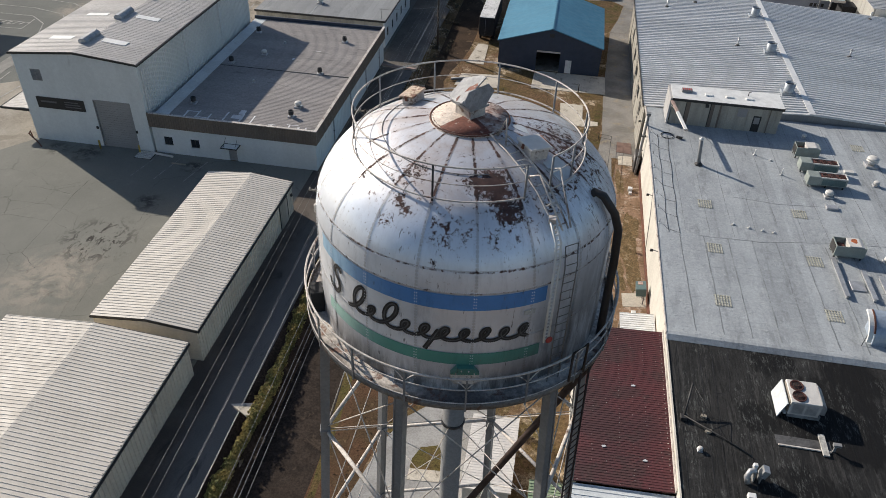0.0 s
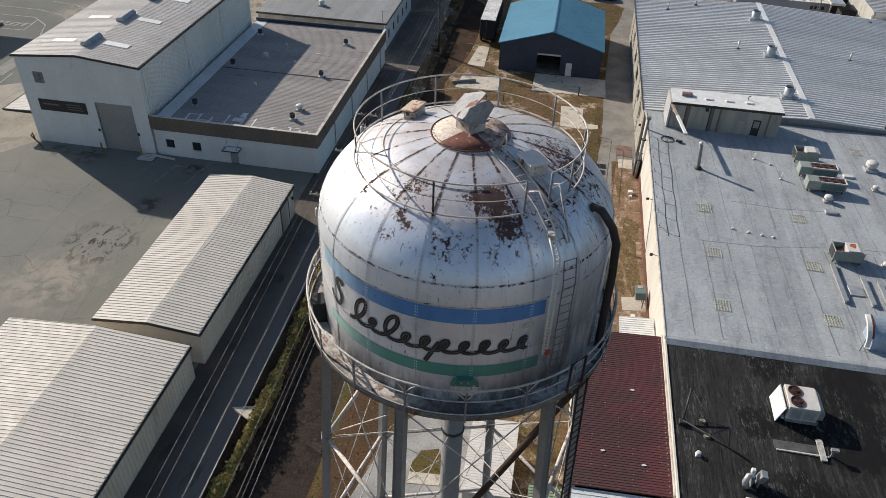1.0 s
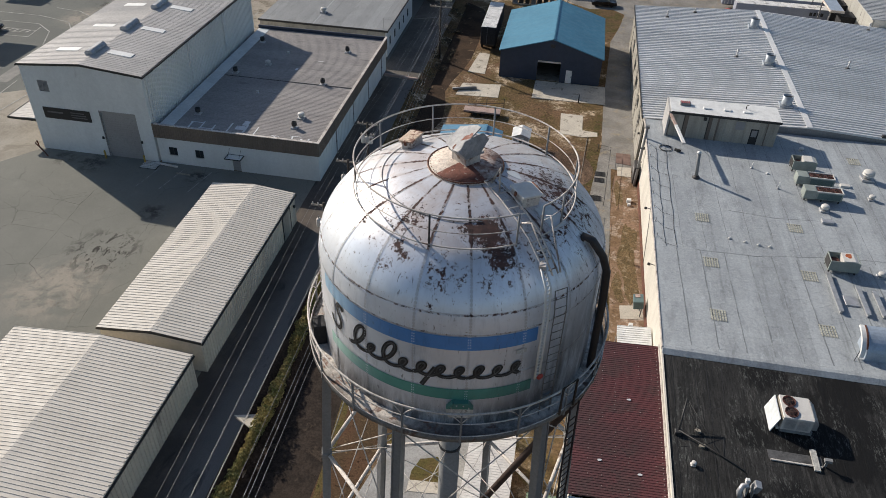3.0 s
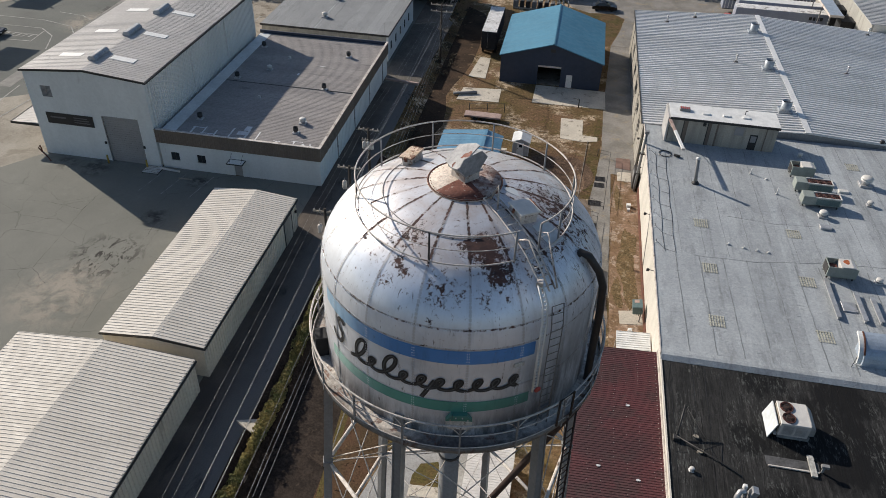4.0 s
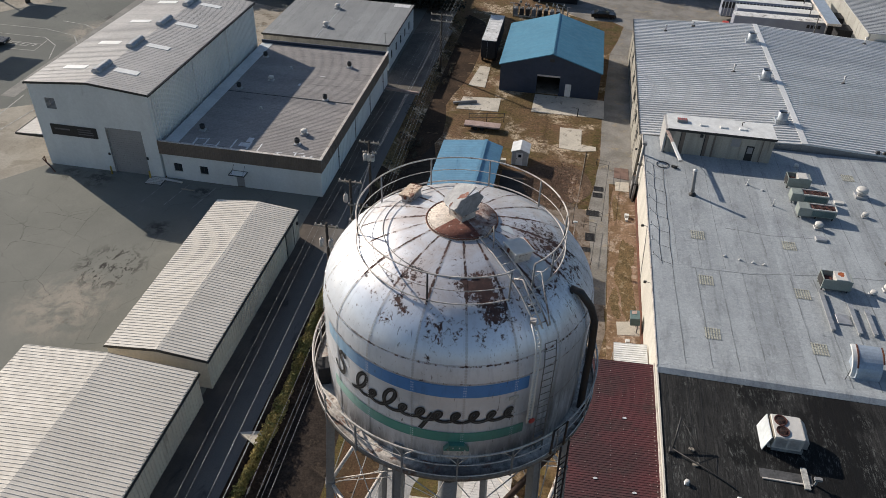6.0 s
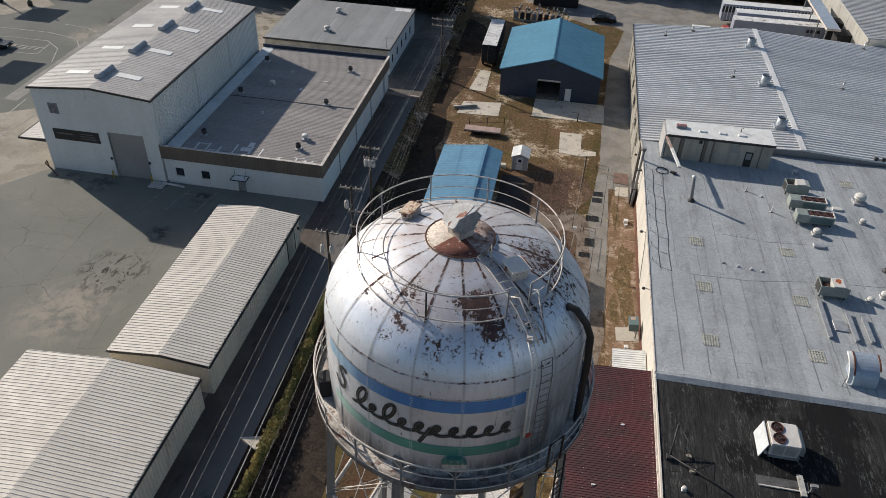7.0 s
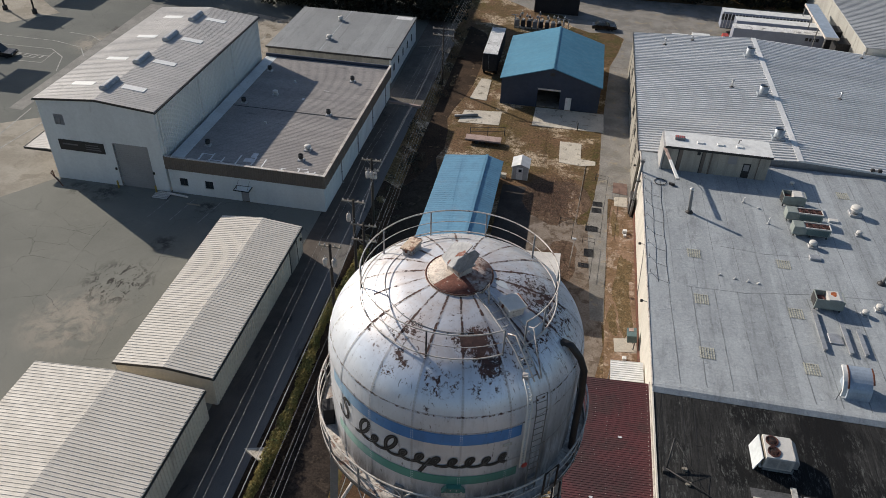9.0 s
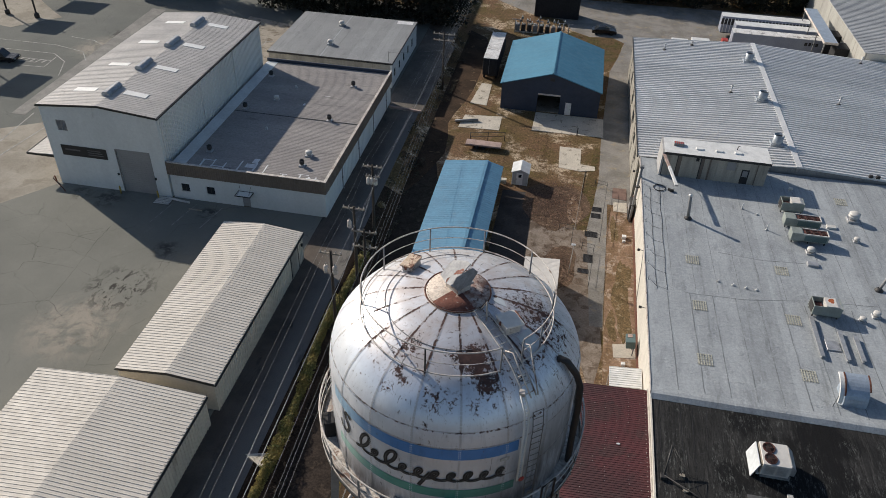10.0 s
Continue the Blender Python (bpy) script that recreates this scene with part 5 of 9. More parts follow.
def flat_building():
    X0, X1, Y0, Y1, P = -44.75, -25.0, 71.35, 103.8, 6.25
    h = thing("office_building", (X0, Y0, GL), "low white building with brown ribbed fascia and grey flat roof", "building")
    W, L, p = X1 - X0, Y1 - Y0, P - GL
    wins = [(1.25, 1.15, 2.3, 2.2), (4.55, 1.15, 5.6, 2.2)]
    door = (9.1, 0.0, 10.1, 2.1)
    part("wall", wall_with_holes(W, 3.5, wins + [door], 0.25), M_WALL_W, h, "white front wall")
    part("wall", ribbed_wall(W, 0.25, W, L, 0, 3.5, 3.5, 0.25, 0.6, 0.03, 0.06), M_WALL_W, h)
    part("wall", Mesh().box(0, L - 0.25, 0, W - 0.25, L, 3.5), M_WALL_W, h)
    for a, b, cc, d in wins:
        w = part("window", Mesh().box(a, 0.12, b, cc, 0.15, d), M_GLASS, h, "dark window")
        part("frame", Mesh().box(a, 0.08, b, a + 0.06, 0.19, d).box(cc - 0.06, 0.08, b, cc, 0.19, d).box(a + 0.06, 0.08, b, cc - 0.06, 0.19, b + 0.06).box(a + 0.06, 0.08, d - 0.06, cc - 0.06, 0.19, d).box((a + cc) / 2 - 0.025, 0.09, b + 0.06, (a + cc) / 2 + 0.025, 0.18, d - 0.06), M_TRIM, w)
        part("sill", Mesh().box(a - 0.05, -0.05, b - 0.06, cc + 0.05, 0.1, b), M_WALL_W, w)
    part("door", Mesh().box(door[0], 0.1, 0, door[2], 0.16, 2.1), M_DOOR_GREY, h)
    # ribbed fascia on front and side
    part("fascia", ribbed_wall(-0.2, -0.22, W + 0.22, -0.22, 3.45, p, p, 0.2, 0.30, 0.05, 0.13), M_BROWN, h, "brown ribbed metal fascia")
    part("fascia", ribbed_wall(W + 0.22, -0.02, W + 0.22, L, 3.45, p, p, 0.2, 0.30, 0.05, 0.13), M_BROWN, h, "brown ribbed metal fascia")
    part("soffit", Mesh().box(-0.2, -0.2, 3.4, W + 0.2, -0.01, 3.45), M_BROWN, h)
    part("parapet", Mesh().box(0.2, L - 0.2, 3.5, W + 0.02, L, p + 0.05), M_BLUE_WALL, h, "dark blue back parapet")
    cop = Mesh()
    cop.box(0.0, -0.3, p + 0.004, W + 0.3, 0.02, p + 0.06).box(W - 0.02, 0.02, p + 0.004, W + 0.3, L + 0.05, p + 0.06)
    part("coping", cop, M_STEEL_W, h, "pale metal coping")
    deck = Mesh().box(0.3, 0.02, 4.2, W - 0.02, L - 0.2, 4.72)
    roof = part("roof", deck, M_ROOF_FLAT, h, "grey ribbed roof deck")
    ribs = Mesh()
    n = 92
    for i in range(n):
        y = 0.25 + i * (L - 0.6) / n
        ribs.prism([(y, 4.722), (y + 0.17, 4.722), (y + 0.13, 4.745), (y + 0.04, 4.745)], 2.1, W - 0.25, Matrix(((0, 0, 1, 0), (1, 0, 0, 0), (0, 1, 0, 0), (0, 0, 0, 1))))
    part("rib", ribs, M_ROOF_FLAT, roof)["kind"] = "stuff"
    part("flashing", Mesh().box(0.3, 0.1, 4.724, 2.0, L - 0.3, 4.76), M_PALE_BLUE, h, "pale blue-grey metal valley flashing")
    part("joint", Mesh().box(2.1, 15.2, 4.775, W - 0.1, 15.32, 4.80), M_TRIM, roof, "dark roof joint")
    for i, (x, w, l) in enumerate(((3.7, 0.5, 1.9), (5.1, 0.3, 2.2), (6.6, 0.3, 1.7), (5.8, 1.3, 0.25), (8.4, 0.35, 2.6), (10.3, 0.4, 2.5), (9.9, 1.5, 0.6), (11.7, 0.3, 2.3), (14.2, 0.35, 0.8), (15.2, 0.7, 0.3), (16.3, 0.35, 1.2), (17.4, 0.5, 0.8), (18.3, 0.4, 0.9))):
        k = 0.5 * (i % 3) - 0.4
        q = Mesh().prism([(x, 0.32), (x + w * 0.55, 0.30 + 0.04 * k), (x + w * 0.5 + 0.1 * k, 0.32 + l * 0.55), (x + w * 0.45, 0.34 + l), (x - 0.03 + 0.05 * k, 0.33 + l * 0.97), (x + 0.02, 0.3 + l * 0.5)], 4.724, 4.752)
        part("patch", q, M_PATCH, roof, "pale sealant patch")
    for x, y, w, l in ((3.6, 2.1, 1.6, 0.14), (5.0, 0.9, 1.7, 0.16), (9.2, 1.5, 1.3, 0.9), (9.7, 2.6, 0.7, 1.1), (13.9, 1.0, 0.9, 0.12), (16.0, 1.4, 1.4, 0.12), (17.2, 0.7, 1.6, 0.14), (10.5, 19.0, 0.3, 0.6), (12.6, 22.5, 0.8, 0.12)):
        part("patch", Mesh().box(x, y, 4.746, x + w, y + l, 4.756), M_PATCH, roof, "pale sealant patch")
    for y in (78.1, 85.7, 93.3, 100.8):
        dp = part("downpipe", Mesh().tube([(W + 0.09, y - Y0, 3.44), (W + 0.09, y - Y0, 0.2), (W + 0.25, y - Y0, 0.08)], 0.065, 8), M_DOOR_GREY, h, "grey downpipe")
        part("clip", Mesh().box(W + 0.005, y - Y0 - 0.1, 1.7, W + 0.17, y - Y0 + 0.1, 1.76), M_TRIM, dp)
    # awning over the side door
    a = thing("awning", (X0 + 9.7, Y0, GL + 2.15), "small flat awning of pale sheet in a dark frame", "awning")
    fr = Mesh().box(-1.0, -1.2, 0.0, 1.0, -1.12, 0.1).box(-1.0, -0.06, 0.0, 1.0, -0.01, 0.1).box(-1.0, -1.12, 0.0, -0.92, -0.06, 0.1).box(0.92, -1.12, 0.0, 1.0, -0.06, 0.1)
    part("frame", fr, M_TRIM, a)
    part("sheet", Mesh().box(-0.92, -1.12, 0.03, 0.92, -0.06, 0.06), M_SKYLIGHT, a, "pale translucent sheet")
    for x in (-0.7, 0.7):
        part("stay", Mesh().tube([(x, -0.9, 0.1), (x, -0.01, 0.85)], 0.02, 6), M_TRIM, a)
    return X0, Y0


flat_building()


def mushroom(name, at, s, label, group, mat=None, flue=False, tilt=0.0):
    """A round roof ventilator: curb, neck, drum and cap."""
    t = thing(name, at, label, "roof vent", group)
    t.rotation_euler = (tilt, 0, 0)
    mat = mat or M_GALV
    part("curb", Mesh().box(-0.42 * s, -0.42 * s, 0, 0.42 * s, 0.42 * s, 0.16 * s, bevel=0.03), mat, t)
    part("neck", Mesh().lathe([(0.26 * s, 0.16 * s), (0.26 * s, 0.45 * s)], 16), mat, t)
    if flue:
        part("drum", Mesh().lathe([(0.30 * s, 0.35 * s), (0.34 * s, 0.42 * s), (0.34 * s, 0.9 * s), (0.30 * s, 0.9 * s), (0.28 * s, 0.55 * s)], 18), M_TRIM, t, "dark open drum")
    else:
        part("cap", Mesh().lathe([(0.36 * s, 0.40 * s), (0.42 * s, 0.42 * s), (0.42 * s, 0.50 * s), (0.37 * s, 0.51 * s), (0.37 * s, 0.58 * s), (0.41 * s, 0.59 * s), (0.40 * s, 0.66 * s), (0.30 * s, 0.74 * s), (0.02, 0.77 * s)], 20), M_AC_W, t, "pale spun metal cap")
    return t


ZF = GL + 4.72
for x, y, s, dark in ((-41.9, 98.4, 0.9, True), (-41.5, 87.6, 0.9, True), (-38.3, 91.1, 0.9, False), (-29.1, 97.9, 0.9, True), (-29.25, 86.9, 0.9, True), (-28.9, 77.3, 1.0, False), (-28.9, 74.8, 0.9, True), (-41.2, 75.5, 0.9, True), (-36.5, 82.6, 0.45, False), (-37.0, 95.5, 0.45, False)):
    mushroom("roof_vent", (x, y, ZF), s, "dark drum roof vent on a flat roof" if dark else "pale capped roof vent on a flat roof", "roof vents", flue=dark)


def far_office():
    X0, X1, Y0, Y1, T = -46.4, -26.0, 108.6, 127.2, 5.2
    h = thing("rear_office", (X0, Y0, GL), "low tan and white building with grey flat roof", "building")
    W, L, p = X1 - X0, Y1 - Y0, T - GL
    part("wall", Mesh().box(0, 0, 0, W - 0.25, 0.25, p), M_WALL_TAN, h, "tan front wall")
    part("wall", Mesh().box(0, 0.25, 0, 0.25, L, p), M_WALL_TAN, h)
    part("wall", Mesh().box(0.25, L - 0.25, 0, W - 0.25, L, p), M_WALL_TAN, h)
    holes = [(1.7 + 3.2 * i, 1.2, 2.7 + 3.2 * i, 2.6) for i in range(5)]
    m = wall_with_holes(L, p, holes, 0.25)
    rot = Matrix.Translation((W, 0, 0)) @ Matrix.Rotation(radians(90), 4, "Z")
    part("wall", m, M_WALL_W, h, "white side wall", rot)
    for a, b, c, d in holes:
        w = part("window", Mesh().box(a, 0.1, b, c, 0.14, d), M_GLASS, h, "dark window", rot)
        part("frame", Mesh().box(a, 0.06, b, a + 0.07, 0.16, d).box(c - 0.07, 0.06, b, c, 0.16, d).box(a + 0.07, 0.06, b, c - 0.07, 0.16, b + 0.07).box(a + 0.07, 0.06, d - 0.07, c - 0.07, 0.16, d), M_TRIM, w)
    part("roof", Mesh().box(-0.15, -0.15, p, W + 0.15, L + 0.15, p + 0.14), M_ROOF_FAR, h)
    part("joint", Mesh().box(8.6, -0.1, p + 0.14, 8.75, L + 0.1, p + 0.16), M_ROOF_GREY, h, "pale roof joint")
    part("fascia", Mesh().box(-0.2, -0.2, p - 0.1, W + 0.2, -0.15, p + 0.2).box(W + 0.15, -0.15, p - 0.1, W + 0.2, L + 0.15, p + 0.2), M_TRIM, h)
    part("patch", Mesh().box(W - 3.2, L - 1.6, p + 0.142, W - 0.4, L - 0.2, p + 0.15), M_PATCH, h)
    part("mast", Mesh().tube([(W - 0.6, 0.6, p + 0.14), (W - 0.6, 0.6, p + 1.9)], 0.035, 6).tube([(W - 1.0, 0.6, p + 1.7), (W - 0.2, 0.6, p + 1.7)], 0.02, 5), M_STEEL, h)


far_office()
for x, y in ((-38.2, 122.2), (-37.6, 113.6)):
    mushroom("roof_vent", (x, y, 5.34), 1.1, "pale capped roof vent on a grey roof", "roof vents")


# Blue workshop
def blue_building():
    X0, X1, Y0, Y1, E, R, C = -8.3, 6.9, 108.3, 125.5, 4.25, 6.6, -0.6
    h = thing("blue_workshop", (X0, Y0, 0), "navy metal workshop with a bright blue gabled roof", "building")
    W, L, c = X1 - X0, Y1 - Y0, C - X0
    door, man = (5.7, 0.0, 9.2, 3.2), (10.1, 0.0, 11.0, 2.05)
    part("wall", wall_with_holes(W, E, [door, man], 0.25, [(c, R - 0.05)]), M_BLUE_WALL, h)
    part("wall", ribbed_wall(W, 0.25, W, L, 0, E, E, 0.25, 0.9, 0.04), M_BLUE_WALL, h)
    part("wall", ribbed_wall(0, L, 0, 0.25, 0, E, E, 0.25, 0.9, 0.04), M_BLUE_WALL, h)
    part("wall", Mesh().prism([(0.25, 0), (W - 0.25, 0), (W - 0.25, E), (c, R - 0.05), (0.25, E)], L - 0.25, L, Matrix(((1, 0, 0, 0), (0, 0, 1, 0), (0, 1, 0, 0), (0, 0, 0, 1)))), M_BLUE_WALL, h)
    part("interior_floor", Mesh().box(0.25, 0.25, 0.0, W - 0.25, L - 0.25, 0.06), M_CONC_OLD, h)
    part("rolled_shutter", Mesh().box(door[0], -0.06, 2.95, door[2], 0.24, 3.2), M_STEEL_W, h, "raised pale shutter")
    dr = part("door", Mesh().box(man[0], 0.02, 0, man[2], 0.08, 2.05), M_WHITE, h, "white side door")
    part("handle", Mesh().box(man[2] - 0.15, -0.02, 0.98, man[2] - 0.08, 0.018, 1.1), M_TRIM, dr)
    part("vent", Mesh().box(c - 0.35, -0.04, R - 1.25, c + 0.35, -0.002, R - 0.75), M_TRIM, h)
    for ex in (-0.25, W + 0.25):
        zz = E - 0.04
        roof_side(h, "roof", (ex, -0.3, zz + 0.11), (0, L + 0.6, 0), (c - ex, 0, R - zz), 0.92, M_BLUE_ROOF, rib=0.004)
    cap = Mesh()
    a = math.atan2(R - E, c)
    for s in (-1, 1):
        cap.box(0 if s > 0 else -0.2, -0.3, 0, 0.2 if s > 0 else 0, L + 0.3, 0.02, Matrix.Translation((c, 0, R + 0.19)) @ Matrix.Rotation(s * a, 4, "Y"))
    part("ridge_cap", cap, M_BLUE_ROOF, h)


blue_building()


# Open blue shed
def blue_shed():
    X0, X1, Y0, Y1, E, R, C = -13.0, -5.2, 56.0, 85.8, 2.6, 3.3, -7.4
    h = thing("open_shed", (X0, Y0, 0), "long open shed with a pale blue ribbed roof", "shed")
    W, L, c = X1 - X0, Y1 - Y0, C - X0
    for ex in (0.0, W):
        roof_side(h, "roof", (ex, 0, E), (0, L, 0), (c - ex, 0, R - E), 0.45, M_BLUE_SHED, rib=0.009)
    part("ridge_cap", Mesh().box(c - 0.18, 0, R + 0.06, c + 0.18, L, R + 0.09), M_BLUE_SHED, h)
    for i in range(6):
        y = 0.3 + i * (L - 0.75) / 5
        for x in (0.3, W - 0.45):
            part("post", Mesh().box(x, y, 0, x + 0.15, y + 0.15, E - 0.08), M_BLUE_WALL, h)
        part("beam", Mesh().box(0.3, y + 0.02, E - 0.24, W - 0.3, y + 0.13, E - 0.1), M_BLUE_WALL, h)
    part("back_wall", ribbed_wall(0.1, L - 0.2, 0.1, 0.1, 0, E - 0.12, E - 0.12, 0.08, 0.9, 0.03), M_BLUE_SHED, h)
    part("end_wall", Mesh().box(0.2, L - 0.2, 0, W - 0.2, L - 0.12, E - 0.12), M_BLUE_SHED, h)


blue_shed()


def small_shed():
    h = thing("garden_shed", (-2.9, 86.0, 0), "small grey garden shed with a white gabled roof", "shed")
    yz = Matrix(((1, 0, 0, 0), (0, 0, 1, 0), (0, 1, 0, 0), (0, 0, 0, 1)))
    part("wall", Mesh().prism([(-1.05, 0), (1.05, 0), (1.05, 1.95), (0, 2.38), (-1.05, 1.95)], 0, 2.3, yz), M_SHED_GREY, h)
    for s in (-1, 1):
        part("roof", Mesh().box(0 if s > 0 else -1.28, -0.18, 0, 1.28 if s > 0 else 0, 2.5, 0.06, Matrix.Translation((0, 0, 2.42)) @ Matrix.Rotation(s * 0.389, 4, "Y")), M_WHITE, h)
    for x in (-1.07, 0.99):
        part("corner_trim", Mesh().box(x, -0.03, 0, x + 0.08, -0.002, 1.95), M_WHITE, h)
    d = part("door", Mesh().box(-0.5, -0.05, 0.05, 0.36, -0.002, 1.85), M_WHITE, h, "white door with a dark light")
    part("glass", Mesh().box(-0.22, -0.06, 1.2, 0.18, -0.051, 1.62), M_GLASS, d)
    part("handle", Mesh().box(-0.44, -0.09, 0.9, -0.38, -0.051, 1.05), M_TRIM, d)


small_shed()


def white_roof_hut(name, x0, x1, y0, y1, z, label, slope=0.06):
    h = thing(name, (x0, y0, 0), label, "shed", "white-roofed huts")
    W, L = x1 - x0, y1 - y0
    for a, b, c, d in ((0.15, 0.15, W - 0.15, 0.3), (0.15, L - 0.3, W - 0.15, L - 0.15), (0.15, 0.3, 0.3, L - 0.3), (W - 0.3, 0.3, W - 0.15, L - 0.3)):
        part("wall", Mesh().box(a, b, 0, c, d, z - 0.12), M_WALL_CREAM, h)
    roof_side(h, "roof", (0, 0, z), (0, L, 0), (W, 0, slope * W), 0.225, M_WARM_ROOF, "white ribbed sheet roof", rib=0.014)


white_roof_hut("pump_house", -2.05, 1.4, 31.0, 37.6, 3.0, "low hut with a white ribbed sheet roof")
white_roof_hut("store_hut", -0.45, 3.4, 60.5, 66.9, 2.7, "small hut with a white sheet roof")


# ---- factory along the lane ----
def factory():
    WX, RX = 11.45, 11.8
    h = thing("factory_building", (WX, 20, 0), "long cream factory with grey and black flat roofs", "building")
    part("wall", Mesh().box(0.6, 25.2, 0.9, 0.9, 65.5, 6.29), M_WALL_CREAM, h, "cream rendered side wall")
    part("wall", Mesh().box(0.6, -10, 0.9, 0.9, 25.2, 5.9), M_WALL_CREAM, h)
    part("plinth", Mesh().box(0.52, -10, 0, 0.9, 65.5, 0.9), M_RUST, h, "reddish brown brick plinth")
    part("roof", Mesh().box(0.42, 25.6, 6.3, 75, 65.6, 6.6), M_ROOF_GREY, h, "grey weathered membrane roof")
    part("roof", Mesh().box(0.47, -10, 6.0, 75, 25.2, 6.3), M_ROOF_BLACK, h, "black tarred roof with streaks")
    part("parapet", Mesh().box(0.35, -10, 5.5, 0.47, 25.04, 6.40), M_WALL_CREAM, h, "cream roof edge")

    def seam(pts, w, z, mat, name="lap_seam", t_=0.014):
        """A narrow wavering strip laid on the roof along the points."""
        m = Mesh()
        vs = []
        for (xa, ya), (xb, yb) in zip(pts, pts[1:]):
            k = max(2, int(math.hypot(xb - xa, yb - ya) / 0.9))
            for i in range(k + (1 if (xb, yb) == pts[-1] else 0)):
                u = i / k
                x, y = xa + (xb - xa) * u, ya + (yb - ya) * u
                o = 0.07 * noise.noise(Vector((x * 0.6, y * 0.6, 3.1)))
                ww = w * (0.7 + 0.7 * abs(noise.noise(Vector((x, y, 8.4)))))
                dxx, dyy = (ww / 2, 0) if abs(yb - ya) > abs(xb - xa) else (0, ww / 2)
                q = (x + o * (dxx > 0) - WX, y + o * (dyy > 0) - 20)
                vs += [(q[0] - dxx, q[1] - dyy, z), (q[0] + dxx, q[1] + dyy, z), (q[0] + dxx, q[1] + dyy, z + t_), (q[0] - dxx, q[1] - dyy, z + t_)]
        k = len(vs) // 4
        fs = [(4 * i + a, 4 * i + b, 4 * i + 4 + b, 4 * i + 4 + a) for i in range(k - 1) for a, b in ((0, 1), (1, 2), (2, 3), (3, 0))]
        part(name, m.add(vs, fs), mat, h)

    for i in range(20):
        x = 13.9 + 2.17 * i
        seam([(x + 0.25, 46.2), (x - 0.05, 59.4 + 0.1 * i)], 0.11, 6.598, M_SEAM)
        seam([(x + 0.6, 59.8 + 0.1 * i), (x + 0.4, 70.0), (x + 0.3, 85.2)], 0.05, 6.598, M_BLACK_ROOF_CURB)
    seam([(15.6, 59.5), (21.0, 59.6), (27.2, 60.8), (34.0, 61.4)], 0.07, 6.599, M_SEAM)
    seam([(19.5, 67.0), (24.0, 66.6), (29.5, 67.2)], 0.05, 6.599, M_BLACK_ROOF_CURB)
    for xa, xb, ya, yb in ((12.55, 12.40, 45.0, 28.0), (14.2, 14.05, 45.2, 28.0), (15.2, 14.9, 44.6, 33.0), (16.4, 16.1, 44.9, 40.5), (16.9, 16.6, 37.0, 28.0)):
        seam([(xa, ya), (xb, yb)], 0.05, 6.298, M_TAR, "tar_seam")
    for xa, xb, ya in ((13.25, 14.15, 39.75), (14.9, 15.75, 40.1), (12.5, 13.3, 36.1)):
        seam([(xa, ya), (xb, ya + 0.05)], 0.06, 6.299, M_TAR, "tar_seam")
    curb = Mesh().prism([(25.05, 6.2), (25.05, 6.33), (25.45, 6.60), (25.75, 6.625), (26.1, 6.604), (26.1, 6.2)], 0.42, 75, Matrix(((0, 0, 1, 0), (1, 0, 0, 0), (0, 1, 0, 0), (0, 0, 0, 1))))
    part("roof_step", curb, M_ROOF_GREY, h, "grey tarred flashing between roofs")
    part("edge_trim", Mesh().box(0.34, 25.6, 6.34, 0.42, 65.6, 6.66), M_STEEL_W, h)
    # high metal-roofed hall behind
    g = thing("hall_building", (RX, 86.0, 0), "large hall with a wide galvanised ribbed roof", "building")
    L, c = 40.5, 19.0
    part("wall", ribbed_wall(0, L, 0, 0.2, 0, 6.5, 6.5, 0.25, 2.0, 0.03, 0.1), M_WALL_HALL, g, "weathered tan panelled side wall")
    for y in range(6, 40, 6):
        part("joint", Mesh().box(-0.045, y, 0.3, -0.002, y + 0.14, 6.4), M_TRIM, g, "dark panel joint")
    part("wall", ribbed_wall(0.0, 0.0, c, 0.0, 6.0, 6.5, 7.4, 0.2, 0.5, 0.04), M_DOOR_GREY, g, "grey ribbed gable strip")
    part("wall", ribbed_wall(c, 0.0, 57.0, 0.0, 6.0, 7.4, 5.9, 0.2, 0.5, 0.04), M_DOOR_GREY, g, "grey ribbed gable strip")
    part("wall", Mesh().box(0.0, L - 0.2, 0, 38, L, 6.5), M_WALL_CREAM, g)
    roof_side(g, "roof", (-0.2, -0.1, 6.55), (0, L + 0.2, 0), (c + 0.2, 0, 0.95), 0.66, M_ROOF_GALV, "galvanised ribbed roof", rib=0.125)
    roof_side(g, "roof", (c + 38.2, -0.1, 5.6), (0, L + 0.2, 0), (-38.2, 0, 1.9), 0.66, M_ROOF_GALV, "galvanised ribbed roof", rib=0.125)
    part("ridge_strip", Mesh().box(c - 0.36, -0.2, 7.58, c + 0.36, L + 0.15, 7.65), M_ROOF_GALV, g, "pale metal ridge flashing")
    part("edge_trim", Mesh().box(-0.3, -0.1, 6.35, -0.2, L + 0.1, 6.68), M_TRIM, g)
    for y in (4.5, 9.5, 16.0, 22.5, 30.0):
        w = part("window", Mesh().box(-0.05, y, 3.1, -0.032, y + 1.3, 4.4), M_GLASS, g, "dark wall window")
        part("frame", Mesh().box(-0.07, y - 0.07, 3.03, -0.02, y, 4.47).box(-0.07, y + 1.3, 3.03, -0.02, y + 1.37, 4.47), M_TRIM, w)
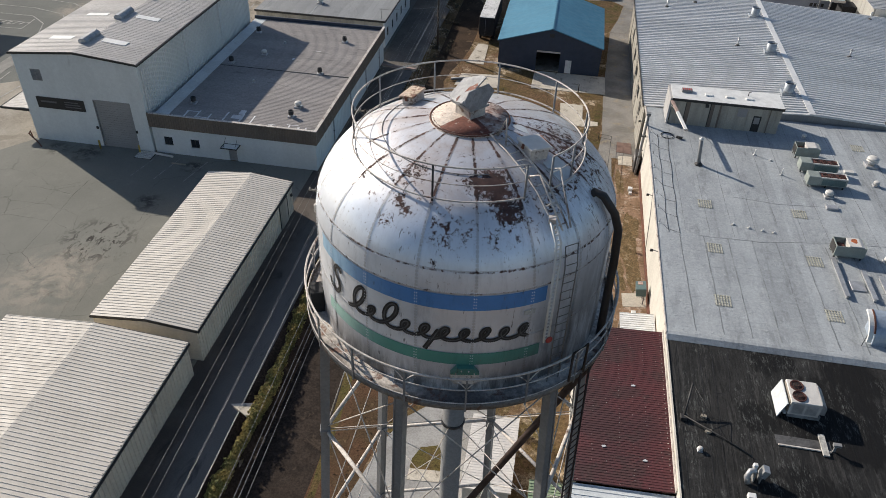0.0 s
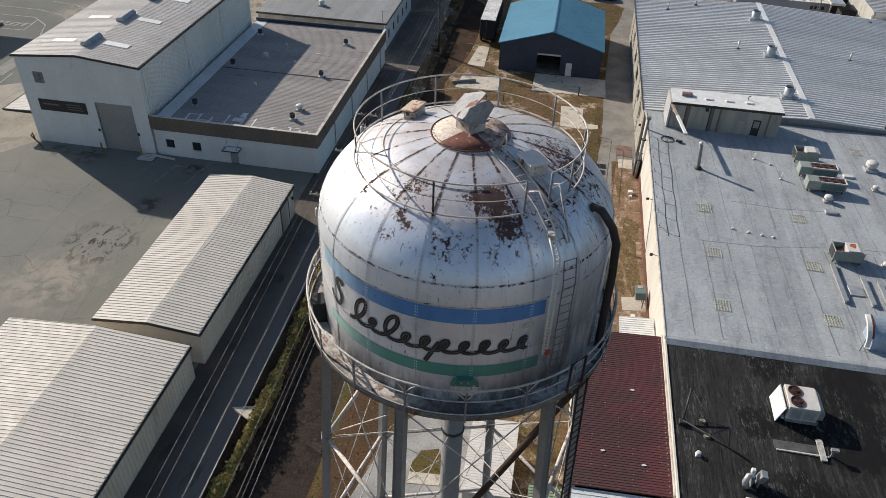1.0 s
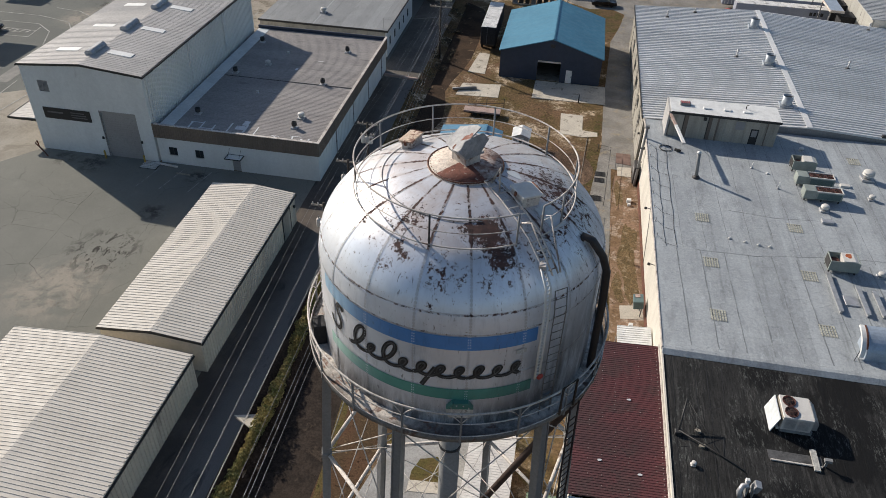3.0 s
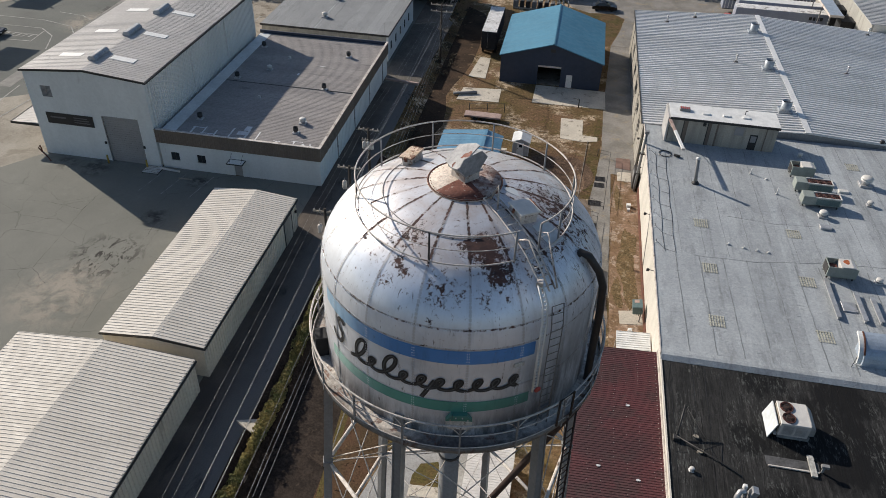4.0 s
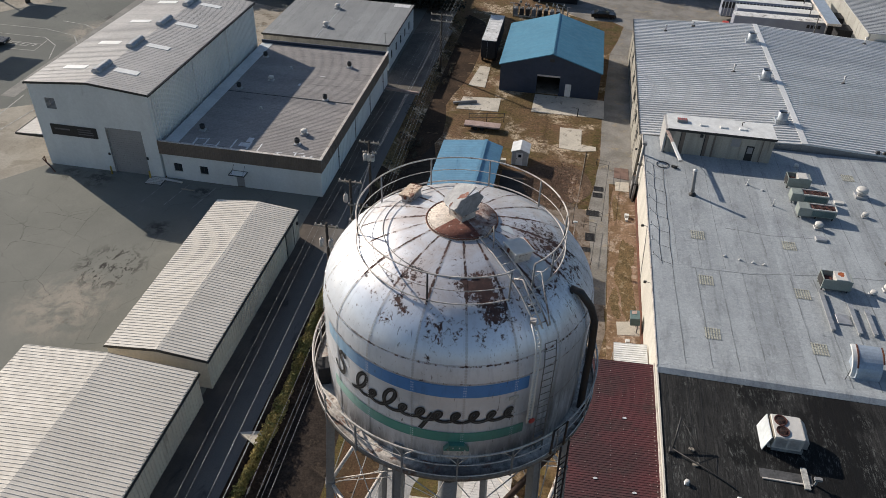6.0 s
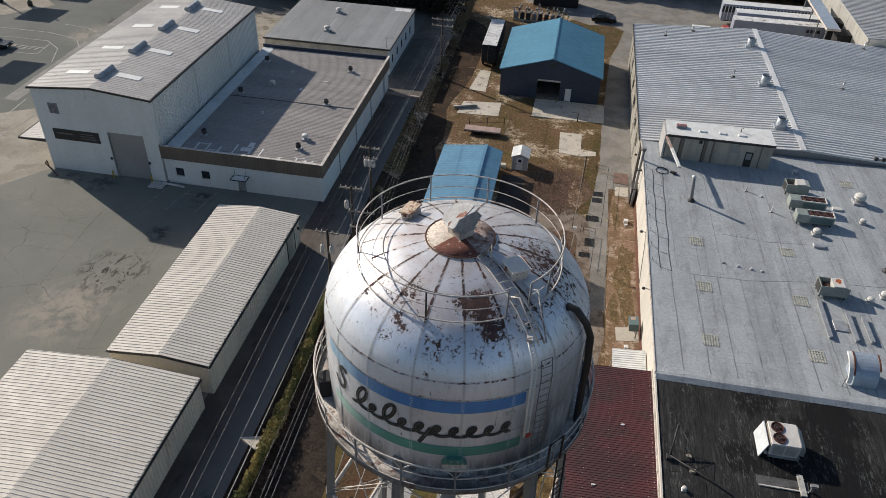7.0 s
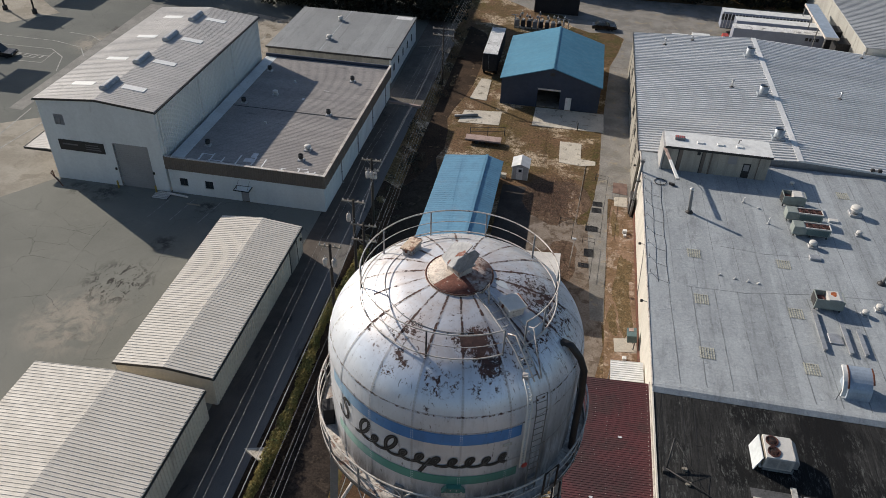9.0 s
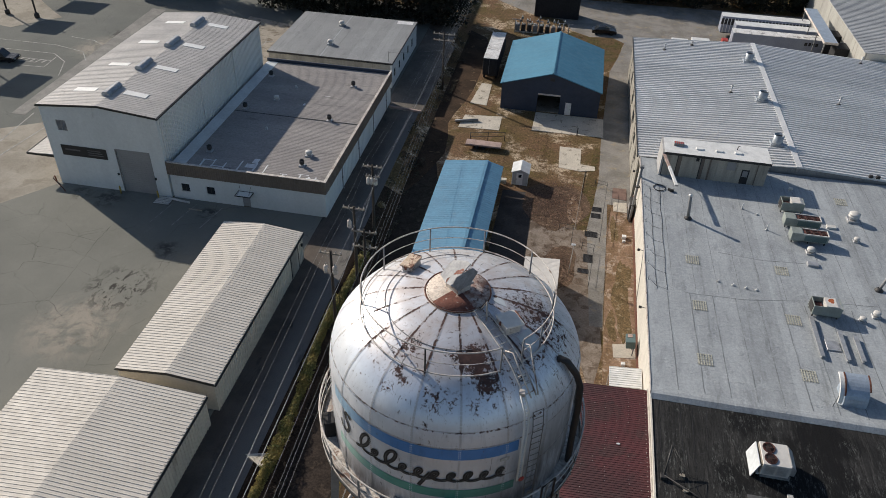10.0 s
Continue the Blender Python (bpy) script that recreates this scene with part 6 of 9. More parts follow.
    for x, y in ((29.1, 118.7), (29.05, 104.5), (29.0, 91.4)):
        v = thing("ridge_fan", (x, y, 7.42), "galvanised upblast fan drum on a hall roof", "roof vent", "ridge fans")
        part("curb", Mesh().box(-1.0, -0.85, 0, 1.0, 0.85, 0.45, bevel=0.04), M_GALV_BLUE, v)
        part("drum", Mesh().lathe([(0.80, 0.45), (0.72, 0.6), (0.78, 1.75), (0.72, 1.75), (0.66, 0.9)], 24), M_GALV_BLUE, v)
        part("damper", Mesh().lathe([(0.66, 1.0), (0.66, 1.05), (0.05, 1.12)], 20), M_TRIM, v, "dark fan mouth")
        part("strap", Mesh().box(-0.78, -0.04, 1.6, 0.78, 0.04, 1.68), M_TRIM, v)
        v.scale = (0.82, 0.82, 0.85)
    for x, y, hgt in ((16.5, 121.8, 0.9), (25.1, 106.6, 1.0), (40.1, 106.7, 1.0), (47.5, 124.5, 1.0), (21.0, 124.5, 0.5), (43.5, 93.0, 0.5)):
        z = 6.62 + (x - 11.6) * 0.05 if x < 30.8 else 7.55 - (x - 30.8) * 0.0497
        t = thing("roof_pipe", (x, y, z), "thin galvanised vent pipe on a ribbed roof", "pipe", "roof pipes")
        part("flashing", Mesh().lathe([(0.3, -0.05), (0.3, 0.05), (0.14, 0.2)], 12), M_TRIM, t)
        part("pipe", Mesh().tube([(0, 0, 0), (0, 0, hgt)], 0.12, 10), M_GALV, t)
        part("hat", Mesh().lathe([(0.2, hgt), (0.2, hgt + 0.08), (0.02, hgt + 0.2)], 12), M_GALV, t)
    t = thing("floodlight", (39.6, 86.15, 7.13), "pair of dark floodlights on the roof edge", "lamp")
    part("bracket", Mesh().box(-0.6, -0.05, 0, 0.6, 0.05, 0.08), M_TRIM, t)
    for x in (-0.42, 0.42):
        part("lamp_head", Mesh().box(x - 0.22, -0.3, 0.1, x + 0.22, 0.05, 0.45, bevel=0.05), M_TRIM, t)
    # stair house on the grey roof
    p = thing("stair_house", (14.2, 81.85, 6.6), "tan panelled stair house with a pale flat roof", "building")
    W, D, H = 12.0, 3.6, 3.05
    hol = [(9.1, 0.0, 10.0, 1.95)]
    part("wall", wall_with_holes(W, H, hol, 0.15), M_WALL_TAN, p)
    for i, x in enumerate((0.5, 1.5, 2.5, 4.2, 5.1, 6.2, 8.4, 10.6, 11.5)):
        part("batten", Mesh().box(x, -0.05, 0.0, x + 0.09, -0.003, H), M_TRIM if i in (1, 3) else M_WALL_TAN, p)
    for x, w in ((1.6, 0.42), (4.3, 0.36), (5.25, 0.2), (10.72, 0.12)):
        part("dark_panel", Mesh().box(x, -0.03, 0.0, x + w, -0.002, H - 0.13), M_BROWN, p, "dark weathered wall strip")
    part("wall", Mesh().box(0, 0.15, 0, 0.15, D, H), M_WALL_CREAM, p)
    part("wall", Mesh().box(W - 0.15, 0.15, 0, W, D, H), M_WALL_CREAM, p)
    part("wall", Mesh().box(0.15, D - 0.15, 0, W - 0.15, D, H), M_WALL_CREAM, p)
    part("roof", Mesh().box(-0.1, -0.2, H, W + 0.15, D + 0.1, H + 0.16), M_WHITE, p, "pale flat roof")
    part("roof_edge", Mesh().box(-0.1, -0.24, H - 0.12, W + 0.15, -0.2, H + 0.18), M_TRIM, p)
    dr = part("door", Mesh().box(9.1, 0.04, 0, 10.0, 0.1, 1.95), M_TRIM, p, "dark framed door with a light")
    part("glass", Mesh().box(9.25, 0.02, 0.95, 9.85, 0.039, 1.75), M_DOOR_GREY, dr)
    part("louvre", Mesh().box(7.3, -0.04, 1.7, 8.3, -0.004, 2.7), M_DOOR_GREY, p)
    part("wall_lamp", Mesh().box(3.65, -0.2, 2.45, 4.0, -0.004, 2.8, bevel=0.04), M_TRIM, p)
    part("end_trim", Mesh().box(-0.32, -0.12, 0, -0.104, D, H + 0.1), M_SHED_GREY, p, "pale end wall cladding")
    for x in (3.6, 5.9, 8.1):
        part("roof_hatch", Mesh().box(x, 1.2, H + 0.16, x + 0.8, 1.7, H + 0.3, bevel=0.03), M_WHITE, p)
    u = part("roof_unit", Mesh().box(1.0, 1.6, H + 0.16, 2.2, 2.3, H + 0.46, bevel=0.04), M_STEEL, p, "grey box with a red grille")
    for k in range(5):
        part("grille_bar", Mesh().box(1.10 + k * 0.22, 1.68, H + 0.461, 1.19 + k * 0.22, 2.22, H + 0.49), M_RED, u, "faded red bar")
    part("flue", Mesh().tube([(8.5, 2.4, H + 0.1), (8.5, 2.4, H + 0.6), (8.7, 2.3, H + 0.68)], 0.05, 8), M_TRIM, p)
    b = thing("wall_boom", (14.05, 81.88, 9.45), "white steel boom with a faded red end on the wall", "boom")
    end = Vector((1.05, -6.9, -0.1))
    m = look(Vector((0, 0, 0)), end)
    n = end.length
    part("beam", Mesh().box(-0.15, -0.1, -n, 0.15, 0.1, -n * 0.42), M_WHITE, b, "", m)
    part("root", Mesh().box(-0.14, -0.09, -n * 0.42, 0.14, 0.09, 0), M_DECK, b, "faded red root", m)
    part("tip_plate", Mesh().box(-0.21, -0.12, -n - 0.03, 0.21, 0.12, -n - 0.002), M_STEEL_W, b, "", m)
    part("stay", Mesh().tube([(0, 0.1, -0.6), end * 0.45], 0.03, 6), M_STEEL, b)


factory()


# Red sheet roof between tower and factory
def red_roof():
    X0, X1, Y0, Y1, Z = 5.0, 11.79, 31.3, 46.4, 5.4
    h = thing("red_roofed_store", (X0, Y0, 0), "store with a dark red ribbed sheet roof", "building")
    W, L = X1 - X0, Y1 - Y0
    part("wall", Mesh().box(0.3, 0.3, 0, 0.5, L - 0.3, Z - 0.15), M_WALL_CREAM, h)
    part("wall", Mesh().box(0.5, L - 0.5, 0, W - 0.02, L - 0.3, Z - 0.15), M_WALL_CREAM, h)
    roof_side(h, "roof", (0, 0, Z), (0, L, 0), (W, 0, 0.35), 0.215, M_REDROOF, "dark red ribbed sheets with pale screws", rib=0.025)
    rnd = random.Random(3)
    s = Mesh()
    for i in range(int(L / 0.43)):
        for k in range(7):
            if rnd.random() < 0.4:
                x = 0.5 + k * 0.92 + rnd.uniform(-0.03, 0.03)
                y = 0.03 + i * 0.43
                z = Z + 0.085 + 0.35 * x / W
                s.box(x - 0.016, y - 0.012, z, x + 0.02, y + 0.02, z + 0.015)
    for i in range(34):
        y = 0.25 + i * 0.45
        s.box(W - 0.33, y, Z + 0.41, W - 0.28, y + 0.05, Z + 0.43)
    part("screws", s, M_STEEL_W, h, "pale roofing screws")["kind"] = "stuff"
    part("edge_flashing", Mesh().box(W - 0.10, 0, Z + 0.3, W - 0.01, L, Z + 0.62), M_STEEL_W, h)
    for x, y in ((4.3, 8.9), (2.2, 3.0), (4.9, 2.2)):
        part("patch", Mesh().prism(blob(x, y, 0.16, 0.09, 9, int(x * 10)), Z + 0.36 * x / W + 0.06, Z + 0.36 * x / W + 0.095), M_PATCH, h)
    g = thing("pale_roofed_store", (X0 + 0.2, 20.5, 0), "store with a pale ribbed metal roof", "building")
    part("wall", Mesh().box(0.2, 0, 0, 0.4, 10.5, 5.0), M_WALL_TAN, g)
    roof_side(g, "roof", (0, 0, 5.15), (0, 10.75, 0), (6.55, 0, 0.3), 0.42, M_PALE_BLUE, rib=0.04)
    e = thing("green_lean_to", (2.55, 26.0, 0), "low lean-to with a faded green ribbed roof", "shed")
    roof_side(e, "roof", (0, 0, 2.9), (0, 6.6, 0), (2.4, 0, 0.1), 0.24, M_GREEN_SHEET, rib=0.04)
    for y in (0.2, 3.2, 6.2):
        part("post", Mesh().box(0.1, y, 0, 0.2, y + 0.1, 2.8), M_STEEL, e)
    part("back_wall", Mesh().box(2.3, 0.0, 0, 2.36, 6.6, 2.9), M_GREEN_SHEET, e)
    k = thing("tin_awning", (8.98, 49.35, 0), "white corrugated awning by the wall", "awning")
    roof_side(k, "sheet", (0, 0, 2.6), (0, 2.5, 0), (2.95, 0, 0.25), 0.28, M_WHITE, rib=0.04)
    for y in (0.1, 2.3):
        part("post", Mesh().box(0.1, y, 0, 0.2, y + 0.1, 2.52), M_STEEL_W, k)


red_roof()


# ---- water tower ----
TR, ZB = 4.6, 29.95
DOME = [(4.6, 33.65), (4.585, 33.95), (4.53, 34.3), (4.40, 34.68), (4.18, 35.05), (3.86, 35.42), (3.45, 35.74), (2.9, 36.03), (2.2, 36.28), (1.6, 36.43), (1.15, 36.52)]


def dome_r(z):
    for (r0, z0), (r1, z1) in zip(DOME, DOME[1:]):
        if z0 <= z <= z1:
            return r0 + (r1 - r0) * (z - z0) / (z1 - z0)
    return TR


def dome_z(r):
    for (r0, z0), (r1, z1) in zip(DOME, DOME[1:]):
        if r1 <= r <= r0:
            return z0 + (z1 - z0) * (r0 - r) / (r0 - r1)
    return 36.52


def fine(prof, k=3):
    """A smoother profile through the same points."""
    out = []
    n = len(prof)
    for i in range(n - 1):
        p0, p1, p2, p3 = (Vector(prof[max(i - 1, 0)]), Vector(prof[i]), Vector(prof[i + 1]), Vector(prof[min(i + 2, n - 1)]))
        for j in range(k):
            t = j / k
            q = 0.5 * (2 * p1 + (p2 - p0) * t + (2 * p0 - 5 * p1 + 4 * p2 - p3) * t * t + (3 * p1 - p0 - 3 * p2 + p3) * t ** 3)
            out.append((q.x, q.y))
    return out + [prof[-1]]


def on(a, r, z):
    a = radians(a)
    return (r * math.cos(a), r * math.sin(a), z)


def arc(r, z, a0, a1, n):
    return [on(a0 + (a1 - a0) * i / n, r, z) for i in range(n + 1)]


def water_tower():
    t = thing("water_tower", (TX, TY, 0), "old riveted water tower with peeling pale paint, blue and green stripes", "water tower")
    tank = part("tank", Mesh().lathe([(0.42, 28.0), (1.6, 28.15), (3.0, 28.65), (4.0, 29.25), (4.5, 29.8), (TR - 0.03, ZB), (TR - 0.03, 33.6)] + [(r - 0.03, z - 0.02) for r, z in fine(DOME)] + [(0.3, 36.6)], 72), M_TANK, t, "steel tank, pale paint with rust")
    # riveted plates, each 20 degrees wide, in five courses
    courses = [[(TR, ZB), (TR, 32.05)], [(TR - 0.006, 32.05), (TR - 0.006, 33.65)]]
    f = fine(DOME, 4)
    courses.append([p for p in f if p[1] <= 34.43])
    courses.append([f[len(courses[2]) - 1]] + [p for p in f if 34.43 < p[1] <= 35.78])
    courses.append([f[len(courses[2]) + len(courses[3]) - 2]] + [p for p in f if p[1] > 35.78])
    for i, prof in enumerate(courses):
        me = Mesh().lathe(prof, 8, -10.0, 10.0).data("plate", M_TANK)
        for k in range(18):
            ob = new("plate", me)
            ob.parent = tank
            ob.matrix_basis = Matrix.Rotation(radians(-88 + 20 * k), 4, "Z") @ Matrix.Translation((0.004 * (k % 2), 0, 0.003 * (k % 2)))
    # lap strips with rivets
    def along_lap(prof, off):
        return [(r + off * 0.9, z + off * 0.4) for r, z in prof]
    shell = [(TR, ZB + 0.1), (TR, 31.0), (TR, 32.0), (TR, 33.0)] + f
    lap = Mesh()
    for r_off, side in ((0.008, 0.042),):
        vs = []
        for r, z in shell:
            w = math.degrees(side / max(r, 0.5))
            vs += [on(-w, r + r_off, z + r_off * 0.5), on(w, r + r_off, z + r_off * 0.5)]
        lap.add(vs, [(2 * i, 2 * i + 1, 2 * i + 3, 2 * i + 2) for i in range(len(shell) - 1)], True)
    me = lap.data("lap_seam", M_LAP)
    for k in range(18):
        ob = new("lap_seam", me)
        ob.parent = tank
        ob.matrix_basis = Matrix.Rotation(radians(-78 + 20 * k), 4, "Z")
    for z in (32.05, 33.77, 34.42):
        r = dome_r(z) + 0.01
        part("ring_seam", Mesh().lathe([(r - 0.006, z - 0.04), (r + 0.001, z - 0.03), (r - 0.001, z + 0.03), (r - 0.012, z + 0.04)], 90, cap=False), M_LAP, tank)
    riv = Mesh()
    def rivet(a, r, z, s=0.016):
        c = Vector(on(a, r, z))
        n = Vector(on(a, 1, 0)) if z < 34 else (Vector(on(a, 0.8, 0)) + Vector((0, 0, 0.6))).normalized()
        u = Vector((-math.sin(radians(a)), math.cos(radians(a)), 0))
        v = n.cross(u)
        riv.add([c + u * s, c + v * s, c - u * s, c - v * s, c + n * s * 1.1], [(0, 1, 4), (1, 2, 4), (2, 3, 4), (3, 0, 4)], True)
    for k in range(18):
        a = -78 + 20 * k
        if -165 < ((a + 180) % 360) - 180 < 15:
            z = ZB + 0.2
            while z < 36.3:
                r = dome_r(z) if z > 33.65 else TR
                for s in (-0.03, 0.03):
                    rivet(a + math.degrees(s / r), r + 0.012, z, 0.024)
                z += 0.105 if z < 35 else 0.055
    for z in (32.02, 33.80, 34.39):
        for i in range(260):
            rivet(-170 + i * 0.72, dome_r(z) + 0.010, z, 0.022)
    part("rivets", riv, M_TANK, tank, "rows of rivet heads")["kind"] = "stuff"
    # painted bands, a paint film proud of the shell
    def band(name, z0, z1, a0, a1, mat, label, off=0.016):
        n = int((a1 - a0) / 1.5)
        vs = []
        for i in range(n + 1):
            a = a0 + (a1 - a0) * i / n
            vs += [on(a, dome_r(z0) + off, z0), on(a, dome_r(z1) + off, z1)]
        return part(name, Mesh().add(vs, [(2 * i, 2 * i + 2, 2 * i + 3, 2 * i + 1) for i in range(n)], True), mat, tank, label)
    band("blue_stripe", 33.2, 33.72, -146, -52.6, M_STRIPE_BLUE, "faded blue painted stripe")
    band("green_stripe", 31.16, 31.60, -142, -52.6, M_STRIPE_GREEN, "faded green painted stripe")
    # a painted mark: plain looping strokes between the stripes
    def stroke(pts, w, off, mat):
        vs = []
        for i, (a, z) in enumerate(pts):
            a0, z0 = pts[max(i - 1, 0)]
            a1, z1 = pts[min(i + 1, len(pts) - 1)]
            dx_, dz = radians(a1 - a0) * TR, z1 - z0
            l = math.hypot(dx_, dz) or 1
            nx, nz = -dz / l * w / 2, dx_ / l * w / 2
            vs += [on(a + math.degrees(nx / TR), TR + off, z + nz), on(a - math.degrees(nx / TR), TR + off, z - nz)]
        part("stroke", Mesh().add(vs, [(2 * i, 2 * i + 1, 2 * i + 3, 2 * i + 2) for i in range(len(pts) - 1)], True), mat, mark)
    mark = part("painted_mark", Mesh().add([on(-100, TR - 0.01, 31.9), on(-99.6, TR - 0.01, 31.9), on(-99.6, TR - 0.01, 31.95)], [(0, 1, 2)]), M_MARK, tank, "plain black looping painted mark")
    beat = [0.95, 0.44, 0.90, 0.42, 0.46, 0.44, 0.42, 0.46, 0.40, 0.42]
    loops, n = [], 340
    for i in range(n + 1):
        s = i / n
        th = s * 2 * math.pi * 10
        k = beat[min(int(s * 10), 9)]
        up = k * (1 - math.cos(th)) / 2
        loops.append((-127.5 + 69.5 * s + (1.6 + 2.2 * k) * math.sin(th) + 4.6 * up, 32.08 + up))
    swirl = [(-131.2, 32.98), (-133.4, 33.14), (-135.4, 33.0), (-134.9, 32.78), (-133.0, 32.56), (-132.9, 32.32), (-135.2, 32.14), (-138.4, 32.22), (-139.8, 32.46)]
    tall = [fine(swirl, 5), [(-94.6 + 0.45 * i, 31.64 + 0.073 * i) for i in range(12)]]
    for pts in [loops] + tall:
        stroke(pts, 0.145, 0.019 if pts is loops else 0.0215, M_MARK)
        stroke(pts, 0.035, 0.0235 if pts is loops else 0.0255, M_MARK_IN)
    # manhole plate on the shell
    mh = part("manhole_cover", Mesh().prism([(-0.30, -0.34), (0.30, -0.34), (0.40, -0.18), (0.40, 0.06), (0.24, 0.28), (-0.24, 0.28), (-0.40, 0.06), (-0.40, -0.18)], 0, 0.16, Matrix.Translation(on(-80, TR, 30.86)) @ Matrix.Rotation(radians(10), 4, "Z") @ Matrix(((1, 0, 0, 0), (0, 0, -1, 0), (0, 1, 0, 0), (0, 0, 0, 1)))), M_STEEL_W, tank, "bolted manhole plate with a green top")
    part("painted_top", Mesh().prism([(-0.41, 0.05), (0.41, 0.05), (0.24, 0.29), (-0.24, 0.29)], 0.0, 0.17, Matrix.Translation(on(-80, TR, 30.86)) @ Matrix.Rotation(radians(10), 4, "Z") @ Matrix(((1, 0, 0, 0), (0, 0, -1, 0), (0, 1, 0, 0), (0, 0, 0, 1)))), M_STRIPE_GREEN, mh)
    for i in range(10):
        part("bolt", Mesh().lathe([(0.022, 0), (0.022, 0.03), (0.004, 0.034)], 6, m=Matrix.Translation(on(-80, TR, 30.86)) @ Matrix.Rotation(radians(10), 4, "Z") @ Matrix(((1, 0, 0, 0), (0, 0, -1, 0), (0, 1, 0, 0), (0, 0, 0, 1))) @ Matrix.Translation((0.33 * math.cos(i * 0.628), 0.25 * math.sin(i * 0.628) - 0.04, 0.17))), M_STEEL_W, mh)
    part("red_disc", Mesh().lathe([(0.11, 0), (0.11, 0.03), (0.02, 0.035)], 16, m=Matrix.Translation(on(-51.5, TR + 0.28, 31.9)) @ Matrix.Rotation(radians(-51.5), 4, "Z") @ Matrix.Rotation(radians(90), 4, "Y")), M_RED, t, "small red disc on the ladder")
    def decal(a, z, w, hh, mat, lab):
        n, vs = 4, []
        for i in range(n + 1):
            q = a + math.degrees((i / n - 0.5) * w / TR)
            vs += [on(q, TR + 0.02, z - hh / 2), on(q, TR + 0.02, z + hh / 2)]
        part("smudge", Mesh().add(vs, [(2 * i, 2 * i + 2, 2 * i + 3, 2 * i + 1) for i in range(n)], True), mat, tank, lab)
    decal(-58.5, 32.93, 0.34, 0.16, M_LINE, "small plain painted bar")
    # centre cap and vent hood
    cap = part("roof_cap", Mesh().lathe([(1.18, 36.50), (1.18, 36.56), (0.6, 36.64), (0.02, 36.68)], 48), M_CAP, t, "flaking red and white centre plate")
    for a0, a1, mat, lab in ((-132, -50, M_CAP_RED, "red oxide cap plate"), (-50, 62, M_CAP_DARK, "rust-mottled pale cap plate")):
        part("cap_plate", Mesh().lathe([(1.12, 36.585), (1.12, 36.60), (0.6, 36.66), (0.02, 36.70)], 16, a0, a1), mat, cap, lab)
    part("cap_rim", Mesh().tube(arc(1.15, 36.555, 0, 357, 60), 0.032, 6, True), M_RUST, cap)
    for i in range(40):
        part("rim_bolt", Mesh().lathe([(0.017, 0), (0.015, 0.016), (0.003, 0.02)], 6, m=Matrix.Translation(on(i * 9, 1.08, 36.59))), M_CAP_RED, cap)
    hm = pose(0, 0, 0, 0, 0, 48)
    hood = part("vent_box", Mesh().box(-0.26, -0.30, 36.58, 0.30, 0.36, 36.98, hm), M_STEEL_W, t, "square vent neck")
    part("neck_frame", Mesh().box(-0.36, -0.39, 36.98, 0.36, 0.42, 37.05, hm), M_VENT, hood, "dark frame under the hood")
    lean = lambda x, y, o=0.0: (x - 0.66 * o, y - 0.30 * o, 37.62 + 0.66 * x + 0.30 * y + o)
    wing = [(-0.62, -0.06), (-0.36, -0.50), (-0.14, -0.72), (0.0, -0.56), (0.42, -0.10), (0.28, 0.08), (-0.26, 0.38)]
    k = len(wing)
    part("plate", Mesh().add([lean(x, y, o) for o in (0.0, 0.03) for x, y in wing], [tuple(range(k - 1, -1, -1)), tuple(range(k, 2 * k))] + [(i, (i + 1) % k, k + (i + 1) % k, k + i) for i in range(k)]), M_HOOD, hood, "pale sunlit hood plate")
    for x, y, a, b, q in ((0.04, -0.28, 0.13, 0.09, 12), (0.17, -0.24, 0.06, 0.06, 17), (-0.30, -0.42, 0.05, 0.07, 15)):
        pts = blob(x, y, a, b, 18, q, 0.55)
        part("rust_patch", Mesh().add([lean(px, py, 0.034) for px, py in pts], [tuple(range(18))]), M_CAP_RED, hood, "red rust patch")
    m = hm @ Matrix(((1, 0, 0, 0), (0, 0, -1, -0.39), (0, 1, 0, 0), (0, 0, 0, 1)))
    part("plate", Mesh().prism([(-0.36, 37.03), (0.22, 37.05), (0.51, 37.42), (0.28, 37.68), (-0.43, 37.62), (-0.62, 37.31)], -0.015, 0.015, m), M_VENT, hood, "upright grey hood plate")
    # pale paint in the hood's shadow; the sky's blue is in its colour
    part("bare_patch", Mesh().prism(blob(0, 0, 0.27, 0.15, 16, 33, 0.35), 0, 0.012, Matrix.Translation((1.50, -0.14, dome_z(1.5) - 0.004)) @ Matrix.Rotation(0.26, 4, "Y")), M_PALE_BLUE, t, "pale paint patch tinted for sky-lit shade")
    for x, y, yaw, hw, label in ((-1.93, 1.27, -20, 0.26, "rusty-topped roof hatch"), (1.92, -1.12, -50, 0.36, "stained roof hatch")):
        r = math.hypot(x, y)
        z = dome_z(r)
        m = Matrix.Translation((x, y, z + 0.05)) @ Matrix.Rotation(0.14 if x > 0 else -0.14, 4, "Y") @ Matrix.Rotation(radians(yaw), 4, "Z")
        hb = part("roof_hatch", Mesh().box(-hw + 0.05, -0.32, -0.2, hw - 0.05, 0.32, 0.23, bevel=0.02), M_STEEL_W, t, label, m)
        part("lid", Mesh().box(-hw, -0.37, 0.232, hw, 0.37, 0.29, bevel=0.015), M_LID if x < 0 else M_WARM_ROOF, hb, "rust-stained tan lid" if x < 0 else "pale dirty lid")
        part("hasp", Mesh().box(-0.04, -0.41, 0.14, 0.04, -0.372, 0.27), M_RUST, hb)
        part("hinge", Mesh().tube([(-hw + 0.06, 0.39, 0.26), (hw - 0.06, 0.39, 0.26)], 0.035, 6), M_RUST, hb)
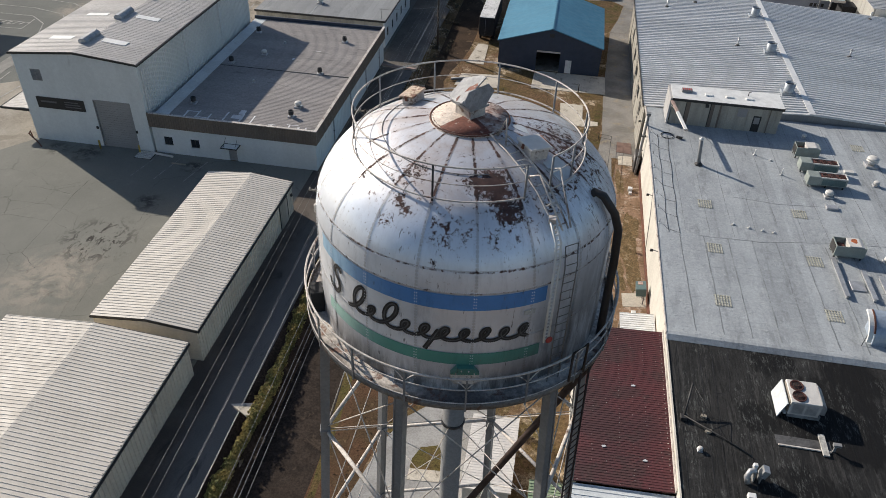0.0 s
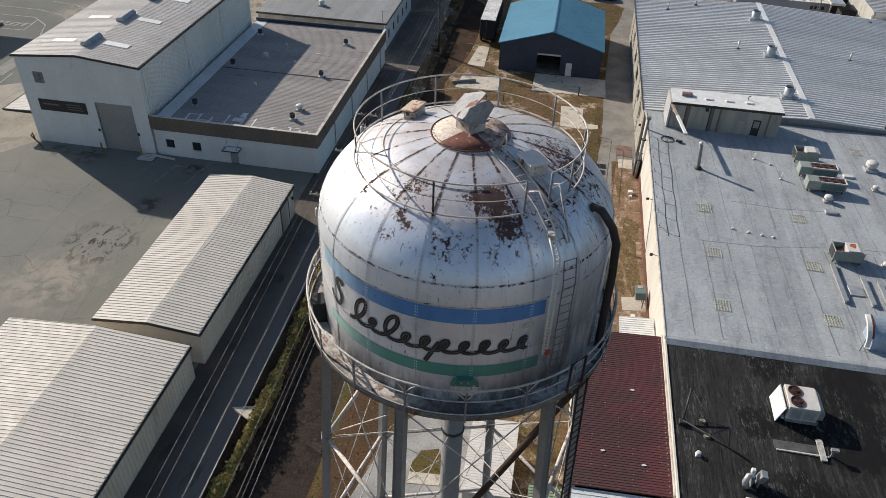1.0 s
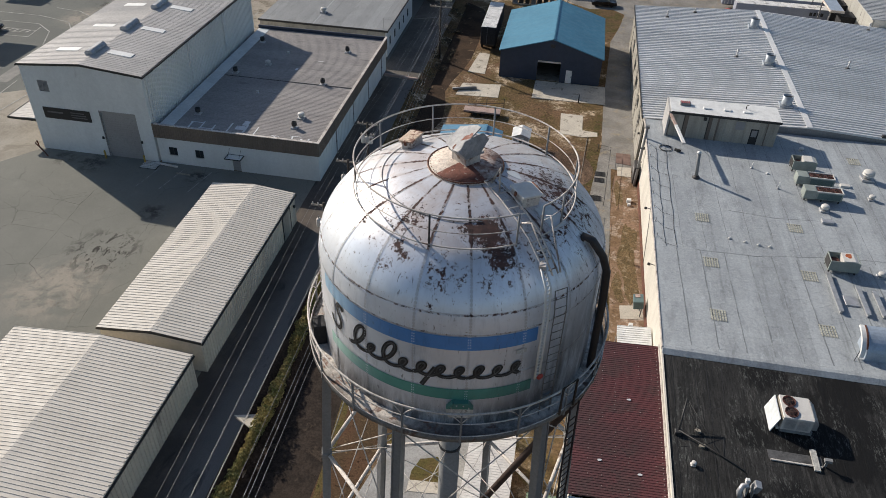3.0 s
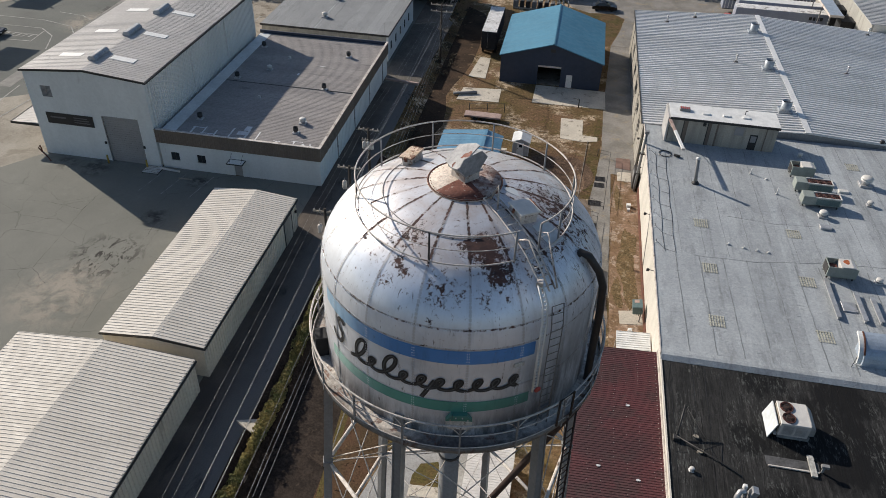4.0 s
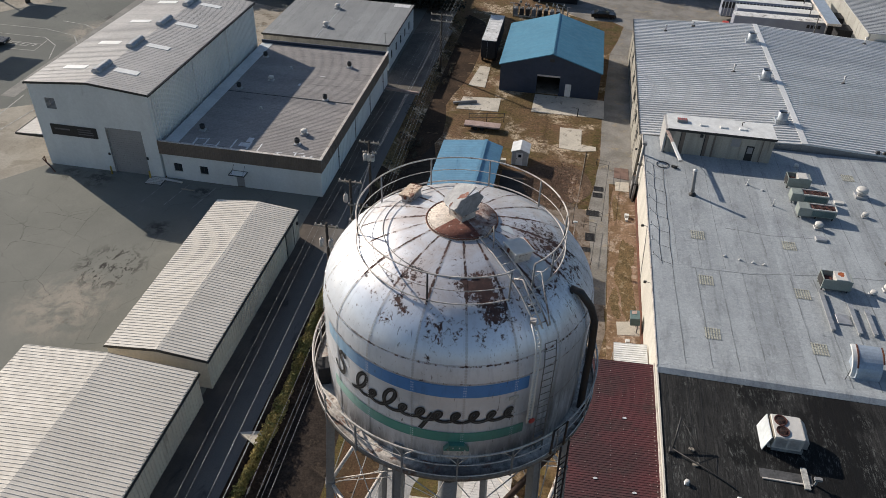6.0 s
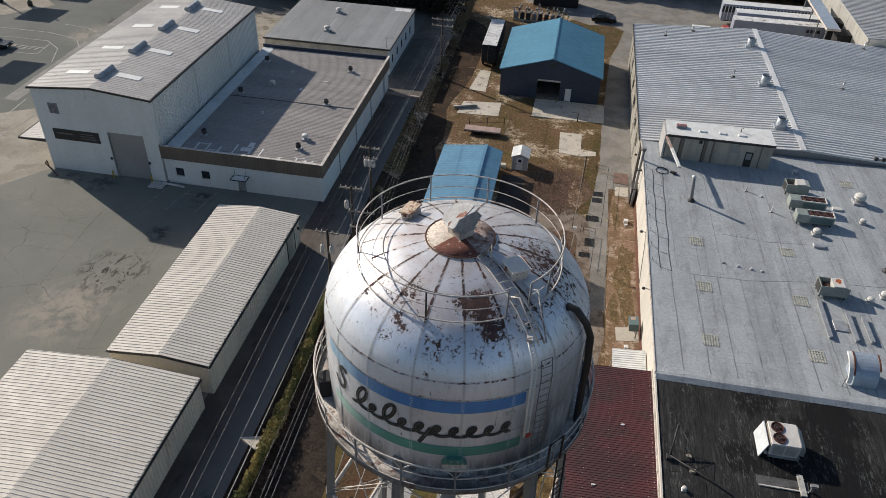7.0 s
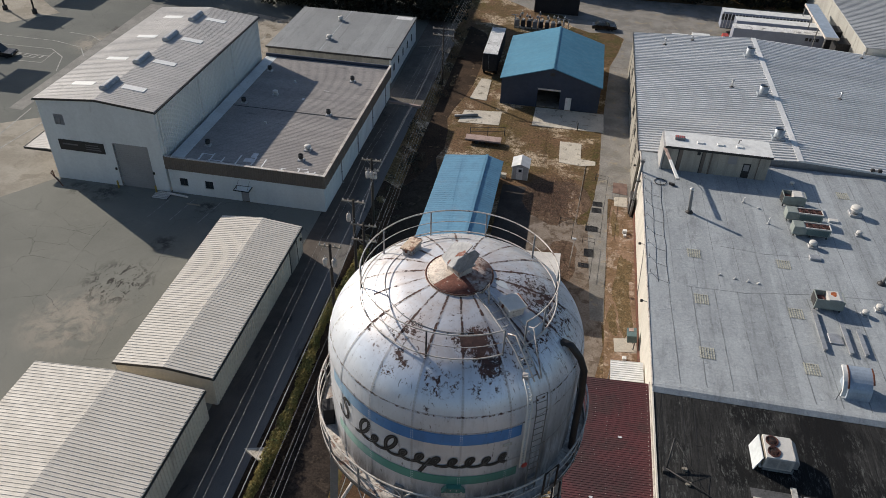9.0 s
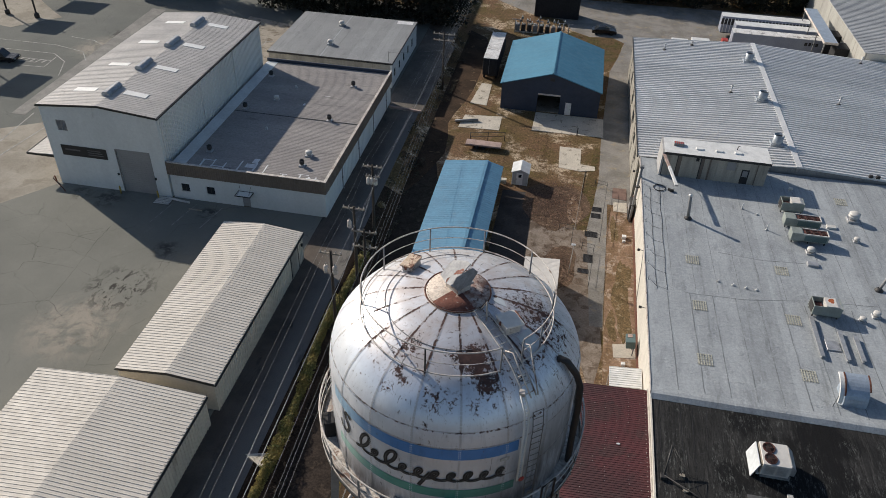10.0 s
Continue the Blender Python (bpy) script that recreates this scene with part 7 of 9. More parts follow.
    # this sheet's blue tint likewise paints in sky light
    part("roof_sheet", Mesh().box(-0.42, -0.3, 0, 0.42, 0.3, 0.03, Matrix.Translation((2.72, -1.40, dome_z(3.06) + 0.02)) @ Matrix.Rotation(radians(-34), 4, "Z") @ Matrix.Rotation(0.46, 4, "Y")), M_PALE_BLUE, t, "loose pale sheet tinted blue for sky-lit shade")
    # roof handrail
    RR = 3.38
    rail = part("roof_rail", Mesh().tube(arc(RR, 36.86, -42, 304, 86), 0.025, 8), M_STEEL_W, t, "round handrail on the roof")
    part("mid_rail", Mesh().tube(arc(RR, 36.36, -42, 304, 86), 0.014, 6), M_STEEL_W, rail)
    part("toe_bar", Mesh().tube(arc(RR + 0.03, dome_z(RR) + 0.10, -42, 304, 86), 0.025, 6), M_STEEL_W, rail)
    for k in range(10):
        aa = -98 + 36 * k if k != 1 else -56
        if k == 9:
            aa = -42
        part("post", Mesh().tube([on(aa, RR, dome_z(RR) - 0.04), on(aa, RR, 36.86)], 0.032, 6), M_TRIM if k in (8, 0) else M_STEEL, rail)
    # thin ring drawn in place of the handrail's curved shadow on the dome
    part("wire_ring", Mesh().tube(arc(2.55, dome_z(2.55) + 0.03, 90, 290, 50), 0.012, 5), M_STEEL, t)
    # roof ladder from the centre to the shoulder, shell ladder below
    La = -52.5
    def ladder(path, w, name, mat, lab, step=0.3, bar=0.028):
        path = [Vector(p) for p in path]
        side = Vector((-math.sin(radians(La)), math.cos(radians(La)), 0)) * w / 2
        ld = part(name, Mesh().tube([p + side for p in path], bar, 6), mat, t, lab)
        part("stile", Mesh().tube([p - side for p in path], bar, 6), mat, ld)
        acc = 0.0
        for p, q in zip(path, path[1:]):
            d = (q - p).length
            while acc < d:
                c = p + (q - p) * (acc / d)
                part("rung", Mesh().tube([c + side, c - side], bar * 0.7, 5), mat, ld)
                acc += step
            acc -= d
        return ld
    La = -46
    roof_path = [on(La, r, dome_z(r) + 0.16) for r in (1.25, 2.0, 2.8, 3.4, 3.9)] + [on(La, 4.3, 35.15)]
    ladder(roof_path, 0.42, "roof_ladder", M_STEEL_W, "pale steel roof ladder")
    for s in (0.6, -0.1):
        side = Vector((-math.sin(radians(La)), math.cos(radians(La)), 0)) * s
        p = Vector(on(La, 3.3, dome_z(3.3) + 0.55)) + side
        q = Vector(on(La, 4.35, 35.2)) + side * 0.4
        part("grab_rail", Mesh().tube([Vector(on(La, 2.9, dome_z(2.9) + 0.1)) + side, p, q], 0.028, 6), M_STEEL_W, t, "sloping grab rail")
    part("ladder_stand", Mesh().tube([(0.90, -0.80, 36.5), (1.14, -1.10, 37.2), (1.18, -1.14, 36.4)], 0.03, 6), M_STEEL_W, t, "bent steel ladder hoop")
    La = -52.5
    ladder([on(La, 4.42, 35.72), on(La, 4.78, 35.25), on(La, 4.86, 34.6), on(La, 4.86, 31.85)], 0.15, "shell_ladder", M_WHITE, "pale perforated ladder on the shell", 0.13, 0.034)
    ladder([on(La + 6, 4.75, 35.0), on(La + 6, 4.85, 34.3), on(La + 6, 4.85, 30.0)], 0.40, "cage_ladder", M_GIRDER, "thin grey shell ladder", 0.3, 0.018)
    part("ladder_head", Mesh().box(-0.09, -0.09, 35.66, 0.09, 0.09, 35.8, Matrix.Translation(on(La, 4.40, 0))), M_STEEL_W, t)
    # balcony
    BR = 5.12
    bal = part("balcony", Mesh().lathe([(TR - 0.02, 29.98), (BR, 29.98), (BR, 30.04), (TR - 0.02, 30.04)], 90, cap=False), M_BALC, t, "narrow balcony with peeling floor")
    part("edge_girder", Mesh().lathe([(BR, 29.86), (BR + 0.04, 29.86), (BR + 0.04, 30.12), (BR, 30.12)], 90, cap=False), M_GIRDER, bal, "rusty grey balcony girder")
    part("toe_ring", Mesh().tube(arc(BR + 0.04, 30.14, 0, 357, 100), 0.02, 6, True), M_STEEL_W, bal)
    part("hand_rail", Mesh().tube(arc(BR + 0.03, 31.12, 0, 356.4, 100), 0.034, 8, True), M_STEEL_W, bal, "pale pipe handrail")
    part("mid_rail", Mesh().tube(arc(BR + 0.03, 30.68, 0, 356.4, 100), 0.022, 6, True), M_STEEL_W, bal)
    post = Mesh().box(BR - 0.0, -0.025, 29.8, BR + 0.06, 0.025, 31.1)
    me = post.data("post", M_STEEL)
    br = Mesh()
    for s in (-1, 1):
        pts = []
        for i in range(7):
            u = i / 6
            aa = s * 5.0 * u
            pts.append(on(aa, BR + 0.03, 30.72 + 0.38 * math.sin(u * math.pi / 2)))
        br.tube(pts, 0.018, 5)
    me2 = br.data("brace", M_STEEL_W)
    me3 = Mesh().prism([(4.35, 29.2), (4.5, 29.2), (BR + 0.03, 29.9), (BR + 0.03, 29.98), (4.35, 29.98)], -0.03, 0.03, Matrix(((1, 0, 0, 0), (0, 0, 1, 0), (0, 1, 0, 0), (0, 0, 0, 1)))).data("bracket", M_STEEL)
    for k in range(18):
        for nm, mm in (("post", me), ("brace", me2), ("bracket", me3)):
            ob = new(nm, mm)
            ob.parent = bal
            ob.matrix_basis = Matrix.Rotation(radians(-79.5 + 20 * k), 4, "Z")
    part("balcony_box", Mesh().box(-0.22, -0.3, 30.05, 0.2, 0.3, 30.85, Matrix.Translation(on(-158, TR + 0.22, 0)) @ Matrix.Rotation(radians(-158), 4, "Z"), bevel=0.02), M_DARK, t, "dark box standing on the balcony")
    part("balcony_gate", Mesh().tube([on(-43, BR + 0.1, 30.1), on(-43, BR + 0.1, 31.25), on(-36, BR + 0.1, 31.25), on(-36, BR + 0.1, 30.1)], 0.04, 6), M_WOOD_POLE, t, "brown ladder gate")
    # six battered legs, struts and tie rods
    R0, R1 = 6.45, 4.62
    lr = lambda z: R0 + (R1 - R0) * z / 29.5
    angs = [16.5 + 60 * k for k in range(6)]
    tilt = math.atan2(R0 - R1, 29.5)
    for aa in angs:
        m = Matrix.Rotation(radians(aa), 4, "Z") @ Matrix.Translation((R0, 0, 0)) @ Matrix.Rotation(-tilt, 4, "Y")
        lg = part("leg", Mesh().box(-0.13, -0.12, 0.3, 0.13, 0.12, 30.6), M_STEEL, t, "", m)
        for y in (-0.16, 0.12):
            part("flange", Mesh().box(-0.17, y, 0.3, 0.17, y + 0.04, 30.6), M_STEEL, lg)
        for z in (23.3, 17.5, 11.8, 6.0):
            part("splice", Mesh().box(-0.20, -0.19, z - 0.12, 0.20, 0.19, z + 0.12, bevel=0.01), M_STEEL, lg)
        part("footing", Mesh().lathe([(0.75, 0), (0.6, 0.35), (0.45, 0.42)], 8, m=Matrix.Translation((0, 0, -0.02))), M_CONC, lg, "concrete footing")
    levels = [0.6, 6.0, 11.8, 17.5, 23.3, 29.3]
    for i, aa in enumerate(angs):
        bb = aa + 60
        for z in levels[1:-1]:
            p, q = Vector(on(aa, lr(z), z)), Vector(on(bb, lr(z), z))
            d = (q - p).normalized()
            st = Mesh()
            st.tube([p + d * 0.25, q - d * 0.25], 0.085, 6)
            part("strut", st, M_STEEL_W, t)
        for z0, z1 in zip(levels, levels[1:]):
            for u, v in ((aa, bb), (bb, aa)):
                part("tie_rod", Mesh().tube([on(u, lr(z0) - 0.05, z0 + 0.15), on(v, lr(z1) - 0.05, z1 - 0.15)], 0.024, 5), M_STEEL_W, t)
        for z in levels[1:-1]:
            part("spoke_rod", Mesh().tube([on(aa, lr(z), z), on(aa, 0.45, z)], 0.02, 5), M_STEEL_W, t)
    ris = part("riser", Mesh().lathe([(0.42, 0), (0.42, 28.2)], 28), M_STEEL, t, "grey central riser pipe")
    for z in levels[1:-1]:
        part("collar", Mesh().lathe([(0.42, z - 0.06), (0.47, z - 0.05), (0.47, z + 0.05), (0.42, z + 0.06)], 28, cap=False), M_TRIM, ris)
    # overflow pipe
    ov = part("overflow_pipe", Mesh().tube([on(-20, 3.9, 35.15), on(-19.5, 4.0, 35.38), on(-18.5, 4.25, 35.28), on(-17, 4.62, 34.75), on(-16, 4.8, 34.2), on(-15.2, 4.86, 33.0), on(-15, 4.86, 31.5), on(-14.8, 4.88, 30.2), on(-14.5, 4.9, 29.2)], 0.125, 10), M_PIPE_DARK, t, "black overflow pipe bent over the shoulder")
    part("lower_pipe", Mesh().tube([on(-14.5, 4.9, 29.3), on(-14, 4.7, 28.4), (0.3, -0.1, 16.9), (0.1, 0.0, 16.2)], 0.14, 10), M_PIPE_BROWN, ov, "rusty brown lower pipe")
    # ground ladder between two legs
    gl = []
    for s in (-0.2, 0.2):
        gl.append([on(-38 + s * 2, 5.3, 30.2), on(-38 + s * 2, 6.0, 12.0), on(-38 + s * 2, 6.5, 0.1)])
    gld = part("ground_ladder", Mesh().tube(gl[0], 0.035, 6), M_PIPE_BROWN, t, "rusty ladder up to the balcony")
    off = Vector((0.25, 0.32, 0))
    part("stile", Mesh().tube([Vector(p) + off for p in gl[0]], 0.035, 6), M_PIPE_BROWN, gld)
    a, b, c = (Vector(p) for p in gl[0])
    for i in range(95):
        z = 0.4 + i * 0.31
        p = b.lerp(a, (z - 12) / 18.2) if z > 12 else c.lerp(b, (z - 0.1) / 11.9)
        part("rung", Mesh().tube([p, p + off], 0.018, 5), M_PIPE_BROWN, gld)
    return t


water_tower()


# ---- roof equipment on the factory ----
ZG, ZK = 6.6, 6.3


def fan(parent, x, y, z, r, mat=None):
    at = Matrix.Translation((x, y, 0))
    f = part("fan", Mesh().lathe([(r, z), (r, z + 0.07), (r - 0.07, z + 0.07), (r - 0.08, z + 0.004)], 22, m=at, cap=False), mat or M_FAN, parent, "round rusty fan ring")
    part("mouth", Mesh().lathe([(r - 0.06, z + 0.004), (r - 0.06, z + 0.01), (0.02, z + 0.012)], 20, m=at), M_DARK, f, "dark fan mouth")
    for k in range(4):
        part("blade", Mesh().box(0.05, -0.06, z + 0.014, r - 0.10, 0.06, z + 0.022, at @ Matrix.Rotation(k * math.pi / 2 + 0.3, 4, "Z")), M_PIPE_BROWN, f)
    part("hub", Mesh().lathe([(0.09, z + 0.013), (0.09, z + 0.05)], 10, m=at), M_PIPE_BROWN, f)
    for k in range(1, 4):
        q = r * k / 4
        part("guard_ring", Mesh().tube([(x + q * math.cos(i * 0.3142), y + q * math.sin(i * 0.3142), z + 0.06) for i in range(20)], 0.012, 4, True), mat or M_FAN, f)


def long_condenser(at, label):
    t = thing("condenser_unit", at, label, "air conditioner", "rooftop condensers")
    part("body", Mesh().box(0, 0, 0.35, 4.2, 1.25, 1.2, bevel=0.03), M_AC, t)
    part("end_cabinet", Mesh().box(-0.02, -0.05, 0.3, 1.25, 1.3, 1.32, bevel=0.03), M_AC, t, "sage service cabinet")
    part("fan_deck", Mesh().box(1.4, 0.12, 1.202, 4.1, 1.13, 1.23), M_FAN, t, "rusty fan deck")
    for x in (1.9, 2.75, 3.6):
        fan(t, x, 0.62, 1.24, 0.4)
    part("rim", Mesh().box(1.3, 0, 1.202, 4.2, 0.1, 1.32).box(1.3, 1.15, 1.202, 4.2, 1.25, 1.32).box(4.1, 0.1, 1.202, 4.2, 1.15, 1.32), M_AC_W, t)
    for x in (0.15, 2.0, 3.9):
        for y in (0.1, 1.05):
            part("foot", Mesh().box(x, y, 0, x + 0.12, y + 0.12, 0.36), M_TRIM, t)
    part("coil", Mesh().box(1.5, -0.03, 0.45, 4.0, -0.002, 1.1), M_TEAL_BOX, t, "grey-green coil face")
    return t


def sloped_condenser(at, label, rust):
    t = thing("air_handler", at, label, "air conditioner", "rooftop air handlers")
    b = Mesh().box(0, 0, 0.3, 2.7, 0.06, 1.35).box(0, 1.44, 0.3, 2.7, 1.5, 1.35).box(0, 0.06, 0.3, 0.06, 1.44, 1.35).box(2.64, 0.06, 0.3, 2.7, 1.44, 1.35).box(0.06, 0.06, 0.3, 2.64, 1.44, 0.4)
    part("casing", b, M_AC, t, "sage green open-topped casing")
    part("cover", Mesh().prism([(1.15, 0.7), (2.62, 0.7), (2.62, 1.32), (2.2, 1.46), (1.15, 1.42)], 0.08, 1.42, Matrix(((1, 0, 0, 0), (0, 0, 1, 0), (0, 1, 0, 0), (0, 0, 0, 1)))), M_AC_W, t, "pale cover panel")
    if rust:
        part("rust_streak", Mesh().prism(blob(1.75, 0.95, 0.33, 0.3, 14, 6, 0.3), 1.425, 1.455), M_ORANGE, t, "orange rust stain")
    part("coil", Mesh().box(-0.04, 0.15, 0.4, -0.002, 1.35, 1.25), M_TRIM, t)
    part("inner_coil", Mesh().box(0.3, 0.3, 0.42, 1.0, 1.2, 0.95), M_FAN, t)
    for x in (0.1, 2.45):
        for y in (0.1, 1.3):
            part("foot", Mesh().box(x, y, 0, x + 0.12, y + 0.12, 0.3), M_TRIM, t)
    return t


sloped_condenser((27.2, 76.5, ZG), "green rooftop air handler with a pale cover", False).scale = (0.9, 0.95, 1.0)
long_condenser((27.1, 73.5, ZG), "long pale green rooftop condenser with rusty fans").scale = (0.9, 0.95, 0.95)
long_condenser((27.3, 70.7, ZG), "long pale green rooftop condenser with rusty fans").scale = (0.9, 0.95, 0.95)
sloped_condenser((27.1, 58.5, ZG), "green rooftop air handler with orange rust on its cover", True).scale = (0.95, 1.0, 1.0)

for x, y, s in ((29.25, 81.6, 0.8), (35.1, 76.6, 1.9), (34.5, 72.4, 0.95), (29.1, 69.1, 1.25), (31.8, 58.8, 0.95), (33.3, 59.8, 1.1), (33.6, 50.4, 1.1), (13.4, 34.6, 0.55)):
    mushroom("roof_vent", (x, y, ZG if y > 45 else ZK), s * 0.78, "large ribbed pale roof ventilator" if s > 1.5 else "pale capped mushroom vent on the factory roof", "factory roof vents")

for x, y in ((16.7, 65.1), (25.6, 65.2), (16.85, 57.8), (25.45, 57.6), (16.7, 50.4), (25.45, 50.3), (34.7, 80.4)):
    t = thing("roof_rack", (x, y, ZG), "low rack of weathered yellowish slats on the roof", "rack", "roof racks")
    for k in range(6):
        part("slat", Mesh().box(-0.62 + k * 0.23, -0.75, 0.025, -0.52 + k * 0.23, 0.7, 0.045), M_RACK, t)
    for k in range(5):
        part("cross_bar", Mesh().box(-0.7, -0.66 + k * 0.31, 0.046, 0.65, -0.63 + k * 0.31, 0.06), M_RACK, t)
    for y2 in (-0.6, 0.5):
        part("bearer", Mesh().box(-0.7, y2, 0, 0.65, y2 + 0.1, 0.025), M_BLACK_ROOF_CURB, t)

for x, y0, y1 in ((27.0, 52.8, 58.2), (29.2, 52.8, 56.7), (30.5, 52.9, 56.2)):
    t = thing("support_beam", (x, y0, ZG), "galvanised beam lying on the grey roof", "beam", "roof beams")
    part("web", Mesh().box(-0.08, 0, 0.02, 0.08, y1 - y0, 0.3), M_GALV, t)
    part("flange", Mesh().box(-0.2, 0, 0.302, 0.2, y1 - y0, 0.34), M_GALV, t)
t = thing("roof_box", (27.7, 54.0, ZG), "low pale sheet box on the grey roof", "box", "roof boxes")
part("body", Mesh().box(0, 0, 0, 1.2, 1.3, 0.12, bevel=0.02), M_GALV, t)
t = thing("roof_box", (28.4, 66.6, ZG), "small flat roof hatch box", "box", "roof boxes")
part("body", Mesh().box(0, 0, 0, 1.1, 0.7, 0.22, bevel=0.03), M_GALV, t)
t = thing("roof_box", (31.9, 74.3, ZG), "small pale roof hatch box", "box", "roof boxes")
part("body", Mesh().box(0, 0, 0, 1.0, 0.6, 0.2, bevel=0.03), M_AC_W, t)


def barrel_hood():
    t = thing("exhaust_hood", (27.4, 47.3, ZG), "curved pale exhaust hood with rusty red edges", "roof vent")
    n = 10
    arcp = [(2.1 - 2.05 * math.cos(i / n * math.pi / 2), 0.25 + 1.65 * math.sin(i / n * math.pi / 2)) for i in range(n + 1)]
    prof = [(0.05, 0.0)] + arcp + [(2.1, 0.0)]
    yz = lambda x: Matrix(((0, 0, 1, x), (1, 0, 0, 0), (0, 1, 0, 0), (0, 0, 0, 1)))
    part("shell", Mesh().prism(prof, 0.12, 1.95, yz(0)), M_GALV_HOOD, t, "curved bluish galvanised shell")
    rim = arcp + [(y * 0.94 + 0.14, z - 0.18) for y, z in arcp[::-1]]
    part("flared_rim", Mesh().prism(rim, -0.34, 0.0, yz(0.0)), M_WHITE, t, "pale flared rim")
    for x, k in ((0.0, 3), (1.955, 5)):
        top = [(y - 0.03, z + 0.03) for y, z in arcp[k:]] + [(y, z - 0.06) for y, z in arcp[k:][::-1]]
        part("edge", Mesh().prism(top, 0, 0.13, yz(x)), M_RUST, t, "rusty red edge strip")
    part("stay", Mesh().tube([(-0.7, -0.2, 0.0), (0.02, 0.9, 1.35)], 0.025, 6), M_TRIM, t)


barrel_hood()


def flue(at, h, r, lean, label, cat="pipe"):
    t = thing("flue_pipe", at, label, cat, "roof flues")
    part("flashing", Mesh().lathe([(0.42, 0.0), (0.42, 0.05), (0.2, 0.32)], 14), M_TRIM, t)
    part("pipe", Mesh().tube([(0, 0, 0), (lean[0], lean[1], h)], r, 14), M_STEEL, t)
    part("hat", Mesh().lathe([(r + 0.06, h - 0.05), (r + 0.06, h + 0.05), (0.02, h + 0.2)], 14, m=Matrix.Translation((*lean, 0))), M_WHITE, t)


flue((16.8, 72.8, ZG), 3.0, 0.18, (-0.35, 0.0), "tall pale flue pipe leaning slightly on the grey roof")
flue((34.7, 64.1, ZG), 1.9, 0.14, (0.4, 0.2), "short grey flue pipe")
for x, y, h in ((23.06, 76.3, 0.7), (25.2, 72.5, 0.8), (21.6, 61.5, 0.25), (20.4, 61.7, 0.25), (24.6, 75.4, 0.2), (19.0, 62.0, 0.2), (22.6, 61.4, 0.2)):
    t = thing("vent_stub", (x, y, ZG), "thin white vent stub on the grey roof", "pipe", "vent stubs")
    part("cone", Mesh().lathe([(0.2, 0), (0.1, 0.12)], 10), M_GALV, t)
    part("pipe", Mesh().tube([(0, 0, 0), (0, 0, h)], 0.06, 8), M_WHITE, t)

# cables and standoffs along the roof edge
for x0, x1 in ((12.8, 12.85), (13.9, 13.85)):
    solid("roof_cable", Mesh().tube([(x0 + (x1 - x0) * i / 12 + 0.06 * math.sin(i * 1.7), 78.8 - 19.3 * i / 12, ZG + 0.03) for i in range(13)], 0.017, 6), M_CABLE, "black cable laid along the roof edge", "cable", "roof cables")
for i in range(8):
    y = 79.0 - i * 2.6
    solid("roof_cable", Mesh().tube([(12.1, y, ZG + 0.25), (12.8, y - 0.9, ZG + 0.07), (13.9, y - 1.3, ZG + 0.06)], 0.012, 5), M_CABLE, "thin crossing wire on the roof edge", "cable", "roof cables")
    t = thing("standoff", (12.1, y, ZG), "small white wire standoff on the roof edge", "bracket", "wire standoffs")
    part("foot", Mesh().box(-0.07, -0.07, 0, 0.07, 0.07, 0.05), M_WHITE, t)
    part("stem", Mesh().tube([(0, 0, 0.05), (0.02, 0.1, 0.4)], 0.03, 6), M_STEEL, t)
solid("roof_cable", Mesh().tube([(13.9 + 0.7 * math.cos(i * 0.5), 78.6 + 0.7 * math.sin(i * 0.5), ZG + 0.04 + 0.002 * i) for i in range(24)], 0.035, 6), M_CABLE, "coil of black cable", "cable", "roof cables")
t = thing("cable_box", (15.2, 78.3, ZG), "dark junction clutter beside the cable coil", "box")
part("body", Mesh().box(-0.35, -0.12, 0, 0.35, 0.15, 0.22, pose(0, 0, 0, 0, 0, -20), bevel=0.03), M_TRIM, t)
part("lamp", Mesh().box(-0.15, -0.3, 0.05, 0.3, -0.15, 0.3, bevel=0.03), M_TRIM, t)


# black roof
def packaged_unit():
    t = thing("rooftop_unit", (19.62, 38.75, ZK), "pale packaged rooftop unit with two rusty fans", "air conditioner")
    part("curb", Mesh().box(0.1, 0.1, 0, 2.7, 2.4, 0.35), M_BLACK_ROOF_CURB, t)
    part("body", Mesh().box(0, 0, 0.35, 2.45, 2.5, 1.45, bevel=0.03), M_AC_W, t)
    part("side_cabinet", Mesh().prism([(2.45, 0.5), (2.95, 0.5), (2.95, 1.1), (2.45, 1.5)], 0.15, 2.3, Matrix(((1, 0, 0, 0), (0, 0, 1, 0), (0, 1, 0, 0), (0, 0, 0, 1)))), M_GALV, t)
    for y in (0.68, 1.84):
        fan(t, 0.72, y, 1.46, 0.56)
    part("coil", Mesh().box(-0.06, 0.15, 0.45, -0.003, 2.35, 1.35), M_CONC_OLD, t, "tan coil face")
    part("intake", Mesh().prism([(-0.72, 0.02), (-0.64, 0.02), (-0.22, 1.30), (-0.30, 1.30)], -0.05, 2.55, Matrix(((1, 0, 0, 0), (0, 0, 1, 0), (0, 1, 0, 0), (0, 0, 0, 1)))), M_PALE_BLUE, t, "pale leaning hood sheet")
    part("intake_base", Mesh().box(-0.30, 0.0, 0.3, -0.07, 2.5, 0.4), M_AC_W, t)
    part("access_panel", Mesh().box(0.25, -0.02, 0.5, 1.1, -0.002, 1.3).box(1.3, -0.02, 0.5, 2.2, -0.002, 1.3), M_GALV, t, "dull grey access panels")
    return t


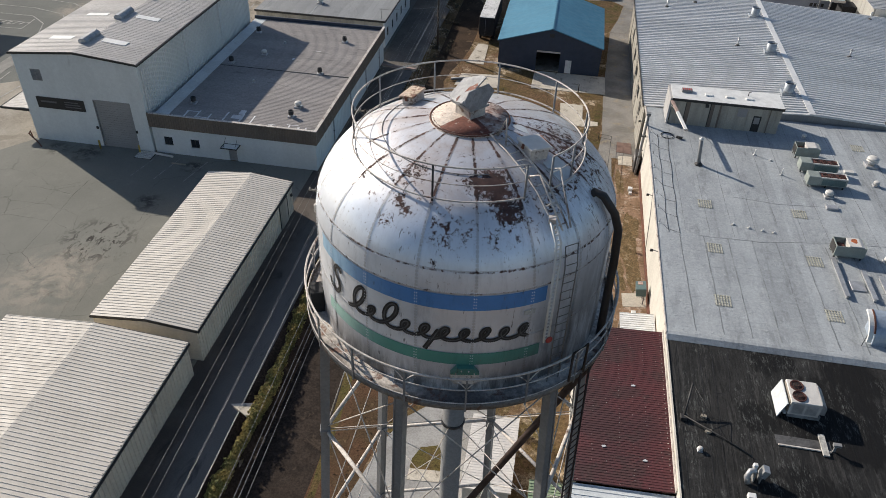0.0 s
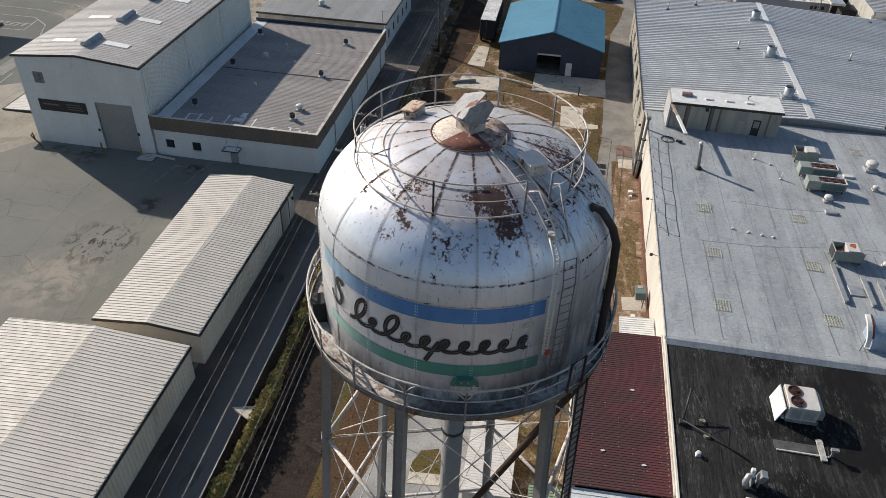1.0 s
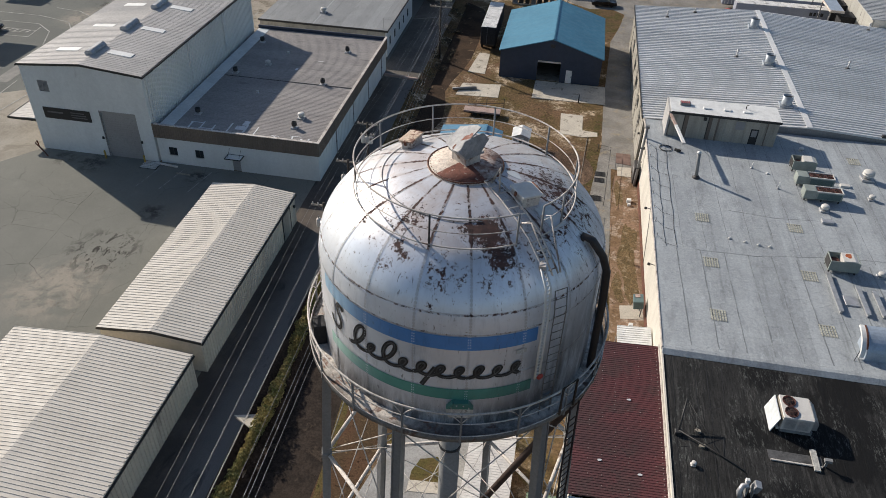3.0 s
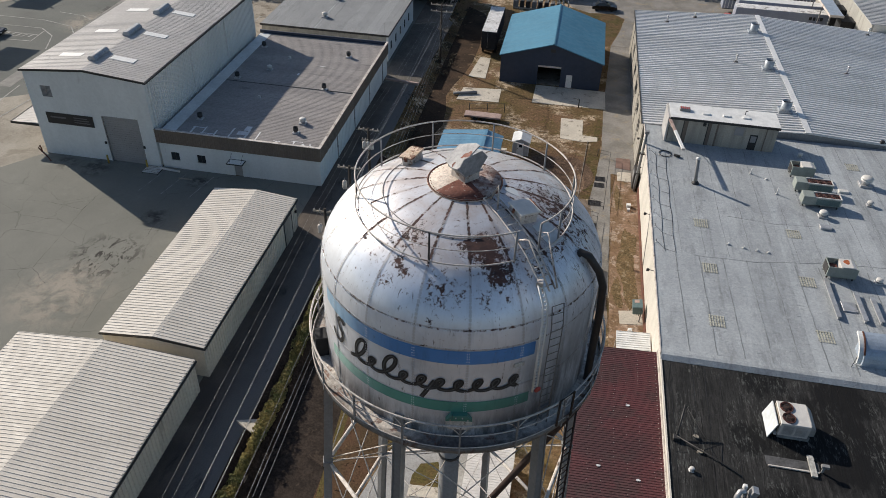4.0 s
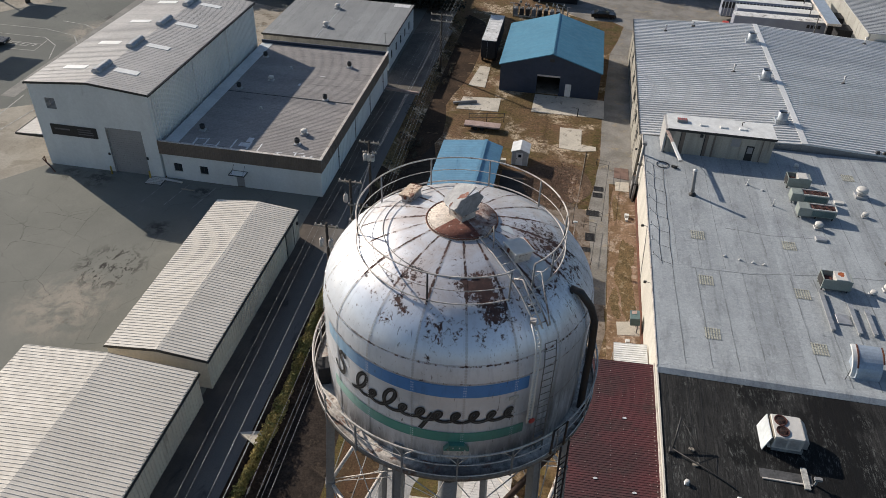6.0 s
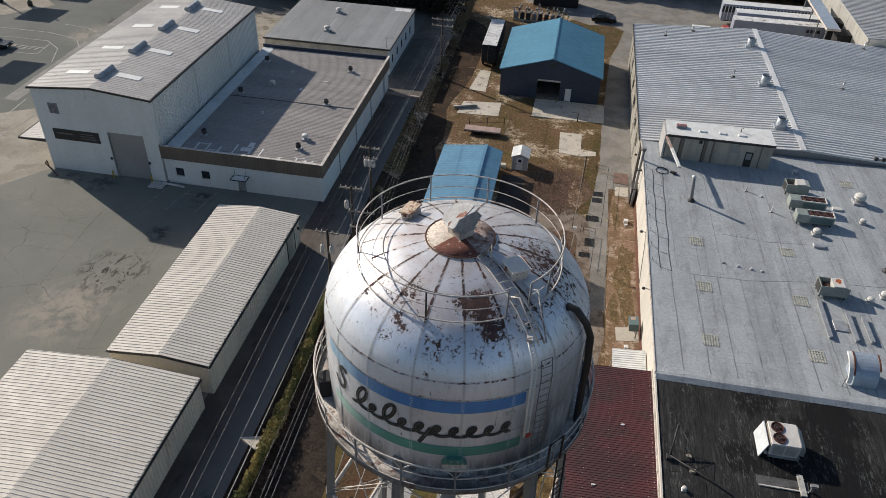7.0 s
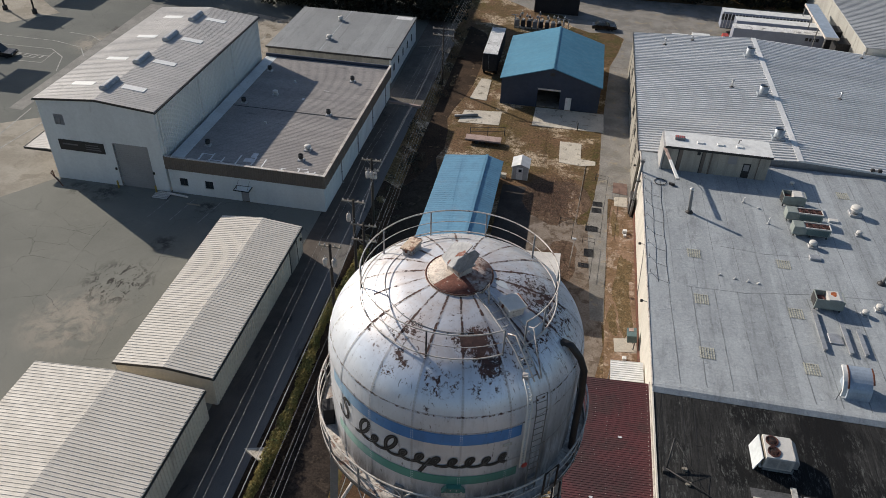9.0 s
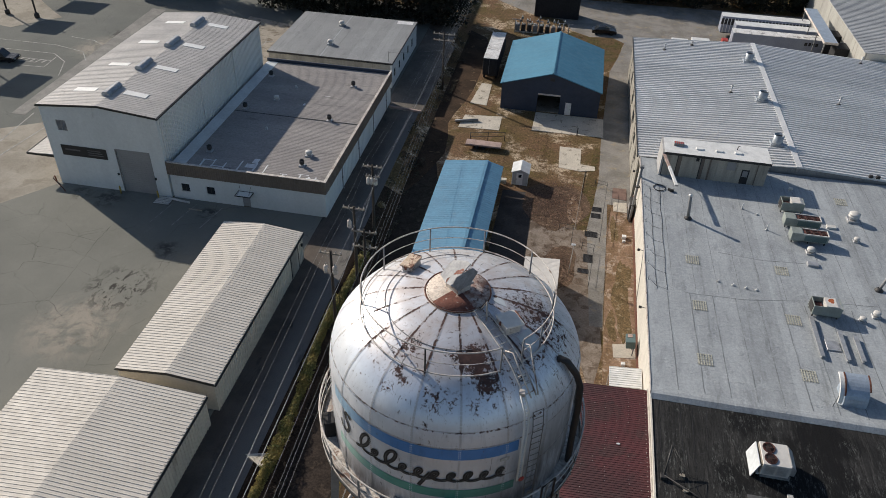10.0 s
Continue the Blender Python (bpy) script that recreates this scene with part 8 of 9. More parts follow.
packaged_unit().scale = (0.84, 0.88, 1.08)
t = thing("walk_pad", (18.6, 36.2, ZK), "patched grey walkway strip on the black roof", "pad")
part("strip", Mesh().box(0, 0, 0, 3.6, 0.8, 0.03), M_PAD, t)
part("rail", Mesh().box(0.1, -0.12, 0, 3.5, -0.02, 0.1), M_STEEL_W, t, "thin pale edge rail")
part("slat_stack", Mesh().box(2.9, -0.5, 0.03, 3.3, 1.3, 0.16), M_LINE, t, "yellowish slats")
part("lamp", Mesh().box(3.6, 0.0, 0.03, 3.75, 0.1, 0.6).box(3.45, -0.1, 0.6, 3.95, 0.15, 0.8), M_STEEL, t)
t = thing("mast_tripod", (12.55, 37.2, ZK), "fallen dark steel mast with stays and anchor blocks", "mast")
part("mast", Mesh().tube([(0, 0, 0.2), (0.45, 1.9, 1.6)], 0.07, 8), M_TRIM, t)
part("boom", Mesh().tube([(0, 0, 0.3), (2.6, -1.4, 0.15), (4.2, -2.5, 0.1)], 0.05, 6), M_TRIM, t)
for q in ((1.3, 0.6, 0.06), (1.6, -0.7, 0.06), (2.9, -1.7, 0.06)):
    part("stay", Mesh().tube([(0.45, 1.9, 1.6), q], 0.018, 5), M_TRIM, t)
for x, y in ((1.4, 0.4), (1.6, -0.9)):
    part("anchor_block", Mesh().prism(blob(x, y, 0.22, 0.16, 8, int(9 * x)), 0, 0.16), M_CONC_OLD, t)
part("base", Mesh().box(-0.25, -0.25, 0, 0.2, 0.2, 0.3, bevel=0.03), M_TRIM, t)
t = thing("exhaust_fan", (16.4, 32.9, ZK), "galvanised duct elbow and fan box on the black roof", "roof vent")
part("box", Mesh().box(0.35, -0.2, 0.7, 0.85, 0.5, 1.55, pose(0, 0, 0, 0, 15, 0)), M_GALV, t)
part("elbow", Mesh().tube([(-0.3, -0.5, 0.1), (-0.45, -0.3, 0.6), (-0.2, 0.05, 0.95), (0.25, 0.1, 1.05)], 0.24, 12), M_GALV, t)
part("stand", Mesh().box(0.1, -0.3, 0, 0.2, 0.4, 0.9).box(0.6, -0.3, 0, 0.7, 0.4, 0.9), M_STEEL, t)
part("motor", Mesh().box(0.0, 0.25, 1.0, 0.35, 0.6, 1.4, bevel=0.05), M_WHITE, t)
t.scale = (0.8, 0.8, 0.8)
t = thing("vent_box", (16.0, 31.2, ZK), "small pale vent box on the black roof", "box")
part("body", Mesh().box(0, 0, 0, 0.5, 0.4, 0.35, bevel=0.03), M_WHITE, t)

# things along the factory wall
t = thing("wall_flue", (11.6, 80.6, 0), "grey flue stack standing against the wall", "pipe")
part("pipe", Mesh().tube([(0, 0, 0.0), (0, 0, 1.5), (0.1, 0.0, 8.0)], 0.16, 12), M_STEEL, t)
part("head", Mesh().box(-0.15, -0.25, 7.9, 0.35, 0.25, 8.2, bevel=0.03), M_STEEL, t)
for z in (2.5, 5.2):
    part("bracket", Mesh().box(-0.2, -0.25, z, 0.34, 0.25, z + 0.08), M_TRIM, t)
t = thing("wall_cabinet", (11.3, 80.9, 0), "dark equipment cabinet beside the wall", "cabinet")
part("body", Mesh().box(0, 0, 0.1, 0.6, 2.0, 2.3, bevel=0.04), M_TRIM, t)
part("window", Mesh().box(-0.02, 0.4, 1.2, -0.002, 1.5, 2.0), M_DOOR_GREY, t)
part("pipe", Mesh().tube([(0.3, -0.3, 0.1), (0.3, -0.3, 3.2), (0.6, -0.3, 3.4)], 0.06, 8), M_PIPE_BROWN, t)
t = thing("wall_unit", (11.42, 56.9, 0), "teal window unit box on a stand by the wall", "air conditioner")
part("body", Mesh().box(-0.45, -0.65, 1.15, 0.5, 0.65, 2.0, Matrix.Rotation(-0.15, 4, "Y"), bevel=0.04), M_TEAL_BOX, t)
part("label_plate", Mesh().box(-0.25, 0.05, 2.02, 0.2, 0.5, 2.04, Matrix.Rotation(-0.15, 4, "Y")), M_DECK, t, "faded reddish panel")
for y in (-0.5, 0.42):
    part("post", Mesh().box(0.1, y, 0, 0.2, y + 0.08, 1.2), M_STEEL, t)
for y, z, lab in ((56.8, 6.1, "dark floodlight on a wall bracket"), (65.86, 6.31, "small dark wall lamp"), (84.12, 5.20, "dark lamp on the cream wall")):
    t = thing("wall_lamp", (12.05, y, z), lab, "lamp", "wall lamps")
    part("arm", Mesh().tube([(0, 0, 0), (-0.70, 0, 0.15)], 0.035, 6), M_STEEL, t)
    part("head", Mesh().box(-0.90, -0.11, 0.02, -0.63, 0.11, 0.22, bevel=0.04), M_TRIM, t)
t = thing("wall_conduit", (12.01, 64.0, 0.9), "thin conduit on the cream wall", "pipe")
part("pipe", Mesh().tube([(0, 0, 0), (0, 2.2, 3.2), (0, 3.9, 4.9)], 0.03, 6), M_STEEL, t)
for x, y, s in ((10.9, 76.8, 0.5), (10.7, 54.9, 0.4), (10.9, 76.0, 0.35)):
    t = thing("small_box", (x, y, 0), "small white box on the ground by the wall", "box", "ground boxes")
    part("body", Mesh().box(-s / 2, -s / 2, 0, s / 2, s / 2, s * 0.8, bevel=0.03), M_WHITE, t)

# lane side: dark barred patches in place of shadow inside frames, and a low wire fence
for x, y, w, d in ((7.5, 82.4, 1.2, 1.0), (7.4, 80.9, 1.2, 1.0), (6.9, 76.7, 1.5, 1.1), (6.7, 71.7, 1.1, 1.5), (6.2, 69.2, 1.2, 0.8)):
    t = thing("drain_grate", (x, y, 0.02), "dark barred patch standing in for shadow inside a frame", "grate", "drain grates")
    part("frame", Mesh().box(-w / 2, -d / 2, 0, w / 2, -d / 2 + 0.06, 0.05).box(-w / 2, d / 2 - 0.06, 0, w / 2, d / 2, 0.05).box(-w / 2, -d / 2 + 0.06, 0, -w / 2 + 0.06, d / 2 - 0.06, 0.05).box(w / 2 - 0.06, -d / 2 + 0.06, 0, w / 2, d / 2 - 0.06, 0.05), M_TRIM, t)
    part("well", Mesh().box(-w / 2 + 0.06, -d / 2 + 0.06, 0.0, w / 2 - 0.06, d / 2 - 0.06, 0.012), M_DARK, t)
    for k in range(7):
        x0 = -w / 2 + 0.12 + k * (w - 0.24) / 6.5
        part("bar", Mesh().box(x0, -d / 2 + 0.06, 0.014, x0 + 0.04, d / 2 - 0.06, 0.045), M_TRIM, t)


def wire_fence(pts, h, label, rails=(0.98, 0.5), r=0.022, group="low wire fences"):
    t = thing("wire_fence", (*pts[0], 0.0), label, "fence", group)
    o = Vector((*pts[0], 0))
    loc = [Vector((*p, 0)) - o for p in pts]
    for p in loc:
        part("post", Mesh().tube([p, p + Vector((0, 0, h))], r * 1.5, 6), M_TRIM, t)
    for k in rails:
        part("rail", Mesh().tube([p + Vector((0, 0, h * k)) for p in loc], r, 5), M_TRIM, t)


wire_fence([(7.1, 88.2), (8.7, 87.8), (8.3, 81.6), (7.95, 75.4), (6.2, 76.3)], 1.0, "low dark wire fence beside the lane")
wire_fence([(5.9, 73.5), (7.3, 73.2), (6.9, 66.5)], 1.0, "low dark wire fence round a dark patch")
wire_fence([(3.0, 76.6), (4.7, 76.4), (4.6, 74.0)], 1.2, "dark pipe frame beside the leaf pile")
wire_fence([(-11.2, 96.4), (-8.7, 97.0), (-6.3, 97.6)], 1.5, "dark pipe fence in dry grass", (0.95, 0.5), 0.035)
t = thing("light_post", (4.6, 68.6, 0), "thin pale post with a white lamp head", "lamp")
part("post", Mesh().tube([(0, 0, 0), (0.1, 0, 3.9)], 0.05, 8), M_STEEL_W, t)
part("lamp_head", Mesh().box(-0.18, -0.12, 3.9, 0.3, 0.12, 4.05, bevel=0.03), M_WHITE, t)
t = thing("timber_edging", (4.9, 77.4, 0), "thin tan timber edging beside the leaf litter", "edging")
part("board", Mesh().prism([(-0.03, 0), (0.03, 0), (0.84, 14.4), (0.78, 14.4)], 0, 0.09), M_CONC_OLD, t)
t = thing("marker_post", (4.1, 101.9, 0), "short dark post at the pad's edge", "post")
part("post", Mesh().tube([(0, 0, 0), (0, 0, 1.3)], 0.08, 8), M_TRIM, t)

# yard north of the tower
t = thing("flatbed_trailer", (-11.6, 94.2, 0), "low flatbed trailer with a reddish deck", "trailer")
part("deck", Mesh().box(0, 0, 0.55, 5.1, 1.5, 0.75, bevel=0.02), M_DECK, t, "faded pinkish deck")
part("frame", Mesh().box(0, 0.1, 0.38, 5.1, 0.25, 0.55).box(0, 1.25, 0.38, 5.1, 1.4, 0.55), M_TRIM, t)
for x in (1.6, 2.6):
    for y in (0.02, 1.28):
        w = part("wheel", Mesh().lathe([(0.06, -0.1), (0.3, -0.1), (0.33, -0.05), (0.33, 0.05), (0.3, 0.1), (0.06, 0.1)], 16, m=Matrix.Translation((x, y + 0.1, 0.33)) @ Matrix.Rotation(math.pi / 2, 4, "X")), M_TYRE, t)
t = thing("steel_pipe", (-14.4, 101.7, 0.05), "grey steel pipe lying on a concrete pad", "pipe")
part("pipe", Mesh().tube([(0, 0, 0.22), (3.4, 1.1, 0.22)], 0.2, 14), M_STEEL, t)
t = thing("lumber_stack", (-5.4, 85.9, 0), "small stack of tan boards beside the shed", "boards")
for k in range(4):
    part("board", Mesh().box(0, 0.28 * (k % 2), 0.3 * (k // 2), 0.7, 0.28 * (k % 2) + 0.25, 0.3 * (k // 2) + 0.28), M_CONC, t)


def box_trailer(at, W, L, H, wall, roof, label, yaw=0, mark=False, group=""):
    t = thing("box_trailer", at, label, "trailer", group)
    t.rotation_euler = (0, 0, radians(yaw))
    part("body", Mesh().box(0, 0, 1.05, W, L, H, bevel=0.05), wall, t)
    part("roof", Mesh().box(0.02, 0.02, H + 0.002, W - 0.02, L - 0.02, H + 0.04), roof, t)
    for i in range(int(L / 1.2)):
        part("roof_bow", Mesh().box(0.05, 0.3 + i * 1.2, H + 0.042, W - 0.05, 0.36 + i * 1.2, H + 0.06), roof, t)
    part("chassis", Mesh().box(0.4, 0.2, 0.8, W - 0.4, L - 0.2, 1.04), M_TRIM, t)
    for y in (1.3, 2.6):
        for x in (0.05, W - 0.35):
            part("wheel", Mesh().lathe([(0.1, -0.15), (0.48, -0.15), (0.5, -0.1), (0.5, 0.1), (0.48, 0.15), (0.1, 0.15)], 16, m=Matrix.Translation((x + 0.15, y, 0.5)) @ Matrix.Rotation(math.pi / 2, 4, "Y")), M_TYRE, t)
    part("landing_leg", Mesh().box(0.5, L - 3, 0, 0.65, L - 2.85, 0.82).box(W - 0.65, L - 3, 0, W - 0.5, L - 2.85, 0.82), M_TRIM, t)
    dr = part("rear_door", Mesh().box(0.08, -0.05, 1.15, W / 2 - 0.01, -0.002, H - 0.1).box(W / 2 + 0.01, -0.05, 1.15, W - 0.08, -0.002, H - 0.1), wall, t)
    part("lock_bar", Mesh().tube([(W / 2 - 0.2, -0.08, 1.2), (W / 2 - 0.2, -0.08, H - 0.15)], 0.025, 6), M_STEEL, dr)
    if mark:
        for k, w in enumerate((0.5, 0.42, 0.42, 0.5)):
            part("bar", Mesh().box(-0.012, 1.2 + k * 0.62, H - 1.15, -0.002, 1.2 + k * 0.62 + w, H - 0.55), M_SIGN, t, "dark plain bar")
    return t


box_trailer((-12.6, 117.9, 0), 2.45, 12.2, 3.9, M_DARK, M_DIRTY_WHITE, "black box trailer with a dirty white roof", group="box trailers")
box_trailer((46.6, 141.0, 0), 2.5, 16.2, 4.0, M_TRAILER, M_DIRTY_WHITE, "white box trailer with dark bars on its side", 90, True, "box trailers")
box_trailer((46.4, 145.2, 0), 2.5, 15.0, 4.0, M_TRAILER, M_WHITE, "white box trailer parked in a row", 90, False, "box trailers")
TR3 = box_trailer((45.6, 149.2, 0), 2.5, 16.2, 4.1, M_TRAILER, M_WHITE, "white ribbed box trailer parked in a row", 90, False, "box trailers")
for i in range(26):
    part("side_post", Mesh().box(-0.06, 0.2 + i * 0.62, 1.1, -0.002, 0.34 + i * 0.62, 3.9), M_WHITE, TR3)
    part("side_gap", Mesh().box(-0.02, 0.36 + i * 0.62, 2.6, -0.002, 0.80 + i * 0.62, 3.75), M_TRIM, TR3)
for x, y, w in ((19.5, 137.6, 3.0), (23.2, 138.8, 3.2), (27.3, 137.0, 2.0)):
    t = thing("cargo_box", (x, y, 0), "small white cargo box standing behind the hall", "container", "cargo boxes")
    part("body", Mesh().box(0, 0, 0.3, w, 2.2, 2.5, bevel=0.05), M_WHITE, t)
    part("skid", Mesh().box(0.1, 0.1, 0, w - 0.1, 0.3, 0.3).box(0.1, 1.9, 0, w - 0.1, 2.1, 0.3), M_TRIM, t)
t = thing("yard_tractor", (28.6, 140.8, 0), "small red yard tractor", "vehicle")
part("cab", Mesh().prism([(0, 1.0), (1.3, 1.0), (1.2, 2.5), (0.2, 2.5)], 0, 1.4, Matrix(((1, 0, 0, 0), (0, 0, 1, 0), (0, 1, 0, 0), (0, 0, 0, 1)))), M_RED, t)
part("chassis", Mesh().box(-0.8, 0.1, 0.5, 1.6, 1.3, 1.0, bevel=0.05), M_RED, t)
part("glass", Mesh().box(0.25, -0.02, 1.6, 1.1, -0.002, 2.3), M_GLASS, t)
for x in (-0.4, 1.1):
    for y in (0.0, 1.25):
        part("wheel", Mesh().lathe([(0.1, -0.14), (0.45, -0.14), (0.48, 0), (0.45, 0.14), (0.1, 0.14)], 14, m=Matrix.Translation((x, y + 0.07, 0.48)) @ Matrix.Rotation(math.pi / 2, 4, "X")), M_TYRE, t)


def car(at, yaw, label, L=4.7, W=1.8, H=1.42, suv=False):
    t = thing("car", at, label, "car", "parked cars")
    t.rotation_euler = (0, 0, radians(yaw))
    b = Mesh()
    side = [(0, 0.35), (0.15, 0.28), (L - 0.15, 0.28), (L, 0.4), (L, 0.72), (L * 0.97, 0.85), (L * 0.74, 0.95), (L * 0.1, 0.98), (0.02, 0.85)]
    b.prism(side, 0, W, Matrix(((1, 0, 0, 0), (0, 0, 1, 0), (0, 1, 0, 0), (0, 0, 0, 1))))
    part("body", b, M_CAR, t)
    top = [(L * 0.12, 0.97), (L * 0.72, 0.95), (L * 0.55, H), (L * (0.12 if suv else 0.27), H)]
    vs = [(x, y, z) for y in (0.12, W - 0.12) for x, z in top]
    vs = [(x, y + (0.14 if i < 4 else -0.14) * (z > 1.1), z) for i, (x, y, z) in enumerate(vs)]
    cab = part("cabin", Mesh().add(vs, [(0, 1, 2, 3), (7, 6, 5, 4), (1, 0, 4, 5), (2, 1, 5, 6), (3, 2, 6, 7), (0, 3, 7, 4)]), M_GLASS, t, "dark windows")
    part("roof", Mesh().box(L * (0.14 if suv else 0.29), 0.27, H + 0.002, L * 0.54, W - 0.27, H + 0.03, bevel=0.02), M_CAR, cab)
    for x in (L * 0.18, L * 0.8):
        for y in (0.02, W - 0.22):
            w = part("wheel", Mesh().lathe([(0.22, -0.1), (0.3, -0.1), (0.32, 0), (0.3, 0.1), (0.22, 0.1)], 18, m=Matrix.Translation((x, y + 0.1, 0.32)) @ Matrix.Rotation(math.pi / 2, 4, "X")), M_TYRE, t)
            part("rim", Mesh().lathe([(0.21, -0.08), (0.21, 0.08)], 14, m=Matrix.Translation((x, y + 0.1, 0.32)) @ Matrix.Rotation(math.pi / 2, 4, "X")), M_GALV, w)
    for y in (0.12, W - 0.5):
        part("headlight", Mesh().box(L - 0.06, y, 0.6, L + 0.01, y + 0.36, 0.74), M_WHITE, t)


car((5.1, 144.0, 0.02), 4, "black sedan parked on the back road")
car((-93.6, 101.6, GL + 0.02), 8, "black pickup-sized car in the car park", 5.3, 2.1, 1.9, True)

# transformer yard
t = None
for i in range(8):
    x = -9.2 + i * 1.15
    t = thing("transformer", (x, 141.9, 0), "grey transformer with pale bushings in a small yard", "transformer", "transformers")
    part("tank", Mesh().box(-0.4, -0.35, 0.25, 0.4, 0.35, 1.45, bevel=0.05), M_TRIM if i % 3 else M_STEEL, t)
    part("plinth", Mesh().box(-0.5, -0.45, 0, 0.5, 0.45, 0.25), M_CONC, t)
    for k in (-0.22, 0.0, 0.22):
        part("bushing", Mesh().lathe([(0.07, 1.45), (0.09, 1.55), (0.05, 1.62), (0.09, 1.7), (0.03, 1.85)], 8, m=Matrix.Translation((k, 0, 0))), M_WHITE, t)
for x in (-9.6, -5.0, -0.4, 0.6):
    t = thing("yard_pole", (x, 141.2, 0), "grey steel frame post of the transformer yard", "post", "yard posts")
    part("post", Mesh().tube([(0, 0, 0), (0, 0, 2.6)], 0.09, 8), M_STEEL, t)
    part("arm", Mesh().box(-0.7, -0.05, 2.5, 0.7, 0.05, 2.62), M_STEEL, t)
for i in range(15):
    x, y = -9.6 + i * 0.66 + 0.2 * math.sin(i * 2.3), 142.7 + 0.55 * (i * 5 % 4)
    t = thing("switch_frame", (x, y, 0), "pale switch gear on a thin steel stand", "switch gear", "switch gear")
    hh = 1.0 + 0.9 * (i * 7 % 5) / 4
    part("leg", Mesh().box(-0.05, -0.05, 0, 0.05, 0.05, hh), M_STEEL, t)
    part("box", Mesh().box(-0.22, -0.15, hh, 0.22, 0.15, hh + 0.35, bevel=0.03), (M_STEEL, M_GIRDER, M_AC)[i % 3], t)
    part("insulator", Mesh().lathe([(0.05, hh + 0.35), (0.08, hh + 0.42), (0.05, hh + 0.5), (0.08, hh + 0.57), (0.03, hh + 0.7)], 8), M_WHITE, t)
t = thing("dark_container", (-6.7, 150.9, 0), "large black container beside the back road", "container")
part("body", Mesh().box(0, 0, 0.1, 8.9, 3.2, 4.2, bevel=0.05), M_DARK, t)
for i in range(14):
    part("rib", Mesh().box(0.3 + i * 0.62, -0.05, 0.3, 0.4 + i * 0.62, -0.002, 4.0), M_DARK, t)


# long building beyond the hall
def far_hall():
    h = thing("rear_hall", (48.6, 127.0, 0), "pale concrete hall with ribbed metal roof beyond the yard", "building")
    for i in range(7):
        part("panel", Mesh().box(0, 0.04 + i * 6.0, 0, 0.3, 5.96 + i * 6.0, 7.6), M_TILT, h, "tilt-up concrete panel")
        part("joint", Mesh().box(0.03, 5.96 + i * 6.0, 0, 0.28, 6.04 + i * 6.0, 7.6), M_TRIM, h)
    roof_side(h, "roof", (-0.2, 0, 7.7), (0, 42, 0), (40, 0, 0.6), 0.7, M_ROOF_DULL, rib=0.06)
    part("wall", Mesh().box(0.3, 0, 0, 40, 0.3, 7.6), M_WALL_CREAM, h)
    c = thing("dock_canopy", (44.0, 133.6, 0), "galvanised dock canopy on posts", "canopy")
    part("roof", Mesh().box(0, 0, 6.3, 2.2, 17.5, 6.45), M_GALV_HOOD, c)
    part("edge", Mesh().box(-0.06, -0.06, 6.1, 2.26, -0.002, 6.5).box(-0.06, 0, 6.1, -0.002, 17.5, 6.5), M_STEEL_W, c)
    for y in (0.2, 5.8, 11.4, 17.0):
        part("post", Mesh().box(0.05, y, 0, 0.2, y + 0.15, 6.3), M_STEEL, c)
    for y in (0.5, 6.5):
        part("dock_curtain", Mesh().box(2.3, y, 0.2, 4.55, y + 3.0, 5.4), M_DARK, c, "dark dock shelter")


far_hall()

# front of the office
t = thing("pallet", (-46.6, 69.4, GL + 0.02), "pale grey slatted pallet on the asphalt", "pallet")
for k in range(5):
    part("slat", Mesh().box(0, 0.32 * k, 0.1, 2.0, 0.32 * k + 0.22, 0.14), M_AC_W, t)
for x in (0, 0.95, 1.88):
    part("bearer", Mesh().box(x, 0, 0, x + 0.12, 1.5, 0.1), M_WOOD_POLE, t)
t = thing("rolled_tube", (-45.2, 70.75, GL + 0.02), "long pale tube lying by the wall", "tube")
part("tube", Mesh().tube([(0, 0, 0.14), (2.9, -0.35, 0.14)], 0.13, 12), M_AC_W, t)
t = thing("curb_block", (-41.0, 69.2, GL + 0.02), "pale concrete wheel stop", "wheel stop", "wheel stops")
part("block", Mesh().prism([(-0.09, 0), (0.09, 0), (0.06, 0.12), (-0.06, 0.12)], -0.85, 0.85, Matrix(((0, 0, 1, 0), (1, 0, 0, 0), (0, 1, 0, 0), (0, 0, 0, 1)))), M_CONC_OLD, t)
for x in (-51.55, -46.5):
    t = thing("bollard", (x, 70.6, GL), "yellow steel bollard beside the loading door", "bollard", "bollards")
    part("post", Mesh().lathe([(0.11, 0), (0.11, 1.0), (0.08, 1.08), (0.02, 1.1)], 14), M_YELLOW, t)
t = thing("gate_beam", (-24.8, 101.9, GL), "long pale reddish barrier beam across the alley", "barrier")
part("beam", Mesh().box(0, -0.2, 0.0, 5.2, 0.2, 0.35, pose(0, 0, 0, 0, 0, -6), bevel=0.03), M_DECK, t)
for x in (0.4, 2.6, 4.8):
    part("foot", Mesh().box(x - 0.2, -0.35 - 0.105 * x, 0, x + 0.2, 0.35 - 0.105 * x, 0.12), M_CONC_OLD, t)
t = thing("guard_rail", (-61.4, 69.9, GL), "bent rusty steel guard at the building's corner", "guard rail")
part("rail", Mesh().tube([(0.6, 1.4, 0.0), (0.6, 1.3, 0.9), (0.8, 0.7, 0.9), (2.6, -0.3, 0.35), (3.0, -0.5, 0.0)], 0.07, 8), M_RUST, t)

